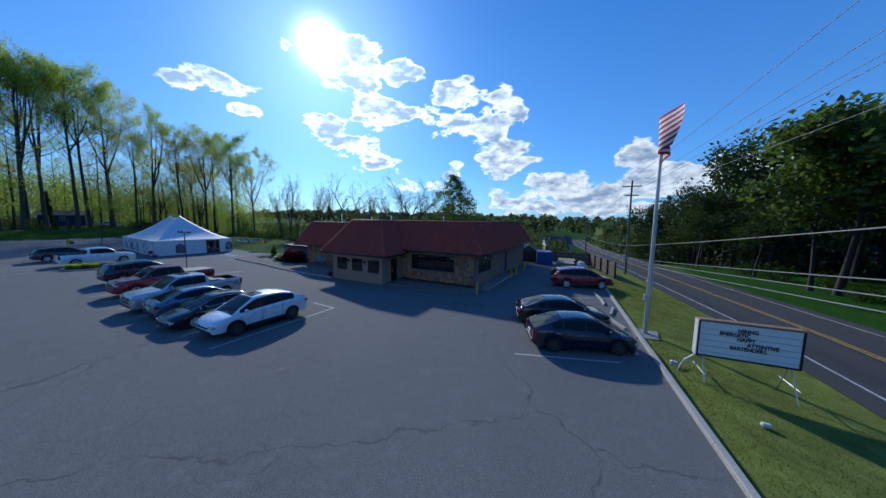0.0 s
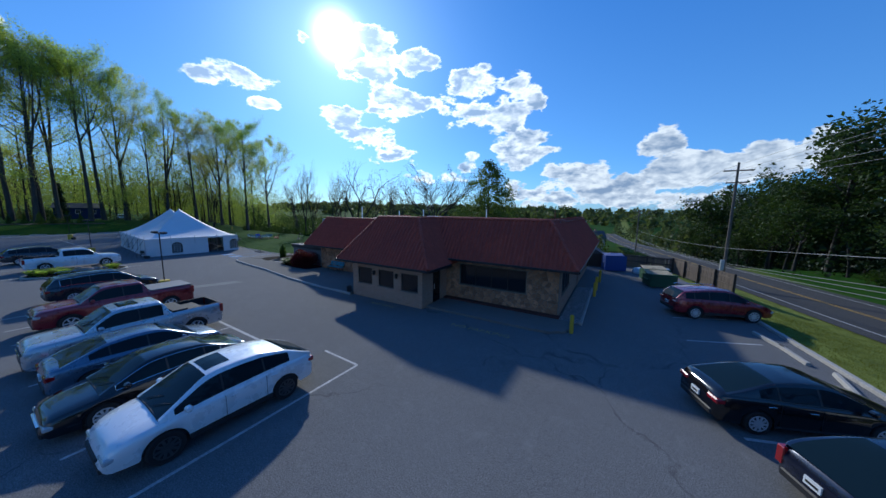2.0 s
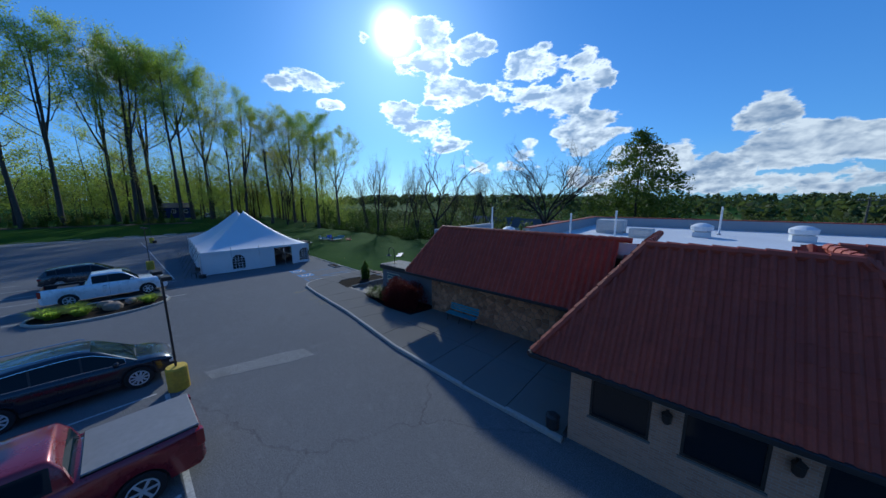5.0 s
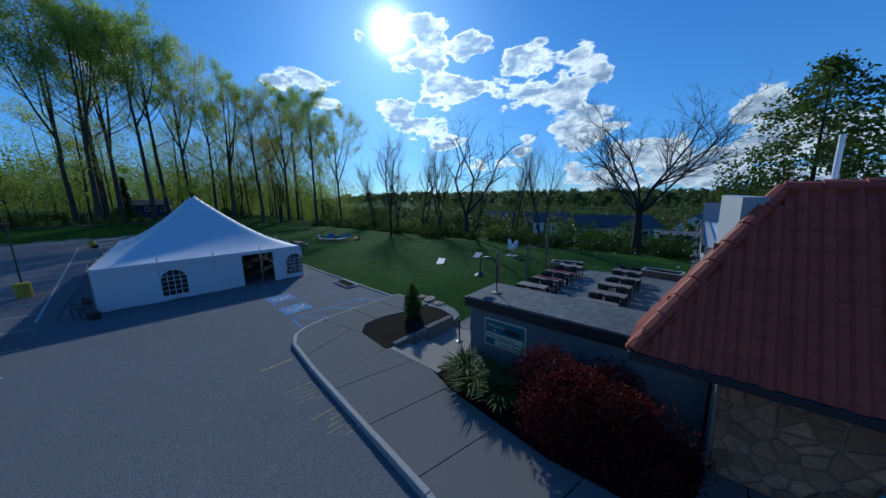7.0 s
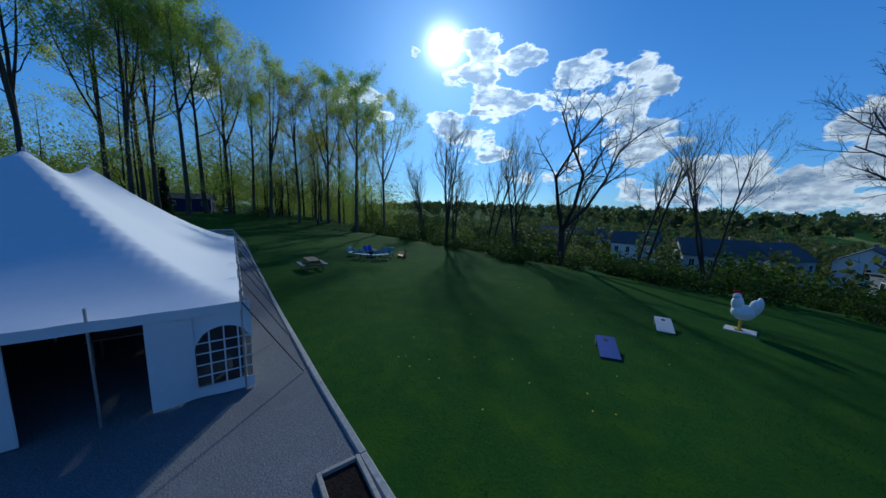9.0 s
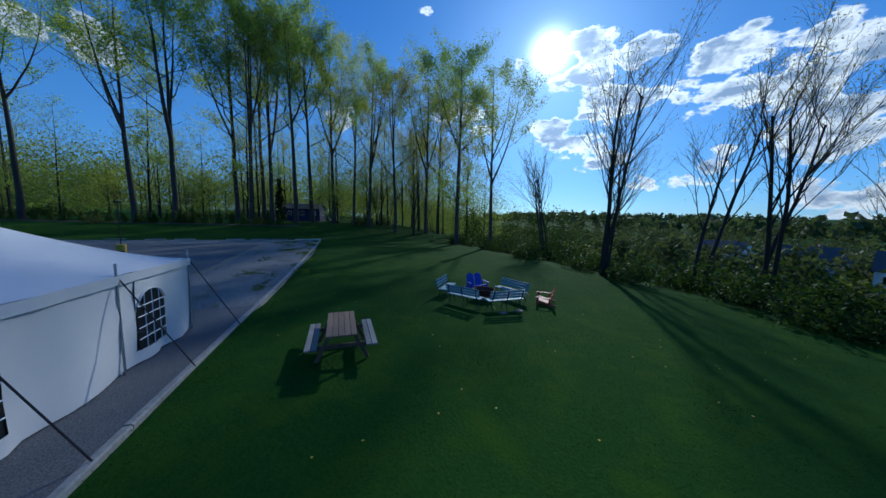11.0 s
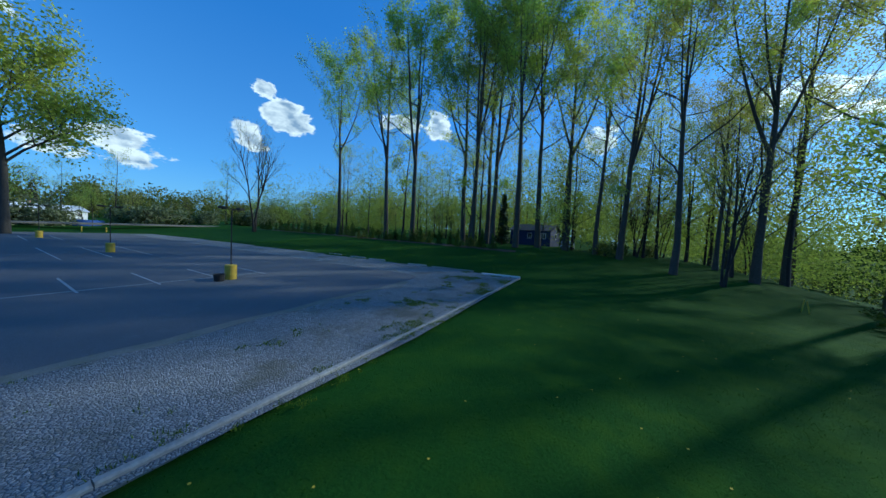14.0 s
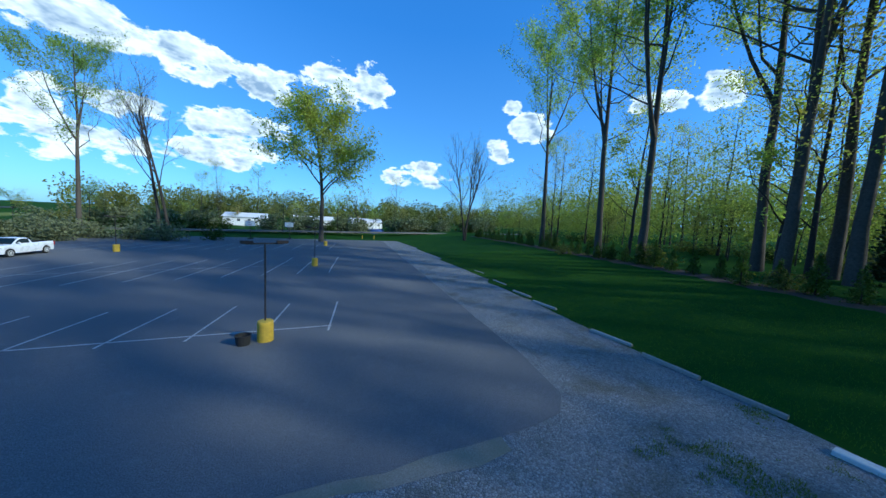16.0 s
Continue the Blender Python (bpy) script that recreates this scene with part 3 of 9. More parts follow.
def ground_z(x, y):
    x, y = np.asarray(x, float), np.asarray(y, float)
    z = np.zeros(np.broadcast(x, y).shape)
    z = z - 0.034 * np.clip(y - 27, 0, 24) - 0.16 * np.clip(y - 51, 0, 45) - 0.05 * np.clip(y - 96, 0, 110) + 0.021 * np.clip(y - 330, 0, 1500)
    west = np.clip(-104 - x, 0, 24)
    z = z + 0.075 * west * (1 - 0.85 * smooth_step(48, 75, y)) + 0.012 * np.clip(-128 - x, 0, 900)
    z = z + 0.02 * np.clip(-50 - y, 0, 400)
    d = x - kerb_x(y)
    r = np.abs(x - road_x(y))
    bank = road_z(y) + 0.05 * np.clip(r - 4.2, 0, 14) * (x > road_x(y)) - 0.06
    k = smooth_step(0.2, np.maximum(road_x(y) - kerb_x(y) - 4.3, 1.0), d)
    east = z * (1 - k) + bank * k
    z = np.where(d > 0, np.where(y < 70, east, np.minimum(z, east)), z)
    inside = (d < 0) & (y < 46) & (x > -102.6 - 0.1 * np.clip(18 - y, 0, 60)) & (y > -48) & ((y < lawn_edge(x)) | (x > -7))
    sunk = smooth_step(-41.8, -38.6, x) * smooth_step(24.2, 26.2, y) * (1 - smooth_step(41.5, 46, y)) * (x < -7)
    stair = smooth_step(-38.6, -38.1, x) * (x < -29.0) * smooth_step(21.4, 22.6, y) * (y < 27.0)
    sunk = np.maximum(sunk, stair)
    z = z * (1 - sunk) + np.minimum(z, -0.72) * sunk
    return np.where(inside, z - 0.18, z)


def spaced(knots, steps):
    out = []
    for (a, b), s in zip(zip(knots, knots[1:]), steps):
        out += list(np.linspace(a, b, max(2, int((b - a) / s)), endpoint=False))
    return np.array(out + [knots[-1]])


def sheet(name, xs, ys, height, mat, **tags):
    gx, gy = np.meshgrid(xs, ys)
    gz = height(gx, gy)
    n = len(xs)
    v = np.stack([gx.ravel(), gy.ravel(), gz.ravel()], 1)
    f = [(j * n + i, j * n + i + 1, (j + 1) * n + i + 1, (j + 1) * n + i) for j in range(len(ys) - 1) for i in range(n - 1)]
    ob = arrays(name, v, f, mat, smooth=True)
    return tagged(ob, **tags)


def lumpy(x, y):
    z = ground_z(x, y)
    soft = np.array([noise.noise((a * 0.35, b * 0.35, 0.0)) * 0.035 + noise.noise((a * 0.06, b * 0.06, 3.0)) * 0.05 for a, b in zip(np.ravel(x), np.ravel(y))]).reshape(np.shape(z))
    far = smooth_step(120, 500, np.hypot(np.asarray(x) + 50, np.asarray(y) - 20))
    hill = np.array([noise.noise((a * 0.0025, b * 0.0025, 7.0)) * 14 for a, b in zip(np.ravel(x), np.ravel(y))]).reshape(np.shape(z))
    hold = ((np.asarray(y) < 27) & (np.asarray(x) > -100)) | (np.abs(np.asarray(x) - road_x(y)) < 5)
    return z + np.where(hold, 0.0, soft) + far * hill


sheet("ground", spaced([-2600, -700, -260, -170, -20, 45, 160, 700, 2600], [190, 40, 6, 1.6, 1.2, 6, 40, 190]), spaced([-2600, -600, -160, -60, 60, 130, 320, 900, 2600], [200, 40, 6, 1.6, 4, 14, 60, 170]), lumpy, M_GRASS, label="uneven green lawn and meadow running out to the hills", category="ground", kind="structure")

# the lot, one sheet of asphalt
lot = [(kerb_x(-46), -46), (kerb_x(28), 28), (kerb_x(46) - 0.2, 46), (-7.2, 46), (-7.2, 28), (-7.2, 21), (-40.5, 21), (-40.5, 22.5), (-42.05, 22.6), (-42.2, float(lawn_edge(-42.2))), *[(x, float(lawn_edge(x))) for x in (-50, -57, -65)], (-69.2, float(lawn_edge(-69.2)) + 0.1), (-69.2, 24.6)]
edge = [(x, 23.3 + 0.28 * noise.noise((x * 0.5, 1.0, 2.0)) + 0.012 * (x + 85)) for x in np.arange(-70.0, -95.1, -1.0)]
turn = [(-96.2, 22.9), (-97.0, 22.1), (-97.2, 21.0)]
west_edge = [(-97.5 - 0.075 * (19 - y) + 0.22 * noise.noise((y * 0.5, 4.0, 2.0)), y) for y in np.arange(19, -46, -1.5)]
LOT = lot + edge + turn + west_edge + [(-102.3, -46)]


def draped(name, outline, mat, lift=0.0, **tags):
    """A flat outline filled and laid on the lot."""
    bm = bmesh.new()
    vs = [bm.verts.new((x, y, lift)) for x, y in outline]
    bmesh.ops.triangle_fill(bm, use_beauty=True, edges=[bm.edges.new((a, b)) for a, b in zip(vs, vs[1:] + vs[:1])])
    for f in bm.faces:
        if f.normal.z < 0:
            f.normal_flip()
    for v in bm.verts:
        v.co.z = lift - 0.02 * max(0.0, v.co.y - 28) * (v.co.x > -8)
    return tagged(part(name, bm, mat), kind="structure", **tags)


draped("parking_lot", LOT, M_ASPHALT, 0.0, label="grey worn asphalt parking lot with cracks and stains", category="asphalt")
draped("asphalt_patch", [(-14.85, 12.35), (-13.0, 12.3), (-12.9, 10.2), (-14.9, 10.0)], M_PATCH, 0.004, label="lighter square patch in the asphalt", category="asphalt")
draped("asphalt_patch", [(-32.3, 12.9), (-31.5, 13.0), (-30.5, 15.5), (-30.3, 16.4), (-31.2, 16.3), (-31.6, 15.4)], M_PALE, 0.005, label="pale patched strip across the asphalt", category="asphalt")

gravel_in = [(-69.2, float(lawn_edge(-69.2)) + 0.05), (-69.2, 23.2)] + [(x, y - 0.35) for x, y in edge] + [(-96.0, 22.4), (-96.8, 21.0)] + [(x + 0.4, y) for x, y in west_edge]
gravel_out = [(-108.4, -46), (-107.0, -10), (-104.6, 6), (-103.4, 15), (-102.9, 22), (-102.2, 29.6), (-85, 29.3)]
draped("gravel_strip", gravel_in + gravel_out, M_GRAVEL, -0.012, label="grey crushed gravel strip with sparse weeds", category="gravel")
M_SAND = material("sandy grit", (0.21, 0.195, 0.165), 0.95, vary=0.35, grain=30, big=1.2, bump=0.01, tint=(0.13, 0.14, 0.09))
sandy = sorted((x, y) for x, y in edge if -95 < x < -69.6)
draped("sand_edge", [(x, y - 0.1) for x, y in sandy] + [(x, y + 0.42 + 0.5 * noise.noise((x * 0.35, 3.0, 1.0))) for x, y in sandy[::-1]], M_SAND, -0.006, label="sandy grit washed along the asphalt edge", category="grit")


def road_sheet(name, y0, y1, a, b, lift, mat, **tags):
    ys = np.arange(y0, y1 + 0.1, 3.0)
    v = [(road_x(y) + s, y, float(road_z(y)) + lift) for y in ys for s in (a, b)]
    f = [(2 * i, 2 * i + 1, 2 * i + 3, 2 * i + 2) for i in range(len(ys) - 1)]
    return tagged(arrays(name, v, f, mat, smooth=True), kind="structure", **tags)


road_sheet("road", -160, 200, -4.3, 4.4, 0.0, M_ROAD, label="two-lane grey asphalt road sloping downhill", category="road")
for off, mat, lab in ((-3.2, M_LINE, "white edge line"), (-0.12, M_YLINE, "double yellow centre line"), (0.12, M_YLINE, "double yellow centre line"), (3.3, M_LINE, "white edge line")):
    road_sheet("road_line", -160, 200, off - 0.06, off + 0.06, 0.006, mat, label=lab + " painted on the road", category="road line")


def line(x0, y0, x1, y1, w=0.1, mat=None, lift=0.005, label="worn white parking stripe on asphalt", name="parking_stripe", group="parking stripes"):
    d = Vector((x1 - x0, y1 - y0))
    nx, ny = -d.y / d.length * w / 2, d.x / d.length * w / 2
    ob = arrays(name, [(x0 + nx, y0 + ny, lift), (x0 - nx, y0 - ny, lift), (x1 - nx, y1 - ny, lift), (x1 + nx, y1 + ny, lift)], [(0, 1, 2, 3)], mat or M_LINE)
    return tagged(ob, label, "parking stripe", group, "structure")


for x in (-12.85, -15.55, -18.3, -21.0, -23.75, -26.45, -29.15, -31.9):
    line(x, 5.6, x, 11.5 if x < -13 else 12.35)
line(-15.6, 11.45, -31.6, 11.75, 0.13)
line(-12.85, 12.35, -14.9, 12.45)
for k in range(7):
    line(-1.15 - 0.05 * k, 11.7 + 3.52 * k, 2.85 - 0.4 * k, 13.05 + 3.5 * k, 0.11)
for i, x in enumerate(np.arange(-46.0, -90.5, -2.74)):
    line(x, 14.55 - 0.01 * (x + 80), x - 0.55, 9.6, 0.1)
for x in np.arange(-46.0, -92, -2.74):
    line(x, 2.4 + 0.22 * (x + 74), x - 1.2, -9.6 + 0.22 * (x + 74), 0.1)
    line(x, -20 + 0.22 * (x + 74), x - 1.2, -31 + 0.22 * (x + 74), 0.1)
line(-52.5, 14.2, -90.0, 14.0, 0.10)
line(-46, -3.0 + 0.22 * 28, -91, -3.0 - 0.22 * 17, 0.09)
# painted places by the tent
for x0, y0, x1, y1 in ((-43.65, 21.7, -43.5, 26.0), (-46.1, 21.8, -45.8, 25.7), (-43.65, 21.7, -42.4, 21.65), (-43.65, 21.75, -42.5, 22.9), (-43.6, 23.3, -42.4, 24.4), (-43.55, 24.8, -42.4, 25.9)):
    line(x0, y0, x1, y1, 0.1, M_BLUEP, label="faded blue painted line on asphalt", name="blue_line", group="blue painted lines")
for cx, cy in ((-44.8, 22.38), (-47.0, 22.5)):
    sq = tagged(arrays("accessible_mark", [(cx - 0.6, cy - 0.62, 0.005), (cx + 0.6, cy - 0.62, 0.005), (cx + 0.6, cy + 0.62, 0.005), (cx - 0.6, cy + 0.62, 0.005)], [(0, 1, 2, 3)], M_BLUEP), "blue square with a white wheelchair symbol on asphalt", "parking mark", "accessible marks", "structure")
    bm = bmesh.new()
    ring = [Vector((cx + 0.34 * math.cos(a) + 0.02, cy + 0.34 * math.sin(a), 0.012)) for a in np.linspace(-2.6, 1.2, 12)]
    tube(bm, ring, 0.035, 4)
    tube(bm, [(cx + 0.36, cy - 0.05, 0.012), (cx + 0.02, cy - 0.02, 0.012), (cx - 0.05, cy - 0.4, 0.012)], 0.04, 4)
    tube(bm, [(cx + 0.02, cy, 0.012), (cx + 0.05, cy + 0.25, 0.012), (cx - 0.3, cy + 0.55, 0.012)], 0.04, 4)
    for v in bm.verts:
        v.co.z = 0.007 if v.co.z < 0.012 else 0.010
    part("wheelchair_symbol", bm, M_LINE, sq, "white wheelchair symbol")
for words, x, y, size in (("FIRE LANE", -17.95, 18.15, 0.42), ("NO PARKING", -11.75, 17.75, 0.52)):
    data = text_mesh(words, size, 0.001)
    ob = mesh_part("stencil_lettering", data, M_FADED)
    ob.matrix_basis = pose(x, y, 0.006, 0, 0, 2)
    tagged(ob, "faded yellow stencilled words " + words + " on asphalt", "stencil", kind="structure")
line(-40.1, 19.45, -40.1, 20.4, 0.09, M_FADED, label="faded yellow stripe on asphalt", name="yellow_stripe", group="faded yellow stripes")
for x0, n in ((-38.4, 6), (-36.9, 7)):
    for k in range(n):
        line(x0 + 0.17 * k, 19.5 + 0.14 * ((3 * k) % 4), x0 + 0.17 * k + 0.03, 20.2 - 0.13 * ((5 * k) % 3), 0.035, M_FADED, label="worn yellow stencil bar on asphalt", name="stencil_bar", group="worn yellow stencil bars")


# ---------------------------------------------------------------- kerbs and walks
def kerb(name, pts, w, z0, z1, mat, label, pieces=True, group="kerbs", length=3.0):
    """A kerb along a line, cut into stones."""
    root = thing(name, pose(0, 0, 0), label, "kerb", group, "structure")
    pts = [Vector((*p, 0)) for p in pts]
    for a, b in zip(pts, pts[1:]):
        d = b - a
        n = max(1, round(d.length / length))
        u = d.normalized()
        s = Vector((-u.y, u.x, 0)) * w / 2
        for k in range(n):
            p, q = a + d * k / n + u * 0.008, a + d * (k + 1) / n - u * 0.008
            j = random.uniform(-0.012, 0.012)
            lo0, hi0 = (z0, z1) if not callable(z1) else (z1(p.x, p.y) - 0.25, z1(p.x, p.y))
            lo1, hi1 = (z0, z1) if not callable(z1) else (z1(q.x, q.y) - 0.25, z1(q.x, q.y))
            c = 0.025
            v = []
            for e, lo, hi in ((p, lo0, hi0), (q, lo1, hi1)):
                v += [e - s + Vector((0, 0, lo)), e + s + Vector((0, 0, lo)), e + s + Vector((0, 0, hi - c + j)), e + s * (1 - 2 * c / w) + Vector((0, 0, hi + j)), e - s * (1 - 2 * c / w) + Vector((0, 0, hi + j)), e - s + Vector((0, 0, hi - c + j))]
            f = [(i, (i + 1) % 6, (i + 1) % 6 + 6, i + 6) for i in range(6)] + [(5, 4, 3, 2, 1, 0), (6, 7, 8, 9, 10, 11)]
            arrays("kerb_stone", v, f, mat, root)
    return root


kerb("kerb_east", [(kerb_x(y), y) for y in np.arange(-45, 31, 6)] + [(kerb_x(34), 34)], 0.2, -0.2, 0.13, M_KERB, "weathered pale concrete kerb between lot and grass strip")
M_KERBD = material("dark weathered kerb", (0.24, 0.235, 0.225), 0.95, vary=0.3, grain=10, big=0.9, bump=0.01)
M_KERBL = material("pale lawn kerb concrete", (0.30, 0.295, 0.28), 0.93, vary=0.3, grain=12, big=0.8, bump=0.009)
M_KERBW = material("white weathered kerb concrete", (0.60, 0.59, 0.57), 0.9, vary=0.16, grain=14, big=0.8, bump=0.008)
kerb("kerb_lawn", [(x, float(lawn_edge(x))) for x in (-42.3, -50, -57, -65, -75, -85, -94, -102.2)], 0.15, -0.25, 0.05, M_KERBL, "weathered concrete kerb between lot and lawn")
kerb("kerb_corner", [(-102.2, 29.65), (-102.0, 26.3)], 0.34, -0.2, 0.12, M_KERBW, "thick pale concrete kerb at the gravel corner")


def parking_stop(x, y, turn, length, mat, label, group):
    bm = bmesh.new()
    prof = [(-0.09, 0), (-0.075, 0.11), (-0.05, 0.135), (0.05, 0.135), (0.075, 0.11), (0.09, 0)]
    ends = [[bm.verts.new((sx * length / 2, py, pz)) for py, pz in prof] for sx in (-1, 1)]
    for k in range(6):
        bm.faces.new((ends[0][k], ends[0][(k + 1) % 6], ends[1][(k + 1) % 6], ends[1][k]))
    bm.faces.new(ends[0][::-1])
    bm.faces.new(ends[1])
    bmesh.ops.recalc_face_normals(bm, faces=bm.faces)
    ob = part("parking_stop", bm, mat)
    ob.matrix_basis = pose(x, y, 0.0, 0, 0, turn)
    return tagged(ob, label, "parking stop", group)


for x, y, a, n in ((2.05, 24.3, -75, 1.8), (2.35, 22.8, -83, 1.8), (2.85, 20.5, -97, 1.8), (2.95, 18.2, -65, 1.9), (3.2, 15.0, -68, 1.8)):
    parking_stop(x, y, a, n, M_KERB, "pale concrete wheel stop by the kerb", "wheel stops by the road")
for x, y in ((-102.7, 24.2), (-102.8, 21.9), (-103.1, 19.0), (-103.8, 13.3), (-104.2, 10.2), (-104.8, 6.0), (-105.6, 0.5), (-106.4, -6)):
    parking_stop(x, y, 90 + random.uniform(-3, 3) + 3, 2.1, M_GREYWOOD if y > 21 else M_KERB, "grey weathered wheel stop at the gravel edge", "wheel stops by the lawn")

WALK = [(-20.4, 18.75), (-24, 18.85), (-28, 19.1), (-33.5, 19.95), (-38.7, 20.45), (-40.9, 20.75), (-41.6, 21.1), (-42.0, 21.7), (-42.15, 22.6), (-42.2, 26.6), (-39.9, 26.5), (-40.0, 25.2), (-40.35, 24.2), (-40.3, 23.3), (-39.7, 22.75), (-38.0, 22.55), (-36.1, 22.75), (-34.9, 22.3), (-32.2, 21.9), (-30.2, 22.0), (-29.9, 23.6), (-20.4, 23.6)]
walk_root = thing("sidewalk", pose(0, 0, 0), "pale concrete sidewalk with scored joints along the building", "sidewalk", kind="structure")


def clip_poly(poly, px, py, nx, ny):
    """Keeps the side of a polygon where (p - (px, py)) . n is negative."""
    out = []
    for (ax, ay), (bx, by) in zip(poly, poly[1:] + poly[:1]):
        da, db = (ax - px) * nx + (ay - py) * ny, (bx - px) * nx + (by - py) * ny
        if da <= 0:
            out.append((ax, ay))
        if da * db < 0:
            t = da / (da - db)
            out.append((ax + t * (bx - ax), ay + t * (by - ay)))
    return out


def walk_slabs(parent, outline, cuts, z0, z1, mat, name="paving_slab", gap=0.013):
    """Cuts a paved outline into slabs along straight joints."""
    pieces = [outline]
    for px, py, nx, ny in cuts:
        nxt = []
        for p in pieces:
            for s in (1, -1):
                q = clip_poly(p, px - s * nx * gap, py - s * ny * gap, s * nx, s * ny)
                if len(q) > 2:
                    nxt.append(q)
        pieces = nxt
    for p in pieces:
        area = sum(ax * by - bx * ay for (ax, ay), (bx, by) in zip(p, p[1:] + p[:1])) / 2
        if abs(area) > 0.02:
            part(name, slab(p if area > 0 else p[::-1], z0, z1), mat, parent)


walk_slabs(walk_root, [(-20.45, 18.75), (-20.45, 23.6), (-29.9, 23.6), (-30.2, 22.0), (-30.2, 19.45), (-28, 19.1), (-24, 18.85)], [(x, 0, 1, 0) for x in (-22.2, -24.0, -25.8, -27.6, -29.4)] + [(0, 21.2, 0, 1)], -0.15, 0.13, M_CONC)
walk_slabs(walk_root, [(-30.21, 19.45), (-30.21, 22.0), (-32.2, 21.9), (-34.9, 22.3), (-35.9, 22.64), (-38.0, 22.64), (-38.0, 20.4), (-33.5, 19.95)], [(x, 21.0, 1, -0.25) for x in (-37.2, -35.4, -33.6, -31.8)], -0.15, 0.13, M_CONC)
walk_slabs(walk_root, [(-38.01, 20.4), (-38.01, 22.55), (-39.7, 22.75), (-42.15, 22.4), (-42.0, 21.7), (-41.6, 21.1), (-40.9, 20.75), (-38.7, 20.45)], [(-39.9, 21.3, 1, 0.3)], -0.15, 0.13, M_CONC)
walk_slabs(walk_root, [(-39.72, 22.77), (-40.3, 23.3), (-40.35, 24.2), (-40.0, 25.2), (-39.9, 26.5), (-42.2, 26.6), (-42.15, 22.42)], [(0, 23.9, 0, 1), (0, 25.3, 0, 1)], -0.15, 0.13, M_CONC)
kerb("walk_kerb", WALK[:11], 0.15, -0.2, 0.135, M_KERB, "pale concrete kerb along the curved sidewalk", length=1.8)
front_walk = thing("entrance_walk", pose(0, 0, 0), "pale concrete walk with a rounded corner below the large window", "sidewalk", kind="structure")
walk_slabs(front_walk, [(-14.38, 19.35), (-8.0, 19.35), (-7.0, 19.5), (-6.35, 20.0), (-6.15, 20.8), (-6.3, 21.5), (-14.38, 21.4)], [(x, 0, 1, 0) for x in (-12.6, -10.8, -9.0, -7.4)], -0.15, 0.13, M_CONC, gap=0.005)
tagged(part("planting_strip", boxes((-14.35, -6.95, 21.42, 21.86, -0.1, 0.2)), M_REDMULCH), "strip of red-brown mulch under the stone wall", "planting bed", kind="structure")
tagged(part("gravel_bed", boxes((-6.95, -5.9, 21.55, 30.0, -0.3, 0.1)), M_RIVER), "bed of pale river stones beside the building", "gravel bed", kind="structure")
kerb("bed_kerb", [(-5.85, 21.5), (-5.85, 30.0)], 0.14, -0.3, 0.15, M_KERB, "pale concrete edging beside the stone bed")

bed = [(-38.02, 22.58), (-39.7, 22.78), (-40.25, 23.35), (-40.3, 24.2), (-39.98, 25.2), (-39.88, 26.4), (-39.0, 26.5), (-38.02, 26.2)]
tagged(part("mulch_bed", slab(bed[::-1], -0.4, 0.10), M_MULCH), "bed of dark mulch inside the curve of the sidewalk", "planting bed", kind="structure")
tagged(part("river_stone_bed", slab([(-38.0, 26.22), (-38.2, 26.9), (-38.9, 27.3), (-40.2, 27.6), (-41.6, 27.4), (-41.0, 26.75), (-39.9, 26.55), (-39.0, 26.52)], -0.9, -0.10), M_RIVER), "bed of grey river stones beside the steps", "gravel bed", kind="structure")
tagged(part("front_bed", slab([(-36.0, 22.8), (-34.9, 22.35), (-32.2, 21.95), (-30.25, 22.05), (-30.05, 24.0), (-35.7, 24.1)], -0.4, 0.09), M_MULCH), "mulch bed in front of the grey wall", "planting bed", kind="structure")
M_STEPS = material("tan broom-finished concrete", (0.27, 0.235, 0.195), 0.9, vary=0.16, grain=30, big=0.9, bump=0.004)
steps = thing("entrance_steps", pose(0, 0, 0), "three broad concrete steps going down to the side entrance", "steps", kind="structure")
for y0, y1, z in ((22.66, 22.86, 0.125), (22.865, 23.55, -0.03), (23.555, 24.35, -0.19), (24.355, 26.18, -0.35), (26.185, 26.5, -0.5)):
    part("step", boxes((-37.95, -35.72, y0, y1, -0.9, z), bevel=0.012), M_STEPS, steps)
for x0, x1, y0, y1, z in ((-38.18, -37.955, 22.95, 23.85, 0.15), (-38.18, -37.955, 23.86, 24.55, 0.12), (-38.2, -37.93, 24.56, 25.3, 0.16), (-38.2, -37.93, 25.31, 26.1, 0.14)):
    tagged(part("stone_edging", boxes((x0, x1, y0, y1, -0.7, z), bevel=0.03), M_CONC), "tan cut-stone edging block beside the steps", "edging", "stone edging", "structure")
rp = thing("rail_post", pose(-36.95, 25.25, -0.35), "short black steel post with a round foot on the landing", "post")
part("post", tubes(([(0, 0, 0.02), (0, 0, 0.92)], 0.03)), M_BLACK, rp)
part("foot", lathe(bmesh.new(), [(0.14, 0), (0.14, 0.02), (0.05, 0.04), (0.02, 0.05)], 14), M_BLACK, rp)

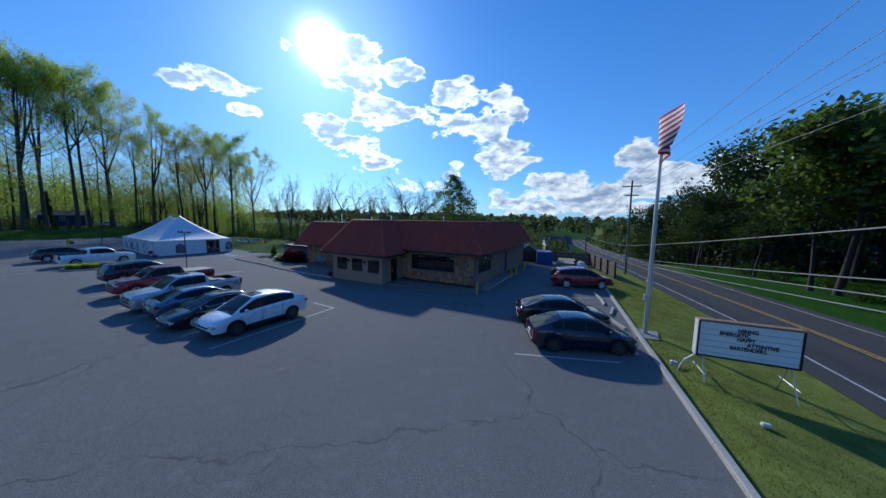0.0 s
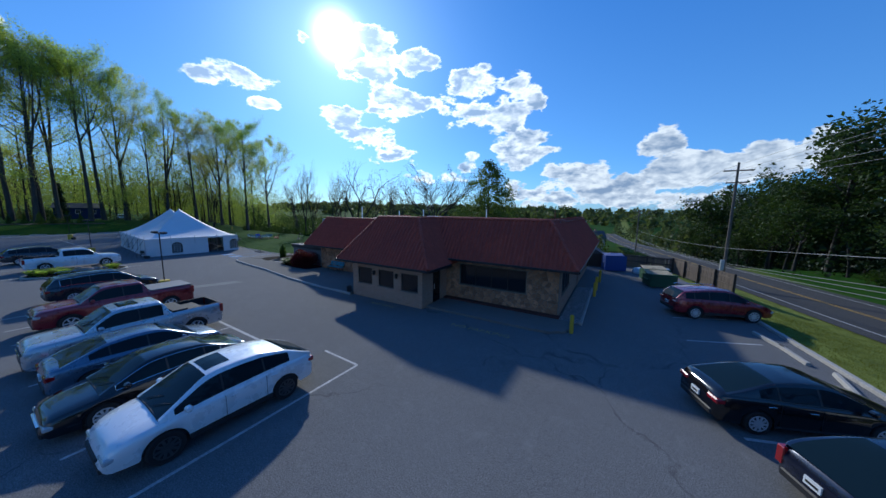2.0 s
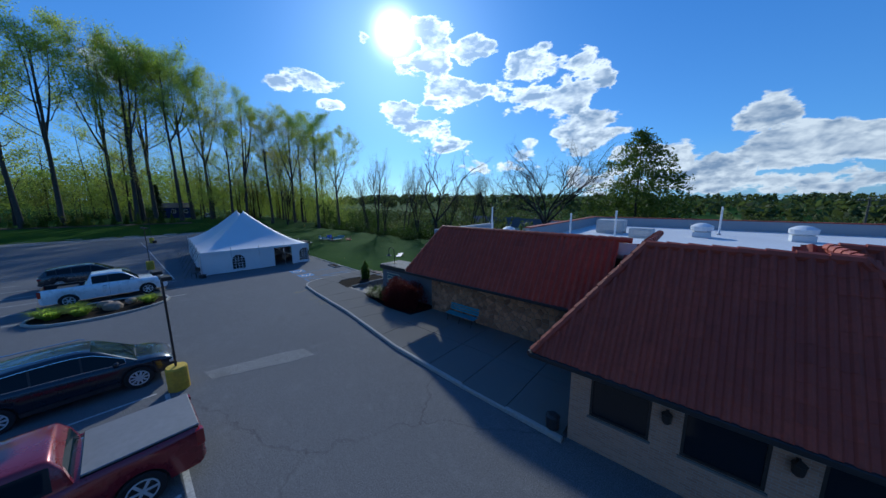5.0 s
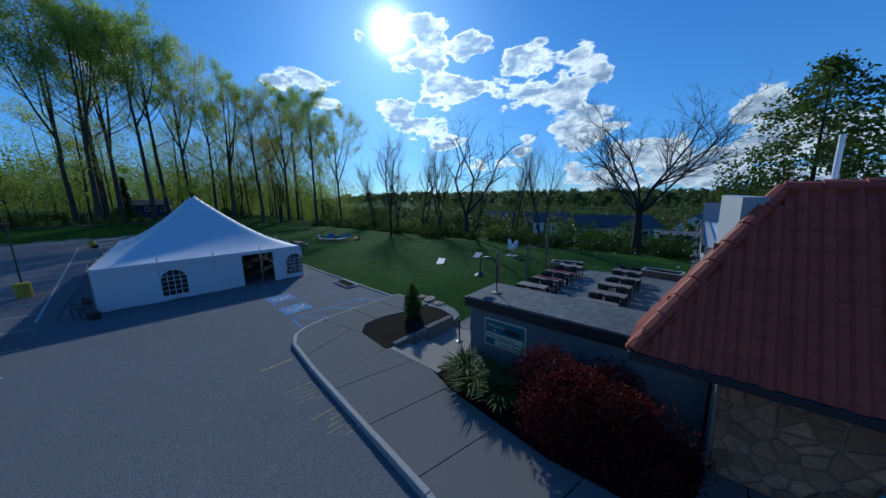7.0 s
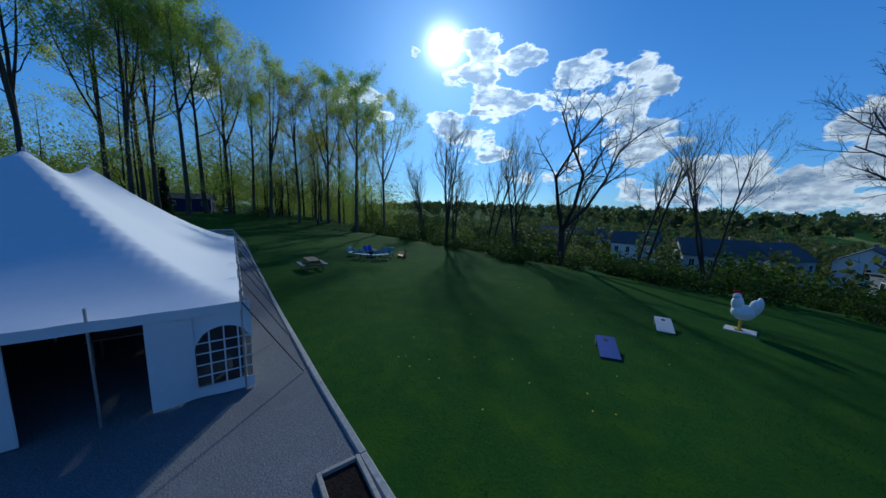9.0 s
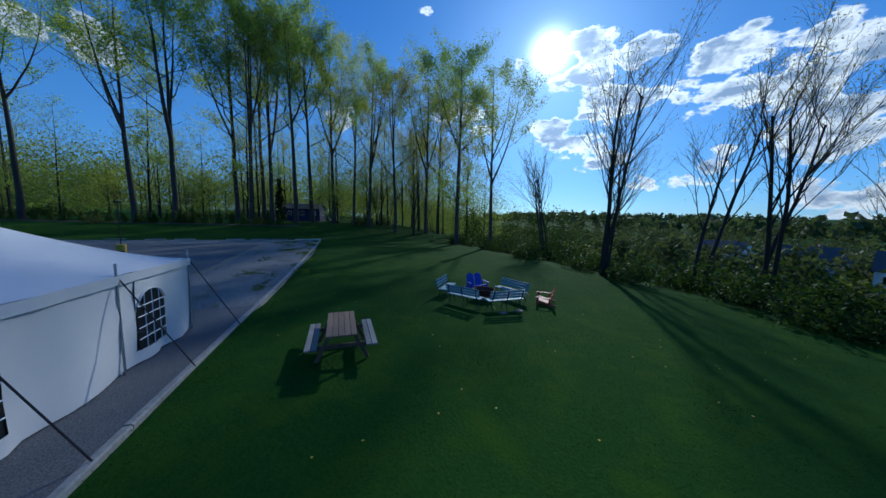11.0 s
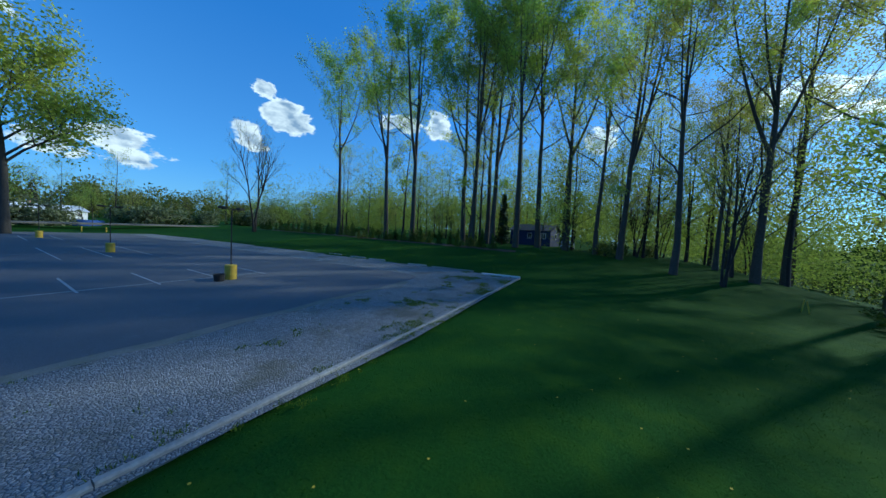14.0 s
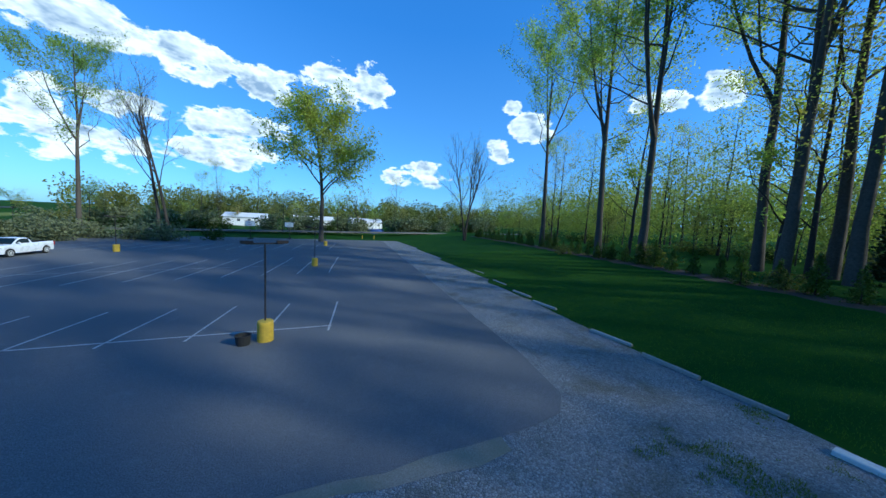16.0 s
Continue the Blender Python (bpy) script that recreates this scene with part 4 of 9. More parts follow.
# paver path and patio
pavers = thing("paver_path", pose(0, 0, 0), "path of small grey concrete pavers towards the patio", "path", kind="structure")
bm_base = boxes((-38.4, -35.9, 26.51, 29.6, -0.9, -0.655))
part("path_bed", bm_base, M_MORTAR, pavers)
paver = bpy.data.meshes.new("paver")
pb = boxes((-0.115, 0.115, -0.075, 0.075, -0.04, 0.0), bevel=0.008)
pb.to_mesh(paver)
pb.free()
for j in range(19):
    for i in range(10):
        ob = mesh_part("paver", paver, M_PAVER, pavers)
        ob.matrix_basis = pose(-38.3 + 0.245 * i + 0.12 * (j % 2), 26.62 + 0.158 * j, -0.615 + random.uniform(-0.004, 0.004), 0, 0, random.uniform(-2, 2))
patio = thing("patio", pose(0, 0, 0), "grey poured concrete patio with wide joints", "patio", kind="structure")
walk_slabs(patio, [(-38.15, 29.6), (-30.2, 29.6), (-30.2, 41.0), (-34.4, 41.0), (-38.15, 40.6)], [(x, 0, 1, 0) for x in (-35.6, -32.8)] + [(0, y, 0, 1) for y in (32.4, 35.2, 38.0)], -1.1, -0.6, M_PATIO, "patio_slab")
walk_slabs(patio, [(-35.88, 26.0), (-30.2, 26.0), (-30.2, 29.59), (-35.88, 29.59)], [(-33, 0, 1, 0)], -1.1, -0.6, M_PATIO, "patio_slab")

# ---------------------------------------------------------------- the building
ROOF_Z, RIDGE = 4.75, 5.45
house = thing("restaurant_walls", pose(0, 0, 0), "single-storey restaurant with stone and tan brick walls", "building", kind="structure")


def wall_with_holes(name, axis, at, thick, a0, a1, z0, z1, holes, mat, parent):
    """A wall along x (axis 'x', at y) or along y, with square openings (a, b, lo, hi)."""
    cuts_a = sorted({a0, a1, *[h[0] for h in holes], *[h[1] for h in holes]})
    cuts_z = sorted({z0, z1, *[h[2] for h in holes], *[h[3] for h in holes]})
    bm = bmesh.new()
    for a, b in zip(cuts_a, cuts_a[1:]):
        for lo, hi in zip(cuts_z, cuts_z[1:]):
            if any(h[0] <= a and b <= h[1] and h[2] <= lo and hi <= h[3] for h in holes):
                continue
            box(bm, *((a, b, at, at + thick) if axis == "x" else (at, at + thick, a, b)), lo, hi)
    bmesh.ops.remove_doubles(bm, verts=bm.verts, dist=0.0005)
    dup = {}
    for f in bm.faces:
        dup.setdefault(tuple(round(c, 3) for c in f.calc_center_median()), []).append(f)
    bmesh.ops.delete(bm, geom=[f for fs in dup.values() if len(fs) > 1 for f in fs], context="FACES_ONLY")
    return part(name, bm, mat, parent)


BAYWIN = [(-19.84, -18.54, 0.98, 2.08), (-17.96, -16.66, 0.98, 2.08), (-16.04, -14.74, 0.95, 2.06)]
wall_with_holes("wall_bay_front", "x", 19.0, 0.25, -20.35, -14.42, -0.1, 2.75, BAYWIN, M_BRICK, house)
wall_with_holes("wall_bay_west", "y", -20.35, 0.25, 19.251, 23.5, -0.1, 2.75, [], M_BRICK, house)
wall_with_holes("wall_bay_east", "y", -14.67, 0.25, 19.251, 21.899, -0.1, 3.2, [(20.2, 21.15, 0.02, 2.12)], M_BRICK, house)
MAINWIN = [(-13.35, -8.95, 1.15, 2.5)]
wall_with_holes("wall_main_front", "x", 21.9, 0.3, -14.67, -7.1, -0.1, 3.3, MAINWIN, M_MORTAR, house)
wall_with_holes("wall_main_east", "y", -7.4, 0.3, 22.201, 40.0, -0.9, 3.3, [(22.9, 26.1, 1.1, 2.4), (31.0, 32.0, 0.1, 2.2)], M_BRICK, house)
wall_with_holes("wall_left_front", "x", 23.55, 0.3, -29.95, -20.1, -0.1, 2.8, [], M_MORTAR, house)
wall_with_holes("wall_left_west", "y", -29.95, 0.3, 23.851, 30.0, -0.9, 5.0, [], M_WHITEWALL, house)
wall_with_holes("wall_back_west", "y", -30.2, 0.3, 30.001, 42.5, -1.2, 3.3, [(33.0, 41.2, 0.75, 1.95)], M_WHITEWALL, house)
wall_with_holes("wall_back", "x", 42.5, 0.3, -30.2, -18.0, -1.6, 3.3, [], M_WHITEWALL, house)
wall_with_holes("wall_rear", "x", 39.7, 0.3, -18.0, -7.4, -1.2, 4.9, [], M_WHITEWALL, house)
tagged(part("lower_flat_roof", boxes((-29.9, -25.0, 30.0, 42.49, 3.02, 3.22)), M_MEMBRANE), "flat white membrane roof over the rear wing", "roof", kind="structure")
tagged(part("flat_roof", boxes((-29.6, -25.01, 24.6, 29.99, 4.3, 4.5), (-25.0, -7.41, 24.6, 39.69, 4.3, 4.5)), M_MEMBRANE), "flat white membrane roof behind the tiled mansard", "roof", kind="structure")
tagged(part("roof_edge_trim", boxes((-30.28, -30.205, 30.0, 42.55, 3.1, 3.36)), M_PLASTIC), "dark metal edge strip on the rear wing", "trim", kind="structure")
par = thing("parapet", pose(0, 0, 0), "white painted parapet wall round the flat roof with red coping", "parapet", kind="structure")
for dims in ((-30.2, -18.01, 42.505, 42.8, 3.305, 4.45), (-25.3, -7.4, 39.4, 39.68, 4.5, 5.15), (-25.3, -25.0, 26.2, 39.39, 3.22, 5.15), (-7.98, -7.7, 24.5, 39.39, 4.5, 5.35)):
    part("parapet_wall", boxes(dims), M_WHITEWALL, par)
    x0, x1, y0, y1, z0, z1 = dims
    part("coping", boxes((x0 - 0.04, x1 + 0.04, y0 - 0.04, y1 + 0.04, z1, z1 + 0.06), bevel=0.01), M_TILE, par, "red metal coping")
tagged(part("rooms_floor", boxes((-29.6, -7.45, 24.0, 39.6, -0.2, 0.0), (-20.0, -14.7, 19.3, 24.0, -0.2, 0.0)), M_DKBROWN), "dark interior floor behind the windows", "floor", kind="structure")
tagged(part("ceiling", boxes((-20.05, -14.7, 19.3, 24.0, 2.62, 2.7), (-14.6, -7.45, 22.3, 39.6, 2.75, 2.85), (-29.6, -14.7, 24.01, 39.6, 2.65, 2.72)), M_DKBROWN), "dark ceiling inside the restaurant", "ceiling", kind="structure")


def window(name, axis, at, a0, a1, z0, z1, mullions, bars=0, out=-1, label="dark glass window in a brown frame", mat=None):
    """A window set back in its opening. out: the side that faces out."""
    mat = mat or M_DKBROWN
    root = thing(name, pose(0, 0, 0), label, "window", kind="structure")

    def put(part_name, a, b, lo, hi, near, deep, mt, parent):
        n0, n1 = sorted((at + out * near, at + out * deep))
        return part(part_name, boxes((a, b, n0, n1, lo, hi) if axis == "x" else (n0, n1, a, b, lo, hi)), mt, parent)

    w = 0.055
    for nm, a, b, lo, hi in (("frame_top", a0, a1, z1 - w, z1), ("frame_bottom", a0, a1, z0, z0 + w), ("frame_side", a0, a0 + w, z0 + w, z1 - w), ("frame_side", a1 - w, a1, z0 + w, z1 - w)):
        put(nm, a, b, lo, hi, -0.02, -0.10, mat, root)
    put("sill", a0 - 0.04, a1 + 0.04, z0 - 0.05, z0 - 0.001, 0.04, -0.08, M_CONC if mat is M_DKBROWN else mat, root)
    n = mullions + 1
    for k in range(n):
        a, b = a0 + w + (a1 - a0 - 2 * w) * k / n, a0 + w + (a1 - a0 - 2 * w) * (k + 1) / n
        put("pane", a + (0.02 if k else 0), b - (0.02 if k < n - 1 else 0), z0 + w, z1 - w, -0.055, -0.065, M_GLASS, root)
        if k:
            put("mullion", a - 0.02, a + 0.02, z0 + w, z1 - w, -0.025, -0.09, mat, root)
    for k in range(bars):
        z = z0 + (z1 - z0) * (k + 1) / (bars + 1)
        put("bar", a0 + w, a1 - w, z - 0.015, z + 0.015, -0.03, -0.052, mat, root)
    return root


for a, b, lo, hi in BAYWIN:
    window("bay_window", "x", 19.0, a, b, lo, hi, 0, label="square dark window in the tan brick bay")
window("large_window", "x", 21.9, *MAINWIN[0], 3, label="long dark four-light window in the stone wall")
window("side_window", "y", -7.1, 22.9, 26.1, 1.1, 2.4, 2, out=1, label="three-light dark window in the side wall")
window("rear_window", "y", -30.2, 33.0, 41.2, 0.75, 1.95, 4, label="long dark window band in the white rear wall", mat=M_BLACK)
dr = thing("entrance_door", pose(0, 0, 0), "dark glazed entrance door in the side of the bay", "door", kind="structure")
part("frame", boxes((-14.56, -14.46, 20.2, 20.28, 0.02, 2.12), (-14.56, -14.46, 21.07, 21.15, 0.02, 2.12), (-14.56, -14.46, 20.28, 21.07, 2.04, 2.12)), M_DKBROWN, dr)
part("leaf", boxes((-14.54, -14.49, 20.285, 21.065, 0.03, 2.035)), M_GLASS, dr)
part("handle", tubes(([(-14.44, 20.4, 0.9), (-14.44, 20.4, 1.3)], 0.015)), M_STEEL, dr)
d2 = thing("side_door", pose(0, 0, 0), "plain brown service door in the side wall", "door", kind="structure")
part("leaf", boxes((-7.25, -7.2, 31.0, 32.0, 0.1, 2.2)), M_DKBROWN, d2)


def stones(parent, place, a0, a1, z0, z1, holes, count, seed):
    """Rough stones of many corners over a wall face. place(a, z, out) gives the point."""
    rnd = random.Random(seed)
    sites = [(rnd.uniform(a0, a1), rnd.uniform(z0, z1)) for _ in range(count)]
    for _ in range(2):
        sites = [(a, z) for a, z in sites]
        new_sites = []
        for i, (a, z) in enumerate(sites):
            fx = fz = 0.0
            for j, (b, y) in enumerate(sites):
                if i != j:
                    dx, dz = a - b, (z - y) * 1.4
                    r2 = dx * dx + dz * dz
                    if r2 < 0.30:
                        fx += dx / (r2 + 0.01) * 0.012
                        fz += dz / (r2 + 0.01) * 0.010
            new_sites.append((min(max(a + fx, a0), a1), min(max(z + fz, z0), z1)))
        sites = new_sites
    for i, (a, z) in enumerate(sites):
        poly = [(a0, z0), (a1, z0), (a1, z1), (a0, z1)]
        for j, (b, y) in enumerate(sites):
            if i == j or abs(a - b) > 1.6 or abs(z - y) > 1.3:
                continue
            dx, dz = b - a, y - z
            r = math.hypot(dx, dz)
            poly = clip_poly(poly, a + dx / 2 - dx / r * 0.013, z + dz / 2 - dz / r * 0.013, dx, dz)
            if len(poly) < 3:
                break
        for h in holes:
            if len(poly) < 3:
                break
            cx, cz = sum(p[0] for p in poly) / len(poly), sum(p[1] for p in poly) / len(poly)
            sides = [(h[0], cz, 1, 0, cx - h[0]), (h[1], cz, -1, 0, h[1] - cx), (cx, h[2], 0, 1, cz - h[2]), (cx, h[3], 0, -1, h[3] - cz)]
            if min(p[0] for p in poly) < h[1] and max(p[0] for p in poly) > h[0] and min(p[1] for p in poly) < h[3] and max(p[1] for p in poly) > h[2]:
                px, pz, nx, nz, _ = min(sides, key=lambda s: s[4])
                poly = clip_poly(poly, px, pz, nx, nz)
        if len(poly) < 3:
            continue
        cx, cz = sum(p[0] for p in poly) / len(poly), sum(p[1] for p in poly) / len(poly)
        out = rnd.uniform(0.02, 0.045)
        n = len(poly)
        base = [place(p, q, 0.002) for p, q in poly]
        rim = [place(cx + (p - cx) * 0.97, cz + (q - cz) * 0.97, out * 0.7) for p, q in poly]
        top = [place(cx + (p - cx) * 0.82, cz + (q - cz) * 0.82, out) for p, q in poly]
        f = [(k, (k + 1) % n, (k + 1) % n + n, k + n) for k in range(n)] + [(k + n, (k + 1) % n + n, (k + 1) % n + 2 * n, k + 2 * n) for k in range(n)] + [tuple(range(2 * n, 3 * n))]
        arrays("stone", base + rim + top, f, M_STONE, parent)


face_main = thing("stone_facing", pose(0, 0, 0), "irregular tan fieldstone facing round the large window", "wall facing", kind="structure")
stones(face_main, lambda a, z, o: (a, 21.9 - o, z), -14.4, -7.12, 0.2, 3.0, [(-13.4, -8.9, 1.08, 2.55)], 290, 3)
face_left = thing("stone_facing", pose(0, 0, 0), "irregular tan fieldstone facing on the left wall", "wall facing", kind="structure")
stones(face_left, lambda a, z, o: (a, 23.55 - o, z), -29.9, -20.36, 0.14, 2.45, [], 300, 5)

# tiled mansard roof: eaves corner points and ridge points per face
TILE_W, TILE_H = 0.25, 0.35


def tile_shape(parent_name="roof_tile"):
    """One S-shaped clay tile lying on z = 0, its length along y."""
    prof = [(-0.13, 0.008), (-0.085, 0.0), (-0.035, 0.012), (0.0, 0.055), (0.045, 0.088), (0.09, 0.062), (0.13, 0.008)]
    v, f = [], []
    for y, lift in ((-0.02, 0.026), (TILE_H + 0.02, 0.010)):
        v += [(x, y, z + lift) for x, z in prof]
    n = len(prof)
    v += [(x, -0.03, z + 0.02) for x, z in prof]
    f = [(i, i + 1, n + i + 1, n + i) for i in range(n - 1)] + [(2 * n + i, 2 * n + i + 1, i + 1, i) for i in range(n - 1)]
    data = bpy.data.meshes.new(parent_name)
    data.from_pydata(v, [], f)
    data.update()
    return data, np.array(v), f


tile_data, tile_v, tile_f = tile_shape()
tile_data.materials.append(M_TILE)
roof_root = thing("tiled_roof", pose(0, 0, 0), "steep red clay tile mansard roof with hip caps", "roof", kind="structure")
pieces_left = 300
loose_v, loose_f = [], []


def roof_face(e0, e1, r0, r1, singly):
    """A tiled face between an eaves line e0-e1 and a ridge line r0-r1."""
    global pieces_left
    e0, e1, r0, r1 = (Vector(p) for p in (e0, e1, r0, r1))
    u = (e1 - e0).normalized()
    up = (r0 - e0) - u * (r0 - e0).dot(u)
    rise = up.length
    up.normalize()
    nrm = u.cross(up)
    under = bmesh.new()
    a = [under.verts.new(p + nrm * d) for d in (-0.02, -0.10) for p in (e0, e1, r1, r0)]
    for q in ((0, 1, 2, 3), (7, 6, 5, 4), (0, 4, 5, 1), (1, 5, 6, 2), (2, 6, 7, 3), (3, 7, 4, 0)):
        under.faces.new([a[k] for k in q])
    part("roof_deck", under, M_TILE, roof_root)
    s0, s1 = (r0 - e0).dot(u) / rise, ((r1 - e0).dot(u) - (e1 - e0).length) / rise
    length = (e1 - e0).length
    rows = int(rise / TILE_H + 0.6)
    for j in range(rows):
        h = j * rise / rows
        lo, hi = s0 * (h + 0.15), length + s1 * (h + 0.15)
        n0, n1 = math.ceil((lo + 0.02) / TILE_W), math.floor((hi - 0.02) / TILE_W)
        for i in range(n0, n1 + 1):
            o = e0 + u * (i * TILE_W) + up * (h + random.uniform(-0.008, 0.008)) + nrm * random.uniform(0, 0.006)
            m = Matrix((u, up, nrm)).transposed().to_4x4()
            m.translation = o
            if singly and pieces_left > 0:
                ob = new("roof_tile", tile_data)
                ob.parent = roof_root
                ob.matrix_basis = m
                pieces_left -= 1
            else:
                k = len(loose_v)
                rot = np.array(m.to_3x3())
                loose_v.extend((tile_v @ rot.T + np.array(o)).tolist())
                loose_f.extend(tuple(q + k for q in f) for f in tile_f)


def hip(a, b, r=0.11):
    """A row of half-round caps along a hip or ridge."""
    a, b = Vector(a), Vector(b)
    d = b - a
    n = max(1, int(d.length / 0.38))
    for k in range(n):
        bm = bmesh.new()
        p, q = a + d * k / n, a + d * (k + 1.08) / n
        tube(bm, [p + Vector((0, 0, 0.03)), q + Vector((0, 0, 0.015))], [r * 1.08, r * 0.92], 8)
        part("hip_cap", bm, M_TILE, roof_root)


EB, EM, EL = 2.58, 2.95, 2.48          # eaves heights: bay, right part, left part
LW0, LWR = (-31.1, 22.55, EL), (-29.5, 24.1, 5.1)
B0, B1, BR0, BR1 = (-21.2, 18.35, EB), (-13.6, 18.35, EB), (-19.15, 20.45, RIDGE), (-15.75, 20.45, RIDGE)
# left part, seen closest, first
roof_face(LW0, (-20.4, 22.55, EL), LWR, (-20.4, 24.1, 5.1), True)
roof_face((-31.1, 24.15, EL), LW0, (-29.52, 24.15, 5.1), LWR, False)
# bay
roof_face(B0, B1, BR0, BR1, False)
roof_face((-21.2, 24.0, EB), B0, (-19.15, 24.0, RIDGE), BR0, False)
roof_face(B1, (-13.6, 23.0, EB), BR1, (-15.75, 23.0, RIDGE), False)
# right part
roof_face((-16.3, 21.05, EM), (-6.15, 21.05, EM), (-16.3, 22.65, RIDGE), (-7.9, 22.65, RIDGE), False)
roof_face((-6.15, 21.05, EM), (-6.15, 40.3, EM), (-7.9, 22.65, RIDGE), (-7.9, 40.3, RIDGE), False)
tagged(arrays("roof_tiles", loose_v, loose_f, M_TILE, roof_root), kind="stuff")
for a, b in ((LW0, LWR), (LWR, (-20.0, 24.1, 5.1)), (B0, BR0), (B1, BR1), (BR0, BR1), (BR1, (-15.75, 22.6, RIDGE)), (BR0, (-19.15, 24.0, RIDGE)), ((-15.6, 22.65, RIDGE), (-7.9, 22.65, RIDGE)), ((-6.15, 21.05, EM), (-7.9, 22.65, RIDGE)), ((-7.9, 22.65, RIDGE), (-7.9, 38.0, RIDGE))):
    hip(a, b)
gut = thing("gutter", pose(0, 0, 0), "black metal gutter along the eaves", "gutter", kind="structure")
for a, b, z in (((-31.15, 22.5), (-21.3, 22.5), EL), ((-21.25, 18.3), (-13.55, 18.3), EB), ((-13.5, 18.3), (-13.5, 20.9), EB), ((-14.0, 21.0), (-6.1, 21.0), EM), ((-6.08, 21.05), (-6.08, 40), EM), ((-21.27, 22.4), (-21.27, 18.3), EB)):
    horizontal = abs(a[0] - b[0]) > abs(a[1] - b[1])
    d = (min(a[0], b[0]), max(a[0], b[0]), a[1] - 0.06, a[1] + 0.06) if horizontal else (a[0] - 0.06, a[0] + 0.06, min(a[1], b[1]), max(a[1], b[1]))
    part("gutter_run", boxes((*d, z - 0.12, z + 0.01), bevel=0.015), M_BLACK, gut)
soff = thing("soffit", pose(0, 0, 0), "dark brown boarded soffit under the eaves", "soffit", kind="structure")
for d in ((-31.0, -20.36, 22.6, 23.54, EL - 0.13, EL - 0.09), (-21.2, -13.6, 18.4, 18.99, EB - 0.13, EB - 0.09), (-14.4, -13.6, 19.0, 21.1, EB - 0.13, EB - 0.09), (-21.2, -20.36, 19.0, 22.5, EB - 0.13, EB - 0.09), (-14.4, -6.2, 21.1, 21.89, EM - 0.14, EM - 0.09), (-7.09, -6.2, 21.9, 40.2, EM - 0.14, EM - 0.09)):
    part("soffit_board", boxes(d), M_DKBROWN, soff)
tagged(part("roof_cover", boxes((-29.4, -15.8, 24.15, 26.0, 4.5, 5.0), (-19.1, -15.85, 20.6, 24.14, 4.5, 4.9), (-15.79, -8.0, 22.7, 26.0, 4.4, 4.6)), M_MEMBRANE), "white membrane behind the tiled slopes", "roof", kind="structure")

# grey annex with its flat roof
ann = thing("annex", pose(0, 0, 0), "low grey stucco annex with a flat coated roof", "annex", kind="structure")
part("wall", boxes((-35.7, -30.0, 24.25, 25.85, -1.0, 1.72)), M_STUCCO, ann)
part("fascia", boxes((-35.82, -29.96, 24.1, 26.0, 1.72, 2.02), bevel=0.015), M_BLACK, ann, "black roof edge band")
part("roof_coating", boxes((-35.76, -30.9, 24.16, 25.94, 2.02, 2.045)), M_TAR, ann, "silver-grey roof coating")
tagged(part("wall_vent", boxes((-32.75, -32.35, 24.18, 24.25, 0.75, 1.25), bevel=0.02), M_STUCCO), "small grey painted vent cover on the annex wall", "vent")
sg = thing("entrance_sign", pose(-34.45, 24.235, 1.05), "teal entrance sign with cream lettering on the annex", "sign")
part("border", boxes((-0.68, 0.68, -0.02, 0.0, -0.43, 0.43)), M_CREAM, sg)
part("panel", boxes((-0.64, 0.64, -0.032, -0.02, -0.39, 0.39)), M_TEAL, sg)
for words, x, z, size, mat, name in (("Welcome", -0.58, 0.20, 0.15, M_CREAM, "lettering"), ("to", -0.36, 0.06, 0.12, M_CREAM, "lettering"), ("Main Entrance", -0.52, -0.125, 0.145, M_INK, "lettering"), ("Game Room", -0.12, -0.33, 0.145, M_INK, "lettering")):
    ob = mesh_part(name, text_mesh(words, size, 0.002), mat, sg)
    ob.matrix_basis = pose(x, -0.05, z, 90, 0, 0)
part("band", boxes((-0.60, 0.60, -0.042, -0.032, -0.16, 0.0)), M_CREAM, sg)
part("band", boxes((-0.30, 0.60, -0.042, -0.032, -0.36, -0.20)), M_CREAM, sg)
part("name_mark", boxes((0.0, 0.5, -0.04, -0.032, 0.08, 0.22), bevel=0.003), M_INK, sg, "dark lettering shape")
gl = thing("gooseneck_lamp", pose(-35.15, 24.95, 2.045), "black gooseneck lamp on the annex roof", "lamp")
part("base", lathe(bmesh.new(), [(0.16, 0), (0.16, 0.03), (0.05, 0.05)], 14), M_PLASTIC, gl)
part("neck", tubes(([(0, 0, 0.04), (0, 0, 0.85)] + [(-0.32 + 0.32 * math.cos(a), 0.0, 0.85 + 0.30 * math.sin(a)) for a in np.linspace(0.2, 3.0, 11)] + [(-0.64, 0, 0.62)], 0.022), n=8), M_BLACK, gl)
part("shade", lathe(bmesh.new(), [(0.03, 0.13), (0.06, 0.09), (0.08, 0.07), (0.2, 0.0), (0.19, -0.01)], 18, Matrix.Translation((-0.64, 0, 0.50))), M_BLACK, gl)
post = thing("handrail_post", pose(-36.25, 25.1, -0.43), "black metal rail post beside the steps", "post")
part("base_plate", lathe(bmesh.new(), [(0.1, 0), (0.1, 0.015), (0.04, 0.03)], 12), M_BLACK, post)
part("post", tubes(([(0, 0, 0.02), (0, 0, 0.92)], 0.025)), M_BLACK, post)

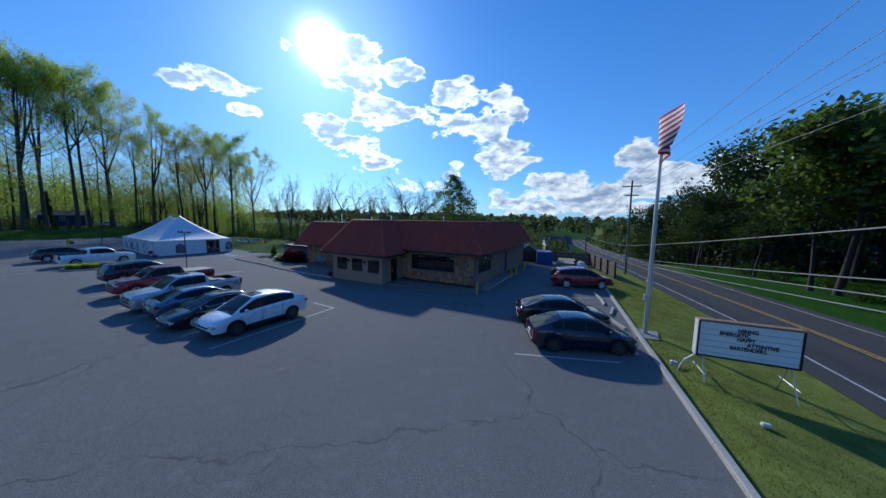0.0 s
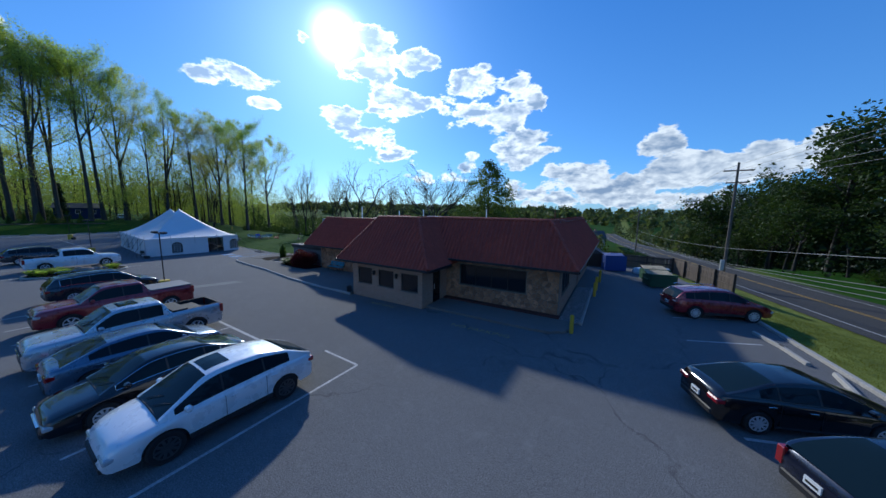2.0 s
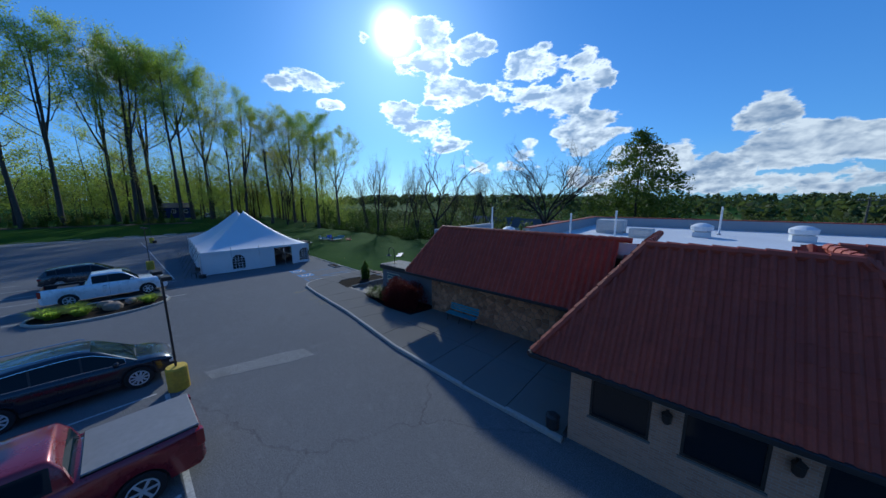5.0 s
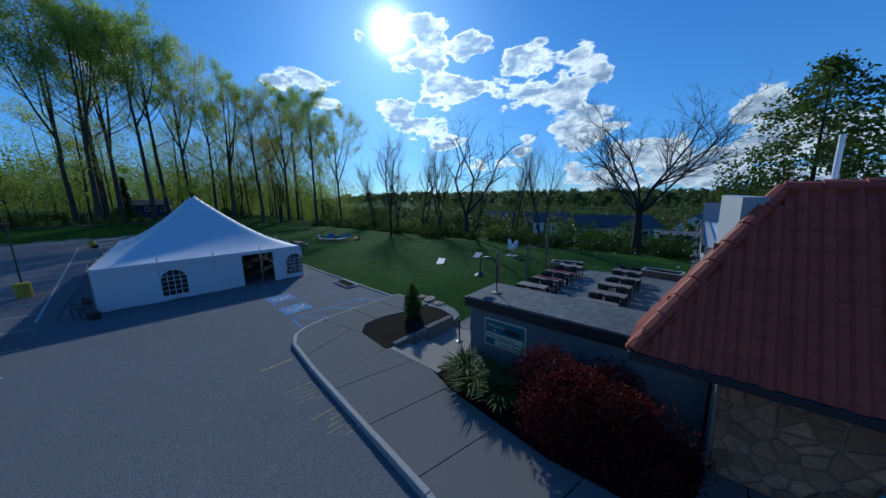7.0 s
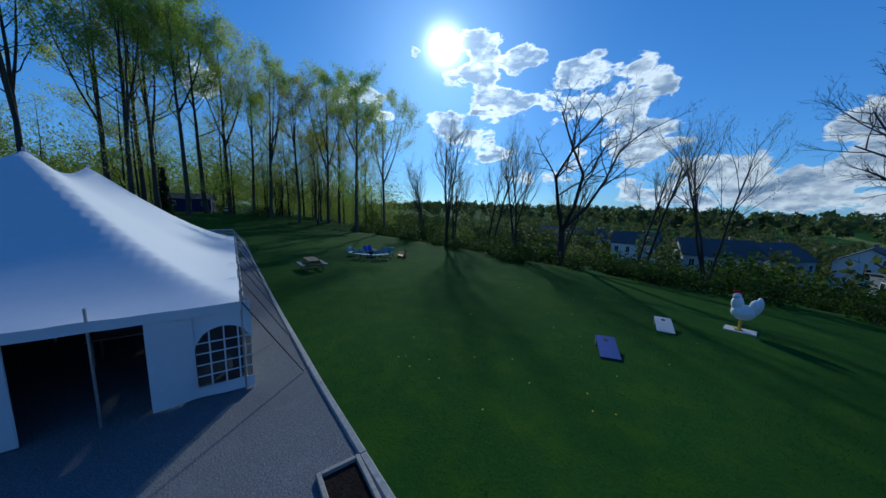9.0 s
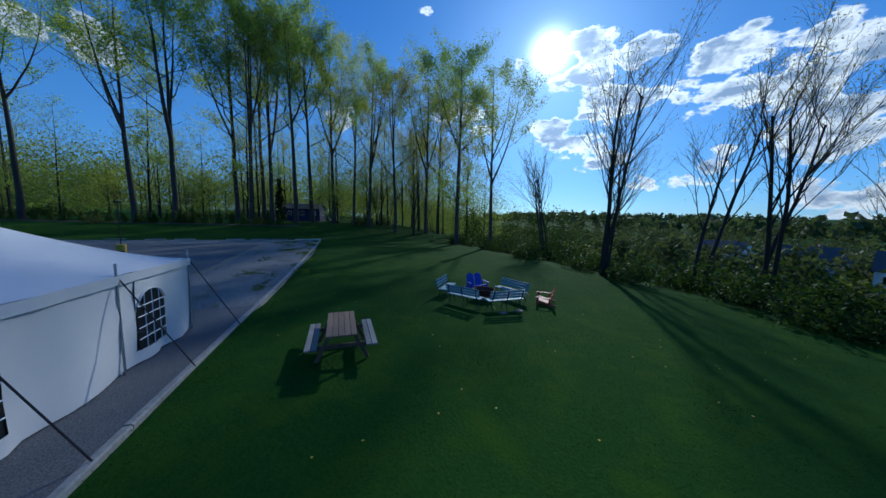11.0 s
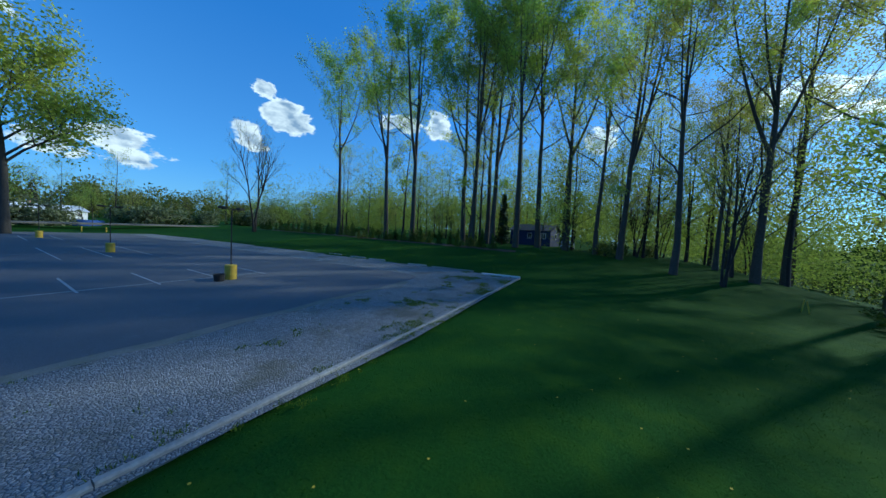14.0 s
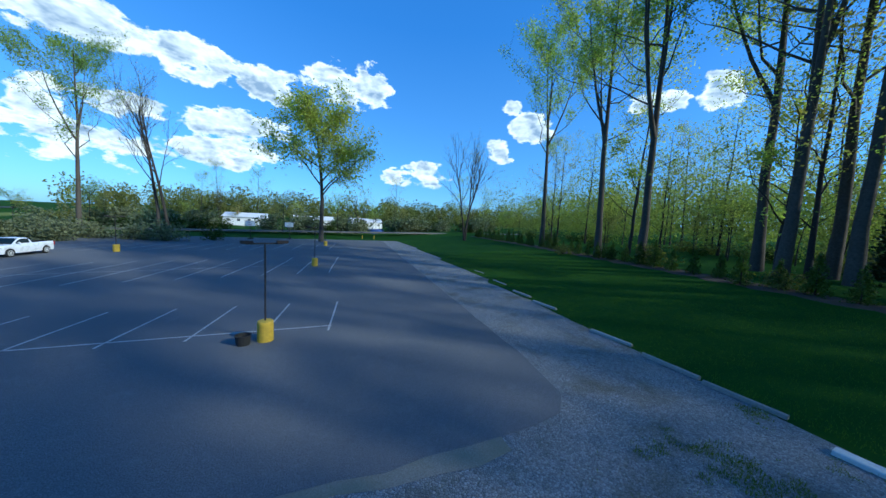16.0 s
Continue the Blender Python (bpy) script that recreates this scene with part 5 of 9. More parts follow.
# lamps, bollards and rooftop plant
for x in (-18.25, -16.35):
    wl = thing("wall_lantern", pose(x, 18.99, 1.85), "dark lantern on the tan brick wall", "wall lamp", "wall lanterns")
    part("bracket", boxes((-0.03, 0.03, -0.03, 0.0, -0.05, 0.12)), M_BLACK, wl)
    part("body", lathe(bmesh.new(), [(0.05, -0.16), (0.085, -0.12), (0.1, 0.06), (0.11, 0.07), (0.02, 0.15)], 8, Matrix.Translation((0, -0.12, 0))), M_DKBROWN, wl)
    part("cap_arm", tubes(([(0, -0.02, 0.08), (0, -0.12, 0.16)], 0.012), n=6), M_BLACK, wl)
bin_ = thing("litter_bin", pose(-20.75, 18.95, 0.13), "small dark round bin at the bay corner", "bin")
part("bin", lathe(bmesh.new(), [(0.15, 0), (0.18, 0.03), (0.19, 0.36), (0.2, 0.38), (0.12, 0.44)], 14), M_PLASTIC, bin_)
for x, y, h, z in ((-6.15, 20.15, 0.95, 0.0), (-5.6, 28.0, 1.1, -0.05), (-5.6, 30.2, 1.1, -0.06), (-5.5, 33.6, 1.1, -0.12)):
    ob = tagged(part("bollard", lathe(bmesh.new(), [(0.1, -0.1), (0.1, h - 0.06), (0.085, h - 0.02), (0.04, h)], 16), M_YELLOW, smooth=False), "yellow painted steel bollard on the asphalt", "bollard", "bollards")
    ob.matrix_basis = pose(x, y, z)


def rooftop(kind, x, y, z, s=1.0):
    if kind == "fan":
        r = thing("exhaust_fan", pose(x, y, z), "white mushroom exhaust fan on the flat roof", "roof fan", "roof fans")
        part("curb", boxes((-0.4 * s, 0.4 * s, -0.4 * s, 0.4 * s, 0, 0.3 * s)), M_MEMBRANE, r)
        part("hood", lathe(bmesh.new(), [(0.35 * s, 0.3 * s), (0.5 * s, 0.4 * s), (0.52 * s, 0.62 * s), (0.3 * s, 0.75 * s), (0.1 * s, 0.8 * s)], 16), M_WHITE, r)
    elif kind == "unit":
        r = thing("air_conditioner", pose(x, y, z), "pale metal air-handling unit on the flat roof", "roof unit", "roof units")
        part("casing", boxes((-0.8 * s, 0.8 * s, -0.5 * s, 0.5 * s, 0.1, 0.85 * s), bevel=0.03), M_SIDING, r)
        part("grille", boxes((-0.6 * s, 0.6 * s, -0.51 * s - 0.01, -0.505 * s, 0.2, 0.7 * s)), M_STEEL, r)
        part("rail", boxes((-0.8 * s, 0.8 * s, -0.45 * s, -0.35 * s, 0, 0.1), (-0.8 * s, 0.8 * s, 0.35 * s, 0.45 * s, 0, 0.1)), M_STEEL, r)
    else:
        r = thing("vent_pipe", pose(x, y, z), "thin pale vent pipe standing on the roof", "pipe", "vent pipes")
        part("pipe", tubes(([(0, 0, 0), (0, 0, 1.3 * s)], 0.05)), M_WHITE if kind == "pipe" else M_RUST, r)
        part("collar", lathe(bmesh.new(), [(0.1, 0), (0.1, 0.06), (0.055, 0.1)], 10), M_STEEL, r)


for k, x, y, z, s in (("unit", -22.5, 33, 4.5, 1.0), ("fan", -18, 33.5, 4.5, 1.0), ("fan", -14.2, 34.0, 4.5, 1.0), ("unit", -20.5, 30.5, 4.5, 0.7), ("unit", -11.5, 32, 4.5, 0.7), ("pipe", -21.6, 29.5, 4.5, 1.2), ("pipe", -17.2, 35.5, 4.5, 1.3), ("pipe", -23.5, 28, 4.5, 1.1), ("stack", -10.0, 36.0, 4.5, 1.3), ("fan", -27.0, 27.5, 4.5, 0.7), ("pipe", -28.3, 27.6, 4.5, 1.35)):
    rooftop(k, x, y, z, s)
dish = thing("satellite_dish", pose(-29.0, 37.0, 3.22, 0, 0, 20), "grey satellite dish on a ballast frame on the rear roof", "satellite dish")
part("frame", boxes((-0.5, 0.5, -0.45, -0.25, 0, 0.12), (-0.5, 0.5, 0.25, 0.45, 0, 0.12)), M_STEEL, dish)
part("mast", tubes(([(0, 0, 0), (0, 0, 0.7)], 0.03), ([(0, -0.1, 0.4), (-0.6, -0.35, 0.62)], 0.015)), M_STEEL, dish)
bowl = bmesh.new()
lathe(bowl, [(0.02, 0.0), (0.25, 0.03), (0.45, 0.10), (0.46, 0.115), (0.25, 0.05), (0.02, 0.02)], 20, pose(0, 0, 0.8, -60, 0, 60))
part("bowl", bowl, M_ALU, dish)
dp = thing("downpipe", pose(-30.3, 42.2, 0), "grey metal downpipe at the rear wall corner", "downpipe", kind="structure")
part("pipe", tubes(([(0.05, 0.1, 3.2), (-0.12, 0.05, 3.0), (-0.12, 0.0, -1.0), (-0.4, 0, -1.15)], 0.07)), M_STEEL, dp)
for y in (33.4, 36.5, 39.8):
    fl = thing("flood_light", pose(-30.2, y, 2.35), "black floodlight on the white rear wall", "wall lamp", "flood lights")
    part("arm", boxes((-0.16, 0.0, -0.03, 0.03, -0.02, 0.02)), M_BLACK, fl)
    part("head", boxes((-0.34, -0.14, -0.15, 0.15, -0.1, 0.08), bevel=0.03), M_BLACK, fl)
hr = thing("hand_rail", pose(-31.25, 29.8, -0.6), "black tubular handrail by the rear door", "railing")
part("rail", tubes(([(-0.7, 0, 1.06), (0.6, 0, 1.06), (0.92, 0, 0.85), (0.92, 0, 0)], 0.03)), M_BLACK, hr)
part("post", tubes(([(-0.1, 0, 0), (-0.1, 0, 1.06)], 0.025)), M_BLACK, hr)

# ---------------------------------------------------------------- the party tent
TENT = Matrix(((0.085, -0.9964, 0, -51.75), (0.9964, 0.085, 0, 16.05), (0, 0, 1, 0), (0, 0, 0, 1)))
TW, TL, TH, TP = 9.3, 16.2, 2.15, 5.7
tent = thing("party_tent", TENT, "white vinyl party tent with two peaks and arched windows", "tent")
peaks = [(TW / 2, 5.8), (TW / 2, 10.3)]
n_u, n_v = 40, 56
tv, tf = [], []
for j in range(n_v + 1):
    for i in range(n_u + 1):
        u, v = TW * i / n_u, TL * j / n_v
        edge_d = min(u, TW - u, v, TL - v)
        pv = min(max(v, peaks[0][1]), peaks[1][1])
        du, dv = abs(u - TW / 2) / (TW / 2), abs(v - pv) / (peaks[0][1] if v < peaks[0][1] else TL - peaks[1][1])
        q = max(du, dv) * 0.72 + 0.28 * math.hypot(du, dv) / (1.0 if max(du, dv) == 0 else math.hypot(1, min(du, dv) / max(du, dv)))
        h = (1 - q) ** 1.42
        sag = 1 - 0.13 * math.sin(math.pi * (v - peaks[0][1]) / (peaks[1][1] - peaks[0][1])) if peaks[0][1] < v < peaks[1][1] else 1
        tv.append((u, v, TH + (TP - TH) * h * sag - 0.035 * math.sin(math.pi * ((u if j in (0, n_v) else v) % 2.3) / 2.3) * (edge_d < 0.01)))
n1 = n_u + 1
tf = [(j * n1 + i, j * n1 + i + 1, (j + 1) * n1 + i + 1, (j + 1) * n1 + i) for j in range(n_v) for i in range(n_u)]
arrays("canopy", tv, tf, M_TENT, tent, smooth=True)


WH = 0.52          # half width of a tent window


def tent_wall(name, a, b, n, windows, gap=None):
    """A hanging side wall from a to b with a valance, arched windows and folds."""
    a, b = Vector((*a, 0)), Vector((*b, 0))
    d = b - a
    out = Vector((d.y, -d.x, 0)).normalized()
    length = d.length
    d = d / length
    segs = []
    runs = [(0, length)] if gap is None else [(0, gap[0]), (gap[1], length)]
    for s0, s1 in runs:
        cuts = sorted({s0, s1, *[w - WH for w in windows if s0 < w < s1], *[w + WH for w in windows if s0 < w < s1], *np.arange(s0, s1, 0.3)})
        bm = bmesh.new()
        for p, q in zip(cuts, cuts[1:]):
            if q - p < 0.01:
                continue
            mid = (p + q) / 2
            win = [w for w in windows if abs(mid - w) < WH]
            zs = [0.03, 0.30, 0.8, 1.3, 1.6, TH - 0.02]
            if win:
                arch = lambda s: 1.20 + 0.46 * math.sqrt(max(0, 1 - ((s - win[0]) / WH) ** 2))
                quads = [((0.03, 0.03), (0.30, 0.30)), ((arch(p), arch(q)), (TH - 0.02, TH - 0.02))]
            else:
                quads = [((zs[k], zs[k]), (zs[k + 1], zs[k + 1])) for k in range(5)]
            for (l0, l1), (h0, h1) in quads:
                vs = []
                for s, z in ((p, l0), (q, l1), (q, h1), (p, h0)):
                    w = 0.075 * math.sin(s * 4.1 + 1.3 * math.sin(s * 1.7)) * (1 - z / TH) + 0.06 * noise.noise((s * 1.3, z * 1.5, n))
                    vs.append(bm.verts.new(a + d * s + out * w + Vector((0, 0, z))))
                bm.faces.new(vs)
        bmesh.ops.remove_doubles(bm, verts=bm.verts, dist=0.002)
        part(name, bm, M_TENT, tent, smooth=True)
    for w in windows:
        bm = bmesh.new()
        ss = np.linspace(w - WH + 0.02, w + WH - 0.02, 9)
        tops = [1.20 + 0.46 * math.sqrt(max(0, 1 - ((s - w) / WH) ** 2)) for s in ss]
        lo = [bm.verts.new(a + d * s - out * 0.01 + Vector((0, 0, 0.30))) for s in ss]
        hi = [bm.verts.new(a + d * s - out * 0.01 + Vector((0, 0, t))) for s, t in zip(ss, tops)]
        for k in range(8):
            bm.faces.new((lo[k], lo[k + 1], hi[k + 1], hi[k]))
        win = part("tent_window", bm, M_CLEAR, tent, "clear arched vinyl window")
        at = lambda s, z: a + d * s + out * 0.012 + Vector((0, 0, z))
        for s in (w - 0.26, w, w + 0.26):
            top = 1.20 + 0.46 * math.sqrt(max(0, 1 - ((s - w) / WH) ** 2))
            part("window_bar", tubes(([at(s, 0.30), at(s, top)], 0.016), n=4), M_TENT, win)
        for z in (0.56, 0.82, 1.08, 1.32):
            half = WH - 0.02 if z < 1.20 else WH * math.sqrt(max(0, 1 - ((z - 1.20) / 0.46) ** 2))
            part("window_bar", tubes(([at(w - half, z), at(w + half, z)], 0.016), n=4), M_TENT, win)
        part("window_arch", tubes(([at(s, t) for s, t in zip(ss, tops)], 0.02), n=4), M_TENT, win)
    val = bmesh.new()
    cuts = np.linspace(0, length, int(length / 0.25) + 1)
    rows = [[val.verts.new(a + d * s + out * (0.06 + 0.015 * math.sin(s * 7)) + Vector((0, 0, z))) for s in cuts] for z in (TH + 0.0, TH - 0.2)]
    for k in range(len(cuts) - 1):
        val.faces.new((rows[0][k], rows[1][k], rows[1][k + 1], rows[0][k + 1]))
    part("valance", val, M_TENT, tent, smooth=True)


tent_wall("side_wall", (0, 0), (TW, 0), 1, [2.85, 8.95], (6.0, 7.7))
tent_wall("side_wall", (TW, 0), (TW, TL), 2, [2.2, 6.2, 10.8, 14.5], (9.1, 9.45))
tent_wall("side_wall", (TW, TL), (0, TL), 3, [2.4, 7.2])
tent_wall("side_wall", (0, TL), (0, 0), 4, [1.9, 5.2, 8.6, 11.9])
for u0, u1, y0 in ((5.55, 6.0, 0.05), (7.68, 7.85, 0.02)):
    part("curtain", boxes((u0, u1, y0, y0 + 0.05, 0.05, 1.95), bevel=0.02), M_TENT, tent, "gathered white side curtain")
posts_at = [(u, v) for u in (0, TW) for v in np.linspace(0, TL, 7)] + [(u, v) for u in np.linspace(0, TW, 5)[1:-1] for v in (0, TL)]
for u, v in posts_at:
    part("tent_pole", tubes(([(u, v, 0), (u, v, TH + 0.25)], 0.025), n=6), M_STEEL, tent)
for u, v in posts_at[:14:1]:
    side = -1 if u == 0 else 1
    part("guy_rope", tubes(([(u, v, TH), (u + side * 1.25, v, 0.02)], 0.014), n=5), M_DKBROWN, tent, "dark guy strap")
for u, v in peaks:
    part("centre_pole", tubes(([(u, v, 0), (u, v, TP + 0.06)], 0.045)), M_STEEL, tent)
for k in range(4):
    tb = thing("folding_table", TENT @ pose(2.4 + 1.5 * (k % 2) * 3, 3.5 + 4 * (k // 2), 0), "folding table standing inside the tent", "table", "tent tables")
    part("top", boxes((-0.9, 0.9, -0.38, 0.38, 0.70, 0.74), bevel=0.01), M_GREYWOOD, tb)
    for x, y in ((-0.8, -0.3), (0.8, -0.3), (-0.8, 0.3), (0.8, 0.3)):
        part("leg", boxes((x - 0.02, x + 0.02, y - 0.02, y + 0.02, 0, 0.7)), M_STEEL, tb)


# ---------------------------------------------------------------- cars
def paint(name, color, metal=0.25, rough=0.28, coat=0.9):
    return material(name, color, rough, metal=metal, vary=0.04, grain=3, big=0.8, coat=coat)


def interp(poly, x):
    xs, zs = zip(*poly)
    return float(np.interp(x, xs, zs))


def soft(poly, x, reach=0.13):
    """The profile with its corners rounded."""
    lo, hi = poly[0][0], poly[-1][0]
    r = min(reach, abs(x - lo), abs(hi - x))
    return sum(interp(poly, x + r * k / 3) for k in (-3, -2, -1, 0, 1, 2, 3)) / 7


def make_wheel(parent, x, y, r, w, side, rim_mat, spokes):
    wheel = thing("wheel", pose(x, y, r, 90 * -side, 0, 0), "", "")
    wheel.parent = parent
    part("tyre", lathe(bmesh.new(), [(r * 0.66, -w / 2 + 0.01), (r * 0.92, -w / 2), (r, -w / 2 + 0.03), (r, w / 2 - 0.03), (r * 0.92, w / 2), (r * 0.66, w / 2 - 0.01)], 28), M_RUBBER, wheel)
    bm = lathe(bmesh.new(), [(r * 0.68, w / 2 - 0.012), (r * 0.67, w / 2 + 0.006), (r * 0.60, w / 2 + 0.004), (r * 0.59, w / 2 - 0.02)], 28)
    for k in range(spokes):
        a = 2 * math.pi * k / spokes
        box(bm, 0.04, r * 0.63, -0.028, 0.028, w / 2 - 0.02, w / 2 + 0.004, m=pose(0, 0, 0, 0, 0, math.degrees(a)))
    lathe(bm, [(0.07, w / 2 - 0.05), (0.065, w / 2 - 0.005), (0.02, w / 2)], 12)
    part("rim", bm, rim_mat, wheel)
    return wheel


def slab_over(line, w, thick):
    """A thin sheet following a line of x and z, w to each side."""
    bm = bmesh.new()
    rows = [[bm.verts.new((x, y, z + d)) for y, d in ((-w, -thick), (-w, 0), (0, 0.008), (w, 0), (w, -thick))] for x, z in line]
    for a, b in zip(rows, rows[1:]):
        for k in range(4):
            bm.faces.new((a[k], b[k], b[k + 1], a[k + 1]))
    bm.faces.new(rows[0])
    bm.faces.new(rows[-1][::-1])
    return bm


def make_car(name, m, label, category, mat, L, W, H, base, r, deck, cab, pillars, belt_in=0.9, roof_in=0.70, rim=None, spokes=10, pickup=None, sunroof=None, tail="low", front_z=0.72, dark_lower=False, rails=False, rear_over=None, group="", glass=None, side_glass=None, trim=None, cover_mat=None):
    """A car facing +x on z = 0. deck: height of hood, belt and boot along x; cab: height of the upper profile along x."""
    car = thing(name, m, label, category, group)
    fx, rx = base / 2 + (rear_over or 0), -base / 2 + (rear_over or 0)
    sill = 0.24 if H < 1.6 else 0.34
    arch = r + 0.055
    xs = sorted({round(v, 3) for v in [*np.arange(-L / 2, L / 2, 0.075), L / 2, *[c + arch * math.cos(a) for c in (fx, rx) for a in np.linspace(0, math.pi, 13)]]})
    if pickup:
        xs = sorted(set(xs) | {pickup[0], pickup[1]})

    def half(x):
        t = abs(x) / (L / 2)
        k = (0.80 if x > 0 else 0.87) if not pickup else (0.90 if x > 0 else 0.95)
        return W / 2 * (1 - (1 - k) * max(0, (t - 0.58) / 0.42) ** 2.4) * (1 - 0.10 * max(0, (t - 0.95) / 0.05) ** 2)

    def low(x):
        z = sill
        for c in (fx, rx):
            if abs(x - c) < arch:
                z = max(z, r + math.sqrt(arch * arch - (x - c) ** 2) * 0.98)
        return z

    def top(x):
        return soft(deck, x, 0.10 if pickup else 0.16)

    bm = bmesh.new()
    rings = []
    for x in xs:
        w, zl, zd = half(x), low(x), top(x)
        end = max(0, (abs(x) - (L / 2 - 0.12)) / 0.12)
        zl2 = zl + 0.10 * end
        zd2 = zd - 0.10 * end
        mid = max(zl2 + 0.02, zl2 + (zd2 - zl2) * 0.42)
        sh = max(mid + 0.02, zd2 - 0.10)
        prof = [(w * 0.965, zl2), (w, mid), (w * 0.985, sh), (w * 0.93, zd2 - 0.015), (w * belt_in * 0.97, zd2), (w * 0.5, zd2 + 0.02), (0, zd2 + 0.028)]
        ring = [bm.verts.new((x, y, z)) for y, z in prof] + [bm.verts.new((x, -y, z)) for y, z in prof[-2::-1]]
        rings.append(ring)
    n = len(rings[0])
    for i, (a, b) in enumerate(zip(rings, rings[1:])):
        for k in range(n - 1):
            if pickup and k in (4, 5, 6, 7) and xs[i] >= pickup[0] - 1e-6 and xs[i + 1] <= pickup[1] + 1e-6:
                continue
            bm.faces.new((a[k], a[k + 1], b[k + 1], b[k]))
    bm.faces.new(rings[0])
    bm.faces.new(rings[-1][::-1])
    bmesh.ops.recalc_face_normals(bm, faces=bm.faces)
    body = part("body", bm, mat, car, smooth=False)
    body.data.polygons.foreach_set("use_smooth", [True] * len(body.data.polygons))
    part("underbody", boxes((-L / 2 + 0.25, L / 2 - 0.25, -W / 2 + 0.28, W / 2 - 0.28, sill - 0.02, top(0) - 0.25), (fx - arch, fx + arch, -W / 2 + 0.12, W / 2 - 0.12, r, top(fx) - 0.12), (rx - arch, rx + arch, -W / 2 + 0.12, W / 2 - 0.12, r, top(rx) - 0.12)), M_PLASTIC, car)
    # cabin
    c0, c1 = cab[0][0], cab[-1][0]
    rear_top, front_top = glass
    s0, s1 = side_glass
    cx = sorted({round(v, 3) for v in [*np.arange(c0, c1, 0.07), c1, rear_top, front_top, s0, s1, *[p + s * 0.025 for p in pillars for s in (-1, 1)]]})

    def peak(x):
        return max(soft(cab, x), top(x))

    def ring_at(x):
        zb, zc = top(x) - 0.01, peak(x)
        wb = half(x) * belt_in
        g = min(1, (zc - zb) / max(0.05, H - top(0)))
        wr = wb + (W / 2 * roof_in - wb) * g
        d = zc - zb
        return [(wb, zb), (wb + (wr - wb) * 0.08, zb + d * 0.07), (wb + (wr - wb) * 0.84, zb + d * 0.82), (wr, zb + d * 0.90), (wr * 0.965, zb + d * 0.955), (wr * 0.87, zb + d * 0.985), (wr * 0.5, zc + 0.012 * g), (0, zc + 0.02 * g)]

    groups = {"roof": [], "windshield": [], "rear_window": [], "side_window": [], "door_post": []}
    for p, q in zip(cx, cx[1:]):
        if q - p < 1e-4:
            continue
        mid = (p + q) / 2
        a, b = ring_at(p), ring_at(q)
        tall = min(a[-1][1] - a[0][1], b[-1][1] - b[0][1])
        for s in (1, -1):
            def quad(k):
                return [(p, s * a[k][0], a[k][1]), (q, s * b[k][0], b[k][1]), (q, s * b[k + 1][0], b[k + 1][1]), (p, s * a[k + 1][0], a[k + 1][1])]
            post = any(abs(mid - c) < 0.026 for c in pillars)
            kind = "door_post" if post and s0 < mid < s1 else ("side_window" if s0 < mid < s1 and tall > 0.09 else "roof")
            groups[kind].append((s, mid, quad(1)))
            for k in (0, 2, 3, 4):
                groups["roof"].append((s, mid, quad(k)))
            over = "roof" if rear_top <= mid <= front_top else ("windshield" if mid > front_top else "rear_window")
            groups[over] += [(s, mid, quad(5)), (s, mid, quad(6))]

    def shell(pname, quads, mt, lab=""):
        if not quads:
            return None
        b2 = bmesh.new()
        for s, _, q in quads:
            vs = [b2.verts.new(v) for v in q]
            b2.faces.new(vs if s < 0 else vs[::-1])
        bmesh.ops.remove_doubles(b2, verts=b2.verts, dist=0.001)
        return part(pname, b2, mt, car, lab, smooth=True)

    shell("roof", groups["roof"], mat)
    for s in (1, -1):
        for c in pillars:
            shell("door_post", [g for g in groups["door_post"] if g[0] == s and abs(g[1] - c) < 0.03], M_PLASTIC)
    shell("windshield", groups["windshield"], M_CARGLASS, "tinted windshield")
    shell("rear_window", groups["rear_window"], M_CARGLASS, "tinted rear window")
    marks = sorted([c0 - 1, *pillars, c1 + 1])
    for s in (1, -1):
        for lo, hi in zip(marks, marks[1:]):
            shell("side_window", [g for g in groups["side_window"] if g[0] == s and lo < g[1] < hi], M_CARGLASS, "tinted side window")
        if trim:
            g0, g1 = s0 + 0.02, min(s1, c1 - 0.12)
            run = [(x, ring_at(x)[1]) for x in np.linspace(g0, g1, 14)] + [(x, ring_at(x)[2]) for x in np.linspace(g1, g0, 14)]
            run.append(run[0])
            part("window_trim", tubes(([(x, s * (w + 0.004), z) for x, (w, z) in run], 0.014), n=5), trim, car, "bright trim round the side glass")
    # black cowl, wipers and seams at the foot of the windshield
    cowl = [(c1 - 0.03, y, top(c1 - 0.03) + 0.034 - 0.05 * (y / half(c1)) ** 2) for y in np.linspace(-half(c1) * 0.80, half(c1) * 0.80, 9)]
    part("cowl", tubes((cowl, 0.03), n=6), M_PLASTIC, car, "black plastic cowl")
    for y0 in (-0.42, 0.12):
        base = Vector((c1 - 0.06, y0, peak(c1 - 0.06) + 0.035))
        tip = Vector((c1 - 0.30, y0 + 0.50, peak(c1 - 0.30) + 0.018))
        part("wiper", tubes(([base, base.lerp(tip, 0.5) + Vector((0, 0, 0.015)), tip], 0.011), n=5), M_PLASTIC, car)
    # wheels
    for x in (fx, rx):
        for s in (1, -1):
            make_wheel(car, x, s * (W / 2 - 0.115), r, 0.22, s, rim or M_RIM, spokes)
    # lights, bumpers, plate, mirrors
    zf, zr = top(L / 2 - 0.15), top(-L / 2 + 0.15)
    wf = half(L / 2 - 0.2)
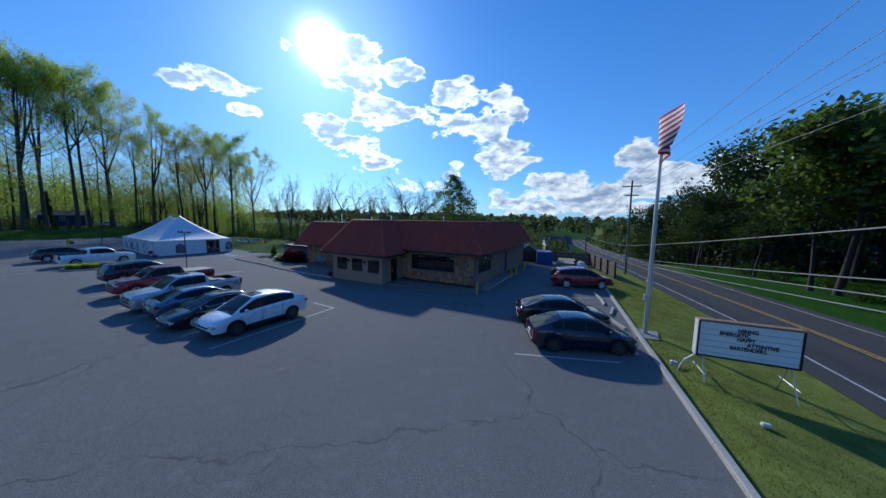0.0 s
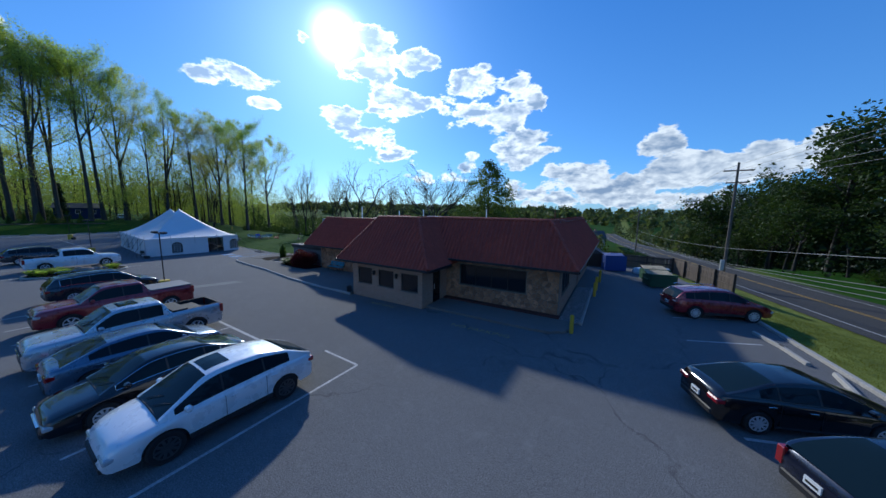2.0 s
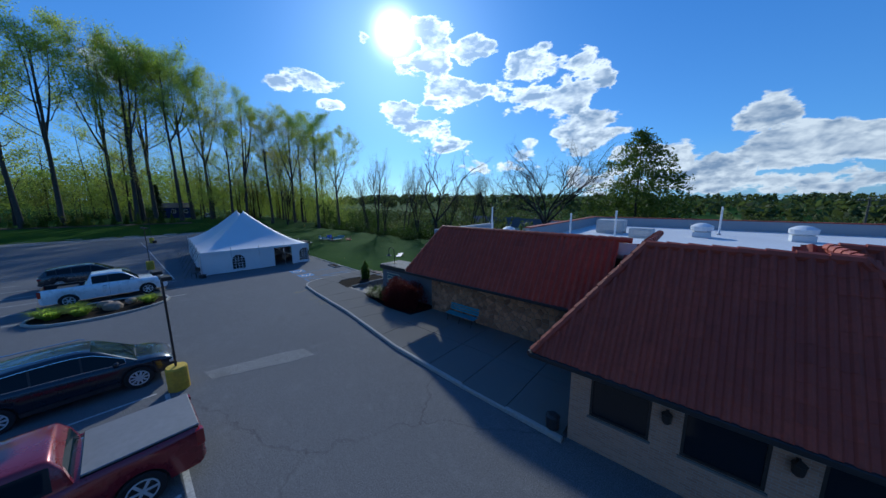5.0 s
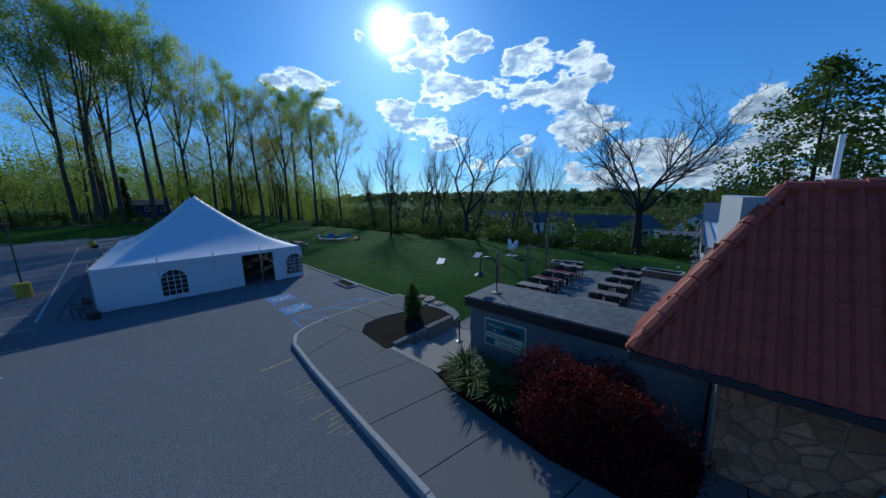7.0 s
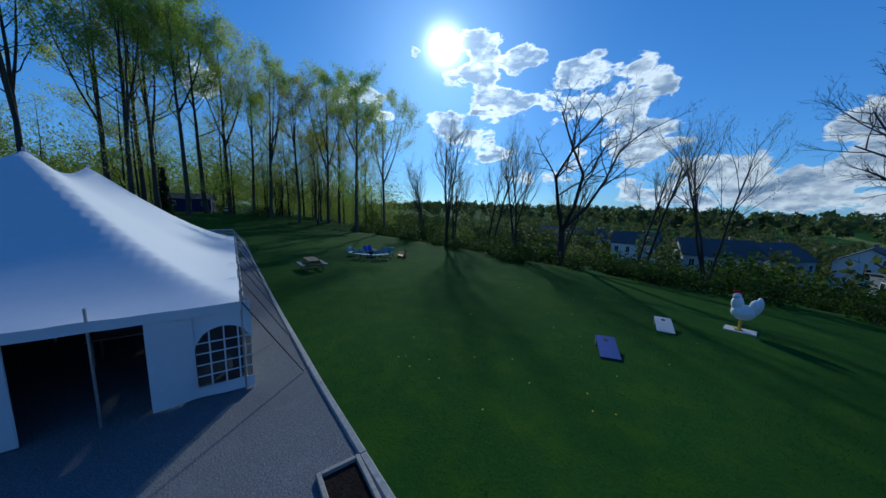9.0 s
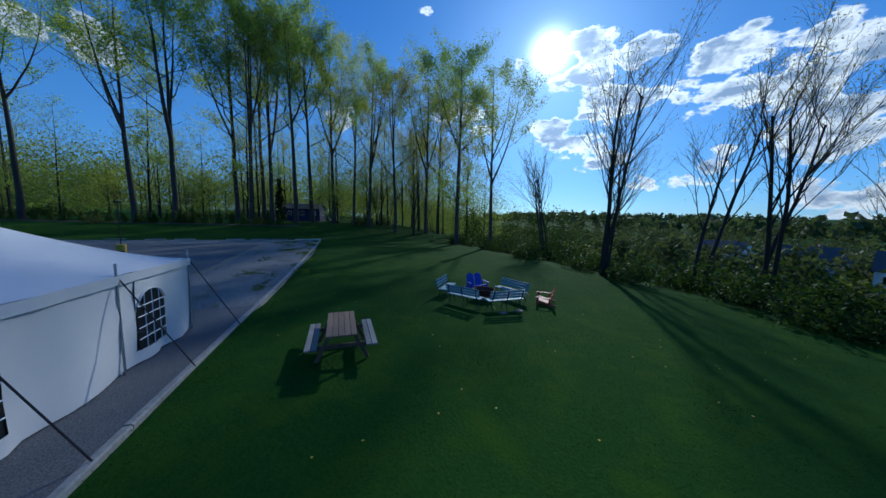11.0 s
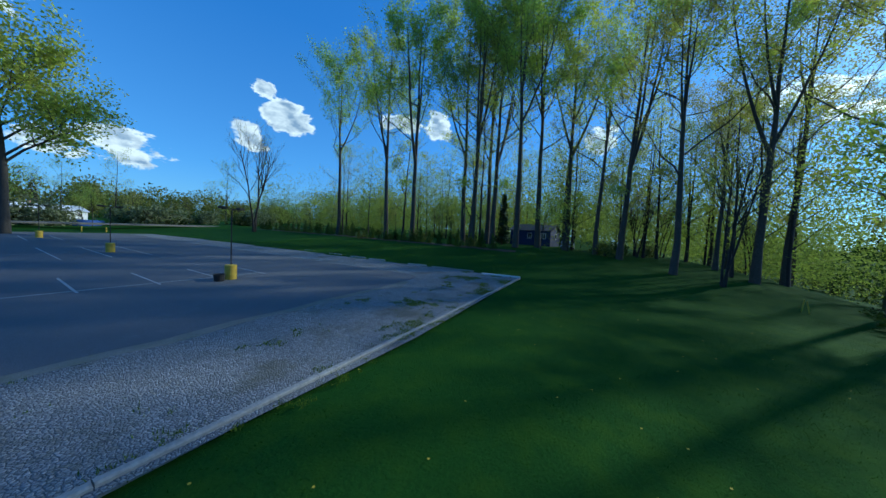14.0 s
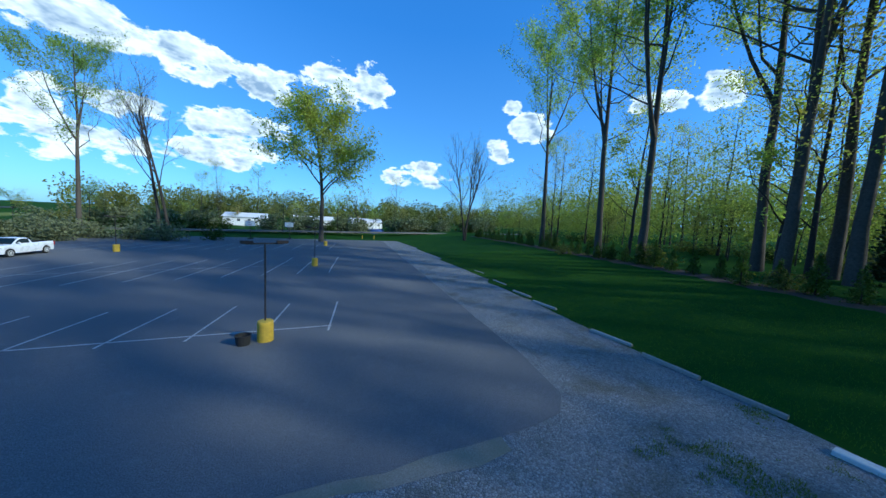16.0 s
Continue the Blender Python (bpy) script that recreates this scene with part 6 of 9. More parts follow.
    for s in (1, -1):
        b2 = bmesh.new()
        box(b2, L / 2 - 0.36, L / 2 - 0.035, s * (wf - 0.42), s * (wf - 0.005), zf - 0.22, zf - 0.09, bevel=0.03)
        part("headlight", b2, M_LAMPW, car, "clear headlight")
        b2 = bmesh.new()
        if tail == "tall":
            box(b2, -L / 2 - 0.012, -L / 2 + 0.16, s * (half(-L / 2 + 0.1) - 0.17), s * (half(-L / 2 + 0.1) + 0.004), zr - 0.46, zr - 0.06, bevel=0.02)
        else:
            box(b2, -L / 2 - 0.005, -L / 2 + 0.26, s * (half(-L / 2 + 0.1) - 0.40), s * (half(-L / 2 + 0.15) + 0.003), zr - 0.26, zr - 0.11, bevel=0.03)
        part("tail_light", b2, M_LAMPR, car, "red tail light")
        mx = front_top + 0.52 * (c1 - front_top)
        b2 = box(bmesh.new(), mx - 0.09, mx + 0.06, s * (W / 2 * belt_in + 0.06), s * (W / 2 * belt_in + 0.25), top(mx) + 0.03, top(mx) + 0.17, bevel=0.04)
        part("mirror", b2, mat, car)
        for x in [p - 0.22 for p in pillars if rear_top - 0.2 < p < front_top + 0.2][:2]:
            part("door_handle", boxes((x - 0.1, x + 0.1, s * W / 2 * 0.985, s * (W / 2 * 0.985 + 0.03), top(x) - 0.19, top(x) - 0.155), bevel=0.008), M_CHROME if not dark_lower else mat, car)
    part("grille", boxes((L / 2 - 0.13, L / 2 + 0.006, -wf * 0.62, wf * 0.62, sill + 0.22, zf - 0.16), bevel=0.02), M_PLASTIC, car, "dark grille")
    part("grille_bar", boxes(*[(L / 2 - 0.10, L / 2 + 0.02, -wf * 0.58, wf * 0.58, z, z + 0.02) for z in np.linspace(sill + 0.27, zf - 0.22, 4)]), M_CHROME if not dark_lower else M_PLASTIC, car)
    part("front_valance", boxes((L / 2 - 0.16, L / 2 + 0.012, -wf * 0.85, wf * 0.85, sill + 0.02, sill + 0.18), bevel=0.03), M_PLASTIC, car)
    part("rear_bumper", boxes((-L / 2 - 0.03, -L / 2 + 0.14, -half(-L / 2) * 0.94, half(-L / 2) * 0.94, sill + 0.06, sill + 0.24), bevel=0.03), M_CHROME if pickup else M_PLASTIC, car)
    pl = part("number_plate", boxes((-L / 2 - 0.035, -L / 2 + 0.0, -0.16, 0.16, sill + 0.34, sill + 0.50)), M_PANEL, car)
    part("plate_bar", boxes((-L / 2 - 0.039, -L / 2 - 0.035, -0.12, 0.12, sill + 0.39, sill + 0.44)), M_INK, pl)
    part("door_seam", boxes(*[(p - 0.004, p + 0.004, s * W / 2 * 0.982, s * (W / 2 + 0.002), sill + 0.08, top(p) - 0.08) for p in pillars for s in (1, -1) if abs(p - rx) > arch * 0.7 and abs(p - fx) > arch * 0.7] or [(0, 0.01, 0, 0.01, 0.5, 0.51)]), M_PLASTIC, car)
    if dark_lower:
        part("rocker_trim", boxes((rx + arch, fx - arch, W / 2 - 0.05, W / 2 + 0.008, sill - 0.03, sill + 0.1)), M_PLASTIC, car)
        part("rocker_trim", boxes((rx + arch, fx - arch, -W / 2 - 0.008, -W / 2 + 0.05, sill - 0.03, sill + 0.1)), M_PLASTIC, car)
    if sunroof:
        a, b = sunroof
        part("sunroof", slab_over([(x, peak(x) + 0.016) for x in np.linspace(a, b, 7)], 0.40, 0.018), M_CARGLASS, car, "dark glass sunroof")
    if rails:
        for s in (1, -1):
            part("roof_rail", tubes(([(rear_top + 0.1, s * W / 2 * roof_in * 0.93, H), (rear_top + 0.2, s * W / 2 * roof_in * 0.93, H + 0.05), (front_top - 0.3, s * W / 2 * roof_in * 0.93, H + 0.05), (front_top - 0.15, s * W / 2 * roof_in * 0.93, H)], 0.018), n=6), M_CHROME, car)
    if pickup:
        x0, x1, cover = pickup
        zd, iw = top((x0 + x1) / 2), half(x0) * belt_in * 0.97
        part("bed_liner", boxes((x0, x1, -iw, -iw + 0.04, 0.62, zd - 0.01), (x0, x1, iw - 0.04, iw, 0.62, zd - 0.01), (x0, x0 + 0.05, -iw + 0.04, iw - 0.04, 0.62, zd), (x1 - 0.05, x1, -iw + 0.04, iw - 0.04, 0.62, zd), (x0, x1, -iw, iw, 0.58, 0.62)), M_PLASTIC, car, "dark open truck bed")
        if cover == "full":
            part("bed_cover", boxes((x0 - 0.02, x1, -iw - 0.02, iw + 0.02, zd + 0.0, zd + 0.05), bevel=0.015), M_COVER, car, "flat grey bed cover")
        if cover == "part":
            part("bed_cover", boxes((x1 - 0.55, x1, -iw, iw, zd - 0.02, zd + 0.06), bevel=0.02), M_PLASTIC, car, "folded black bed cover")
    return car


def sedan(m, name, label, mat, L=4.85, W=1.83, H=1.45, base=2.78, r=0.335, rim=None, spokes=10, tail="low", sunroof=None, fast=False, trim=None):
    deck = [(-L / 2, 0.84), (-L / 2 + 0.12, 1.0 if not fast else 1.03), (-1.45, 1.03 if not fast else 1.05), (-0.6, 0.98), (0.9, 0.93), (1.15, 0.92), (L / 2 - 0.55, 0.80), (L / 2 - 0.12, 0.68), (L / 2, 0.56)]
    cab = [(-2.0 if not fast else -2.2, 1.02), (-1.0 if not fast else -1.05, H - 0.06), (-0.4, H), (0.15, H), (0.5, H - 0.07), (1.42, 0.92)]
    return make_car(name, m, label, "car", mat, L, W, H, base, r, deck, cab, [-0.95, 0.0], belt_in=0.93, roof_in=0.66, rim=rim, spokes=spokes, tail=tail, sunroof=sunroof, glass=(-0.95, 0.42), side_glass=(-1.42, 1.12), trim=trim)


def suv(m, name, label, mat, L=4.9, W=1.92, H=1.70, base=2.85, r=0.375, rim=None, spokes=10, sunroof=None, slant=0.0, rails=False, dark_lower=True, tail="low", trim=None):
    deck = [(-L / 2, 0.90), (-L / 2 + 0.1, 1.14), (-1.5, 1.16), (0.9, 1.06), (1.2, 1.06), (L / 2 - 0.55, 0.97), (L / 2 - 0.14, 0.82), (L / 2, 0.66)]
    cab = [(-L / 2 + 0.06, 1.12), (-L / 2 + 0.45 + slant, H - 0.16 - 0.12 * slant), (-0.9, H - 0.03), (-0.3, H), (0.2, H - 0.01), (0.55, H - 0.08), (1.50, 1.06)]
    posts = [-1.5, -0.75, 0.25] if not slant else [-0.85, 0.2]
    return make_car(name, m, label, "car", mat, L, W, H, base, r, deck, cab, posts, belt_in=0.93, roof_in=0.70, rim=rim, spokes=spokes, sunroof=sunroof, rails=rails, dark_lower=dark_lower, tail=tail, glass=(-L / 2 + 0.5 + slant, 0.48), side_glass=(-1.95 + 0.35 * (slant > 0), 1.22), trim=trim)


def truck(m, name, label, mat, cover, L=5.85, W=2.03, H=1.88, base=3.65, r=0.40, rim=None, sunroof=None, short=False):
    deck = [(-L / 2, 1.22), (-L / 2 + 0.1, 1.28), (-0.95, 1.28), (-0.9, 1.25), (1.0, 1.22), (1.3, 1.22), (L / 2 - 0.3, 1.13), (L / 2 - 0.06, 1.02), (L / 2, 0.9)]
    back = -0.95 if not short else -0.35
    cab = [(back, 1.25), (back + 0.14, H - 0.03), (0.2, H), (0.62, H - 0.02), (0.8, H - 0.09), (1.52, 1.21)]
    pil = [0.02] if not short else []
    return make_car(name, m, label, "pickup truck", mat, L, W, H, base, r, deck, cab, pil, belt_in=0.93, roof_in=0.76, rim=rim, spokes=6, pickup=(-L / 2 + 0.07, back - 0.08, cover), sunroof=sunroof, tail="tall", rear_over=0.03, glass=(back + 0.10, 0.74), side_glass=(back + 0.24, 1.22))


M_COVER = material("grey bed cover", (0.19, 0.19, 0.195), 0.55, vary=0.12, grain=6, big=0.8)
P_WHITE = paint("white car paint", (0.72, 0.74, 0.77), 0.1)
P_BLACK = paint("black car paint", (0.009, 0.009, 0.011), 0.0, 0.12, coat=0.5)
P_STEELB = paint("steel blue car paint", (0.10, 0.16, 0.24), 0.5)
P_SILVER = paint("silver car paint", (0.48, 0.50, 0.53), 0.55)
P_RED = paint("dark red car paint", (0.22, 0.012, 0.02), 0.3)
P_NAVY = paint("midnight blue car paint", (0.007, 0.011, 0.032), 0.4)
P_DKBLUE = paint("black-blue car paint", (0.010, 0.014, 0.024), 0.4)
P_DKGREY = paint("dark grey car paint", (0.03, 0.034, 0.042), 0.4)
suv(pose(-14.2, 8.37, 0, 0, 0, -91.5), "white_crossover", "white crossover car with dark glass roof panel on the asphalt", P_WHITE, sunroof=(-0.15, 0.42), slant=0.38, L=4.89, rim=M_DARKRIM)
sedan(pose(-17.05, 7.85, 0, 0, 0, -90), "black_sedan", "black sedan parked nose out on the asphalt", P_BLACK, spokes=10, trim=M_CHROME)
sedan(pose(-19.75, 8.1, 0, 0, 0, 90), "blue_sedan", "steel blue sedan parked nose in on the asphalt", P_STEELB, L=4.65, spokes=5)
truck(pose(-22.35, 8.5, 0, 0, 0, -90), "silver_pickup", "silver crew-cab pickup with an open black bed", P_SILVER, "part", sunroof=(-0.1, 0.5))
truck(pose(-27.7, 9.15, 0, 0, 0, -90), "red_pickup", "dark red crew-cab pickup with a flat bed cover", P_RED, "full")
suv(pose(-33.8, 9.7, 0, 0, 0, 90), "dark_suv", "black-blue three-row sport utility car with chrome trim", P_DKBLUE, L=5.05, W=2.0, H=1.77, base=2.95, r=0.39, rails=True, trim=M_CHROME)
truck(pose(-49.4, 10.5, 0, 0, 0, 90), "white_pickup", "white crew-cab pickup parked by the planted island", P_WHITE, "open", L=5.9, H=1.93)
suv(pose(-56.3, 9.3, 0, 0, 0, 90), "grey_suv", "dark grey sport utility car parked in the lot", P_DKGREY)
sedan(pose(1.25, 14.0, 0, 0, 0, 22), "blue_hatchback", "midnight blue hatchback parked at the kerb", P_NAVY, L=4.48, W=1.75, H=1.49, base=2.70, r=0.32, spokes=7, fast=True, tail="tall", rim=M_DARKRIM)
sedan(pose(0.15, 16.95, 0, 0, 0, 21), "black_sedan", "glossy black sedan parked at the kerb", P_BLACK, L=4.87, base=2.85, fast=True)
suv(pose(0.7, 27.55, -0.01, 0, 0, 20), "red_suv", "dark red sport utility car parked behind the sedans", P_RED, rails=True)
truck(pose(-60.5, -13.6, 0, 0, 0, 88), "white_pickup", "white extended-cab pickup at the lot's edge", P_WHITE, "open", short=True, L=5.6, H=1.8)


# ---------------------------------------------------------------- trees
def grow(rnd, pts_out, p, d, length, radius, level, levels, spread, lift, kids, wob):
    """One limb as a bent run of points, then its side limbs."""
    n = 5 if level == 0 else (4 if level < 3 else 3)
    pts, rad = [p.copy()], [radius]
    q, way = p.copy(), d.copy()
    for k in range(n):
        way = (way + Vector((rnd.gauss(0, wob * (0.4 if level == 0 else 1)), rnd.gauss(0, wob * (0.4 if level == 0 else 1)), rnd.gauss(0, wob * 0.5) + lift * (0.06 if level else 0.02)))).normalized()
        q = q + way * length / n
        pts.append(q.copy())
        rad.append(max(radius * (1 - (k + 1) / n * (0.62 if level == 0 else 0.72)), 0.006))
    pts_out.append((level, pts, rad))
    if level + 1 >= levels:
        return
    for k in range(kids[level]):
        t = (0.42 if level == 0 else 0.25) + (0.58 if level == 0 else 0.75) * (k + rnd.random()) / kids[level]
        t = min(t, 0.99)
        i = min(int(t * n), n - 1)
        base = pts[i].lerp(pts[i + 1], t * n - i)
        along = (pts[i + 1] - pts[i]).normalized()
        a = rnd.uniform(0, 2 * math.pi)
        side = along.orthogonal().normalized()
        side = Matrix.Rotation(a, 3, along) @ side
        s = spread * rnd.uniform(0.7, 1.2)
        way2 = (along * math.cos(s) + side * math.sin(s) + Vector((0, 0, lift * 0.25))).normalized()
        f = (0.55 if level == 0 else 0.5) * rnd.uniform(0.7, 1.15) * (1.15 - 0.45 * t)
        grow(rnd, pts_out, base, way2, length * f, rad[i] * (0.5 if level == 0 else 0.6), level + 1, levels, spread, lift, kids, wob * 1.15)


def leaf_cloud(rnd, ends, per, size, reach):
    """Small folded leaf clumps strewn round the twigs."""
    v, f = [], []
    for e, r in ends:
        for _ in range(per):
            c = e + Vector((rnd.gauss(0, reach), rnd.gauss(0, reach), rnd.gauss(0, reach * 0.8)))
            a = Vector((rnd.gauss(0, 1), rnd.gauss(0, 1), rnd.gauss(0, 0.7))).normalized()
            b = a.orthogonal().normalized()
            b = Matrix.Rotation(rnd.uniform(0, 6.3), 3, a) @ b
            s = size * rnd.uniform(0.55, 1.3)
            k = len(v)
            v += [c - a * s, c + b * s * 0.55, c + a * s, c - b * s * 0.55]
            f.append((k, k + 1, k + 2, k + 3))
    return v, f


def make_tree(name, seed, height, trunk_r, label, bark, leaf, levels=4, spread=0.75, lift=0.6, kids=(9, 5, 4, 3), wob=0.12, per=5, size=0.22, reach=0.35, stem=0.35, group="", category="tree", n_side=(8, 5, 3, 3), stems=1, fork=0.0, limbs=7):
    rnd = random.Random(seed)
    root = thing(name, pose(0, 0, -300), label, category, group)
    runs = []
    if fork:
        runs.append((0, [Vector((0, 0, -0.4)), Vector((0.05, 0, fork * 0.5)), Vector((0.0, 0.05, fork))], [trunk_r * 1.15, trunk_r * 0.95, trunk_r * 0.85]))
        for k in range(limbs):
            a, s = 2 * math.pi * (k + rnd.uniform(-0.2, 0.2)) / max(2, limbs - 1), rnd.uniform(0.4, 0.95) if k else 0.15
            grow(rnd, runs, Vector((0, 0, fork - rnd.uniform(0, 0.8))), Vector((math.cos(a) * math.sin(s), math.sin(a) * math.sin(s), math.cos(s))), height * rnd.uniform(0.60, 0.70), trunk_r * rnd.uniform(0.34, 0.46) * (1.5 if limbs < 4 else 1.0), 1, levels, spread, lift, kids, wob)
    for s in range(0 if fork else stems):
        lean = Vector((rnd.gauss(0, 0.04 + 0.12 * (stems > 1)), rnd.gauss(0, 0.04 + 0.12 * (stems > 1)), 1)).normalized()
        grow(rnd, runs, Vector((rnd.gauss(0, 0.25) * (stems > 1), rnd.gauss(0, 0.25) * (stems > 1), -0.3)), lean, height * rnd.uniform(0.82, 1.0) * 0.86, trunk_r * rnd.uniform(0.8, 1.0), 0, levels, spread, lift, kids, wob)
    grown = height / max(p.z for _, pts, _ in runs for p in pts)
    runs = [(level, [p * grown for p in pts], rad) for level, pts, rad in runs]
    bm, twigs = bmesh.new(), bmesh.new()
    for level, pts, rad in runs:
        if level == 0:
            rad = [rad[0] * 1.25] + rad[1:]
        tube(twigs if level else bm, pts, rad, n_side[min(level, 3)], cap=False)
    part("trunk", bm, bark, root, smooth=True)
    part("branchwork", twigs, bark, root)
    if per:
        ends = [(p, 0) for level, pts, _ in runs if level >= levels - 2 for p in pts[1:]] if levels > 3 else [(p, 0) for level, pts, _ in runs if level >= 1 for p in pts[2:]]
        v, f = leaf_cloud(rnd, ends, per, size, reach)
        arrays("crown", v, f, leaf, root)
    return root


def make_tall(name, seed, height, trunk_r, label, bark, leaf, limbs=15, forks=1, first=0.42, per=13, size=0.138, reach=0.5, wide=0.27, group="", sub=6, bare_low=4):
    """A forest-grown tree: a long straight bole, steep limbs and a tall crown of thin leaf clumps."""
    rnd = random.Random(seed)
    root = thing(name, pose(0, 0, -300), label, "tree", group)
    bm, twigs, ends = bmesh.new(), bmesh.new(), []

    def limb(p, a, theta, length, radius, leafy):
        """A limb that bends up, with side branches and their leaves."""
        pts, rad, q = [p.copy()], [radius], p.copy()
        for k in range(5):
            th = max(0.06, theta * (1 - 0.09 * k)) + rnd.gauss(0, 0.13)
            a2 = a + rnd.gauss(0, 0.25)
            q = q + Vector((math.cos(a2) * math.sin(th), math.sin(a2) * math.sin(th), math.cos(th))) * length / 5
            pts.append(q.copy())
            rad.append(max(0.012, radius * (1 - 0.18 * (k + 1))))
        tube(twigs, pts, rad, 5, cap=False)
        if not leafy:
            return
        for k in range(sub):
            t = 0.28 + 0.72 * (k + rnd.random()) / sub
            i = min(4, int(t * 5))
            b = pts[i].lerp(pts[i + 1], t * 5 - i)
            a3, th, ln = a + rnd.uniform(-2.4, 2.4), rnd.uniform(0.45, 1.05), length * rnd.uniform(0.22, 0.42) * (1.25 - 0.5 * t)
            run = [b]
            for m in range(3):
                e = max(0.15, th - 0.2 * m)
                run.append(run[-1] + Vector((math.cos(a3) * math.sin(e), math.sin(a3) * math.sin(e), math.cos(e))) * ln / 3)
            tube(twigs, run, [max(0.014, rad[i] * 0.45), 0.014, 0.009, 0.005], 3, cap=False)
            for m in range(2):
                o = run[1 + m]
                tube(twigs, [o, o + Vector((rnd.gauss(0, 0.5), rnd.gauss(0, 0.5), rnd.uniform(0.3, 0.9))) * ln * 0.35], [0.009, 0.004], 3, cap=False)
            if rnd.random() > 0.12:
                ends.extend((run[1].lerp(run[3], u), 0) for u in (0.0, 0.35, 0.7, 1.0))
        ends.append((pts[-1], 0))

    def stem(p, a, theta, length, radius, n_limbs, start):
        pts, rad, q = [p.copy()], [radius * 1.2], p.copy()
        for k in range(8):
            th = abs(theta * (1 - 0.11 * k) + rnd.gauss(0, 0.025))
            q = q + Vector((math.cos(a) * math.sin(th) + rnd.gauss(0, 0.018), math.sin(a) * math.sin(th) + rnd.gauss(0, 0.018), math.cos(th))) * length / 8
            pts.append(q.copy())
            rad.append(max(0.03, radius * (1 - 0.115 * (k + 1))))
        tube(bm, pts, rad, 9, cap=False)
        for k in range(n_limbs):
            t = start + (0.98 - start) * (k + rnd.random()) / n_limbs
            i = min(7, int(t * 8))
            b = pts[i].lerp(pts[i + 1], t * 8 - i)
            u = (t - start) / (1 - start)
            ln = height * wide * (0.55 + 0.6 * math.sin(math.pi * min(1, 0.25 + 0.6 * u))) * (1 - 0.5 * u) * rnd.uniform(0.65, 1.25)
            limb(b, 2.4 * k + rnd.uniform(-0.5, 0.5), rnd.uniform(0.55, 1.25), ln * 0.92, rad[i] * rnd.uniform(0.28, 0.45), True)
        return pts, rad

    pts, rad = stem(Vector((0, 0, -0.4)), rnd.uniform(0, 6.3), rnd.uniform(0.0, 0.05), height, trunk_r, limbs, first)
    for k in range(forks):
        t = rnd.uniform(0.34, 0.62)
        i = int(t * 8)
        stem(pts[i].lerp(pts[i + 1], t * 8 - i), rnd.uniform(0, 6.3), rnd.uniform(0.26, 0.5), height * rnd.uniform(0.9, 0.99) - height * t, rad[i] * rnd.uniform(0.6, 0.8), limbs * 2 // 3, 0.25)
    for k in range(bare_low):
        t = rnd.uniform(0.2, first)
        i = int(t * 8)
        limb(pts[i].lerp(pts[i + 1], t * 8 - i), rnd.uniform(0, 6.3), rnd.uniform(0.9, 1.4), height * rnd.uniform(0.05, 0.11), 0.04, rnd.random() < 0.4)
    part("trunk", bm, bark, root, smooth=True)
    part("branchwork", twigs, bark, root)
    v, f = leaf_cloud(rnd, ends, per, size, reach)
    arrays("crown", v, f, leaf, root)
    return root


def conifer(name, seed, height, label, leaf, width=0.22, group="", layers=26, start=0.08, ragged=0.0, egg=0, per=3):
    rnd = random.Random(seed)
    root = thing(name, pose(0, 0, -300), label, "tree", group)
    part("trunk", tubes(([(0, 0, -0.3), (0, 0, height)], [height * 0.014 + 0.02, 0.01]), n=7), M_DKBARK, root)
    ends = []
    for k in range(layers):
        z = height * (start + (1 - start) * k / layers)
        r = height * width * (1 - (k / layers) ** 1.15) + 0.05
        if egg:
            r = height * width * math.sin(math.pi * min(1.0, 0.16 + 0.84 * k / layers)) ** 0.75
        r *= 1 + ragged * 0.35 * math.sin(2.7 * k + seed)
        for j in range(max(5, int(14 * (1 - k / layers)) + 4)):
            a = rnd.uniform(0, 6.283)
            r2 = r * (1 + ragged * rnd.uniform(-0.35, 0.35))
            for t in (0.35, 0.6, 0.82, 1.0):
                q = r2 * t * rnd.uniform(0.8, 1.1)
                ends.append((Vector((q * math.cos(a), q * math.sin(a), z - 0.18 * q + rnd.gauss(0, 0.1))), 0))
    v, f = leaf_cloud(rnd, ends, per, (height * 0.0125 + 0.02 + 0.05 * min(1.0, height / 8)) * (0.6 if egg else 1.0), height * 0.018)
    arrays("crown", v, f, leaf, root)
    return root


def shrub_mass(name, seed, label, leaf, rx, ry, rz, count, size, kind="", category="shrub", group="", twigs=0):
    """A leafy mound of many small leaves with an uneven outline."""
    rnd = random.Random(seed)
    root = thing(name, pose(0, 0, -300), label, category, group, kind)
    v, f = [], []
    lobes = [(Vector((rnd.uniform(-0.6, 0.6) * rx, rnd.uniform(-0.6, 0.6) * ry, rnd.uniform(0.15, 0.62) * rz)), rnd.uniform(0.3, 0.6)) for _ in range(12)]
    ends = []
    for _ in range(count):
        c, s = rnd.choice(lobes)
        d = Vector((rnd.gauss(0, 1), rnd.gauss(0, 1), rnd.gauss(0, 1))).normalized() * rnd.uniform(0.6, 1.05)
        p = c + Vector((d.x * rx * s, d.y * ry * s, d.z * rz * s))
        if p.z > 0.02:
            ends.append((p, 0))
    v, f = leaf_cloud(rnd, ends, 3, size, size * 0.9)
    arrays("foliage", v, f, leaf, root)
    bm = bmesh.new()
    for k in range(8):
        a = rnd.uniform(0, 6.28)
        tube(bm, [(0, 0, -0.1), (0.3 * rx * math.cos(a), 0.3 * ry * math.sin(a), 0.4 * rz), (0.6 * rx * math.cos(a), 0.6 * ry * math.sin(a), 0.75 * rz)], [0.03 + 0.01 * rz, 0.02, 0.008], 5)
    part("stem_work", bm, M_DKBARK, root)
    return root


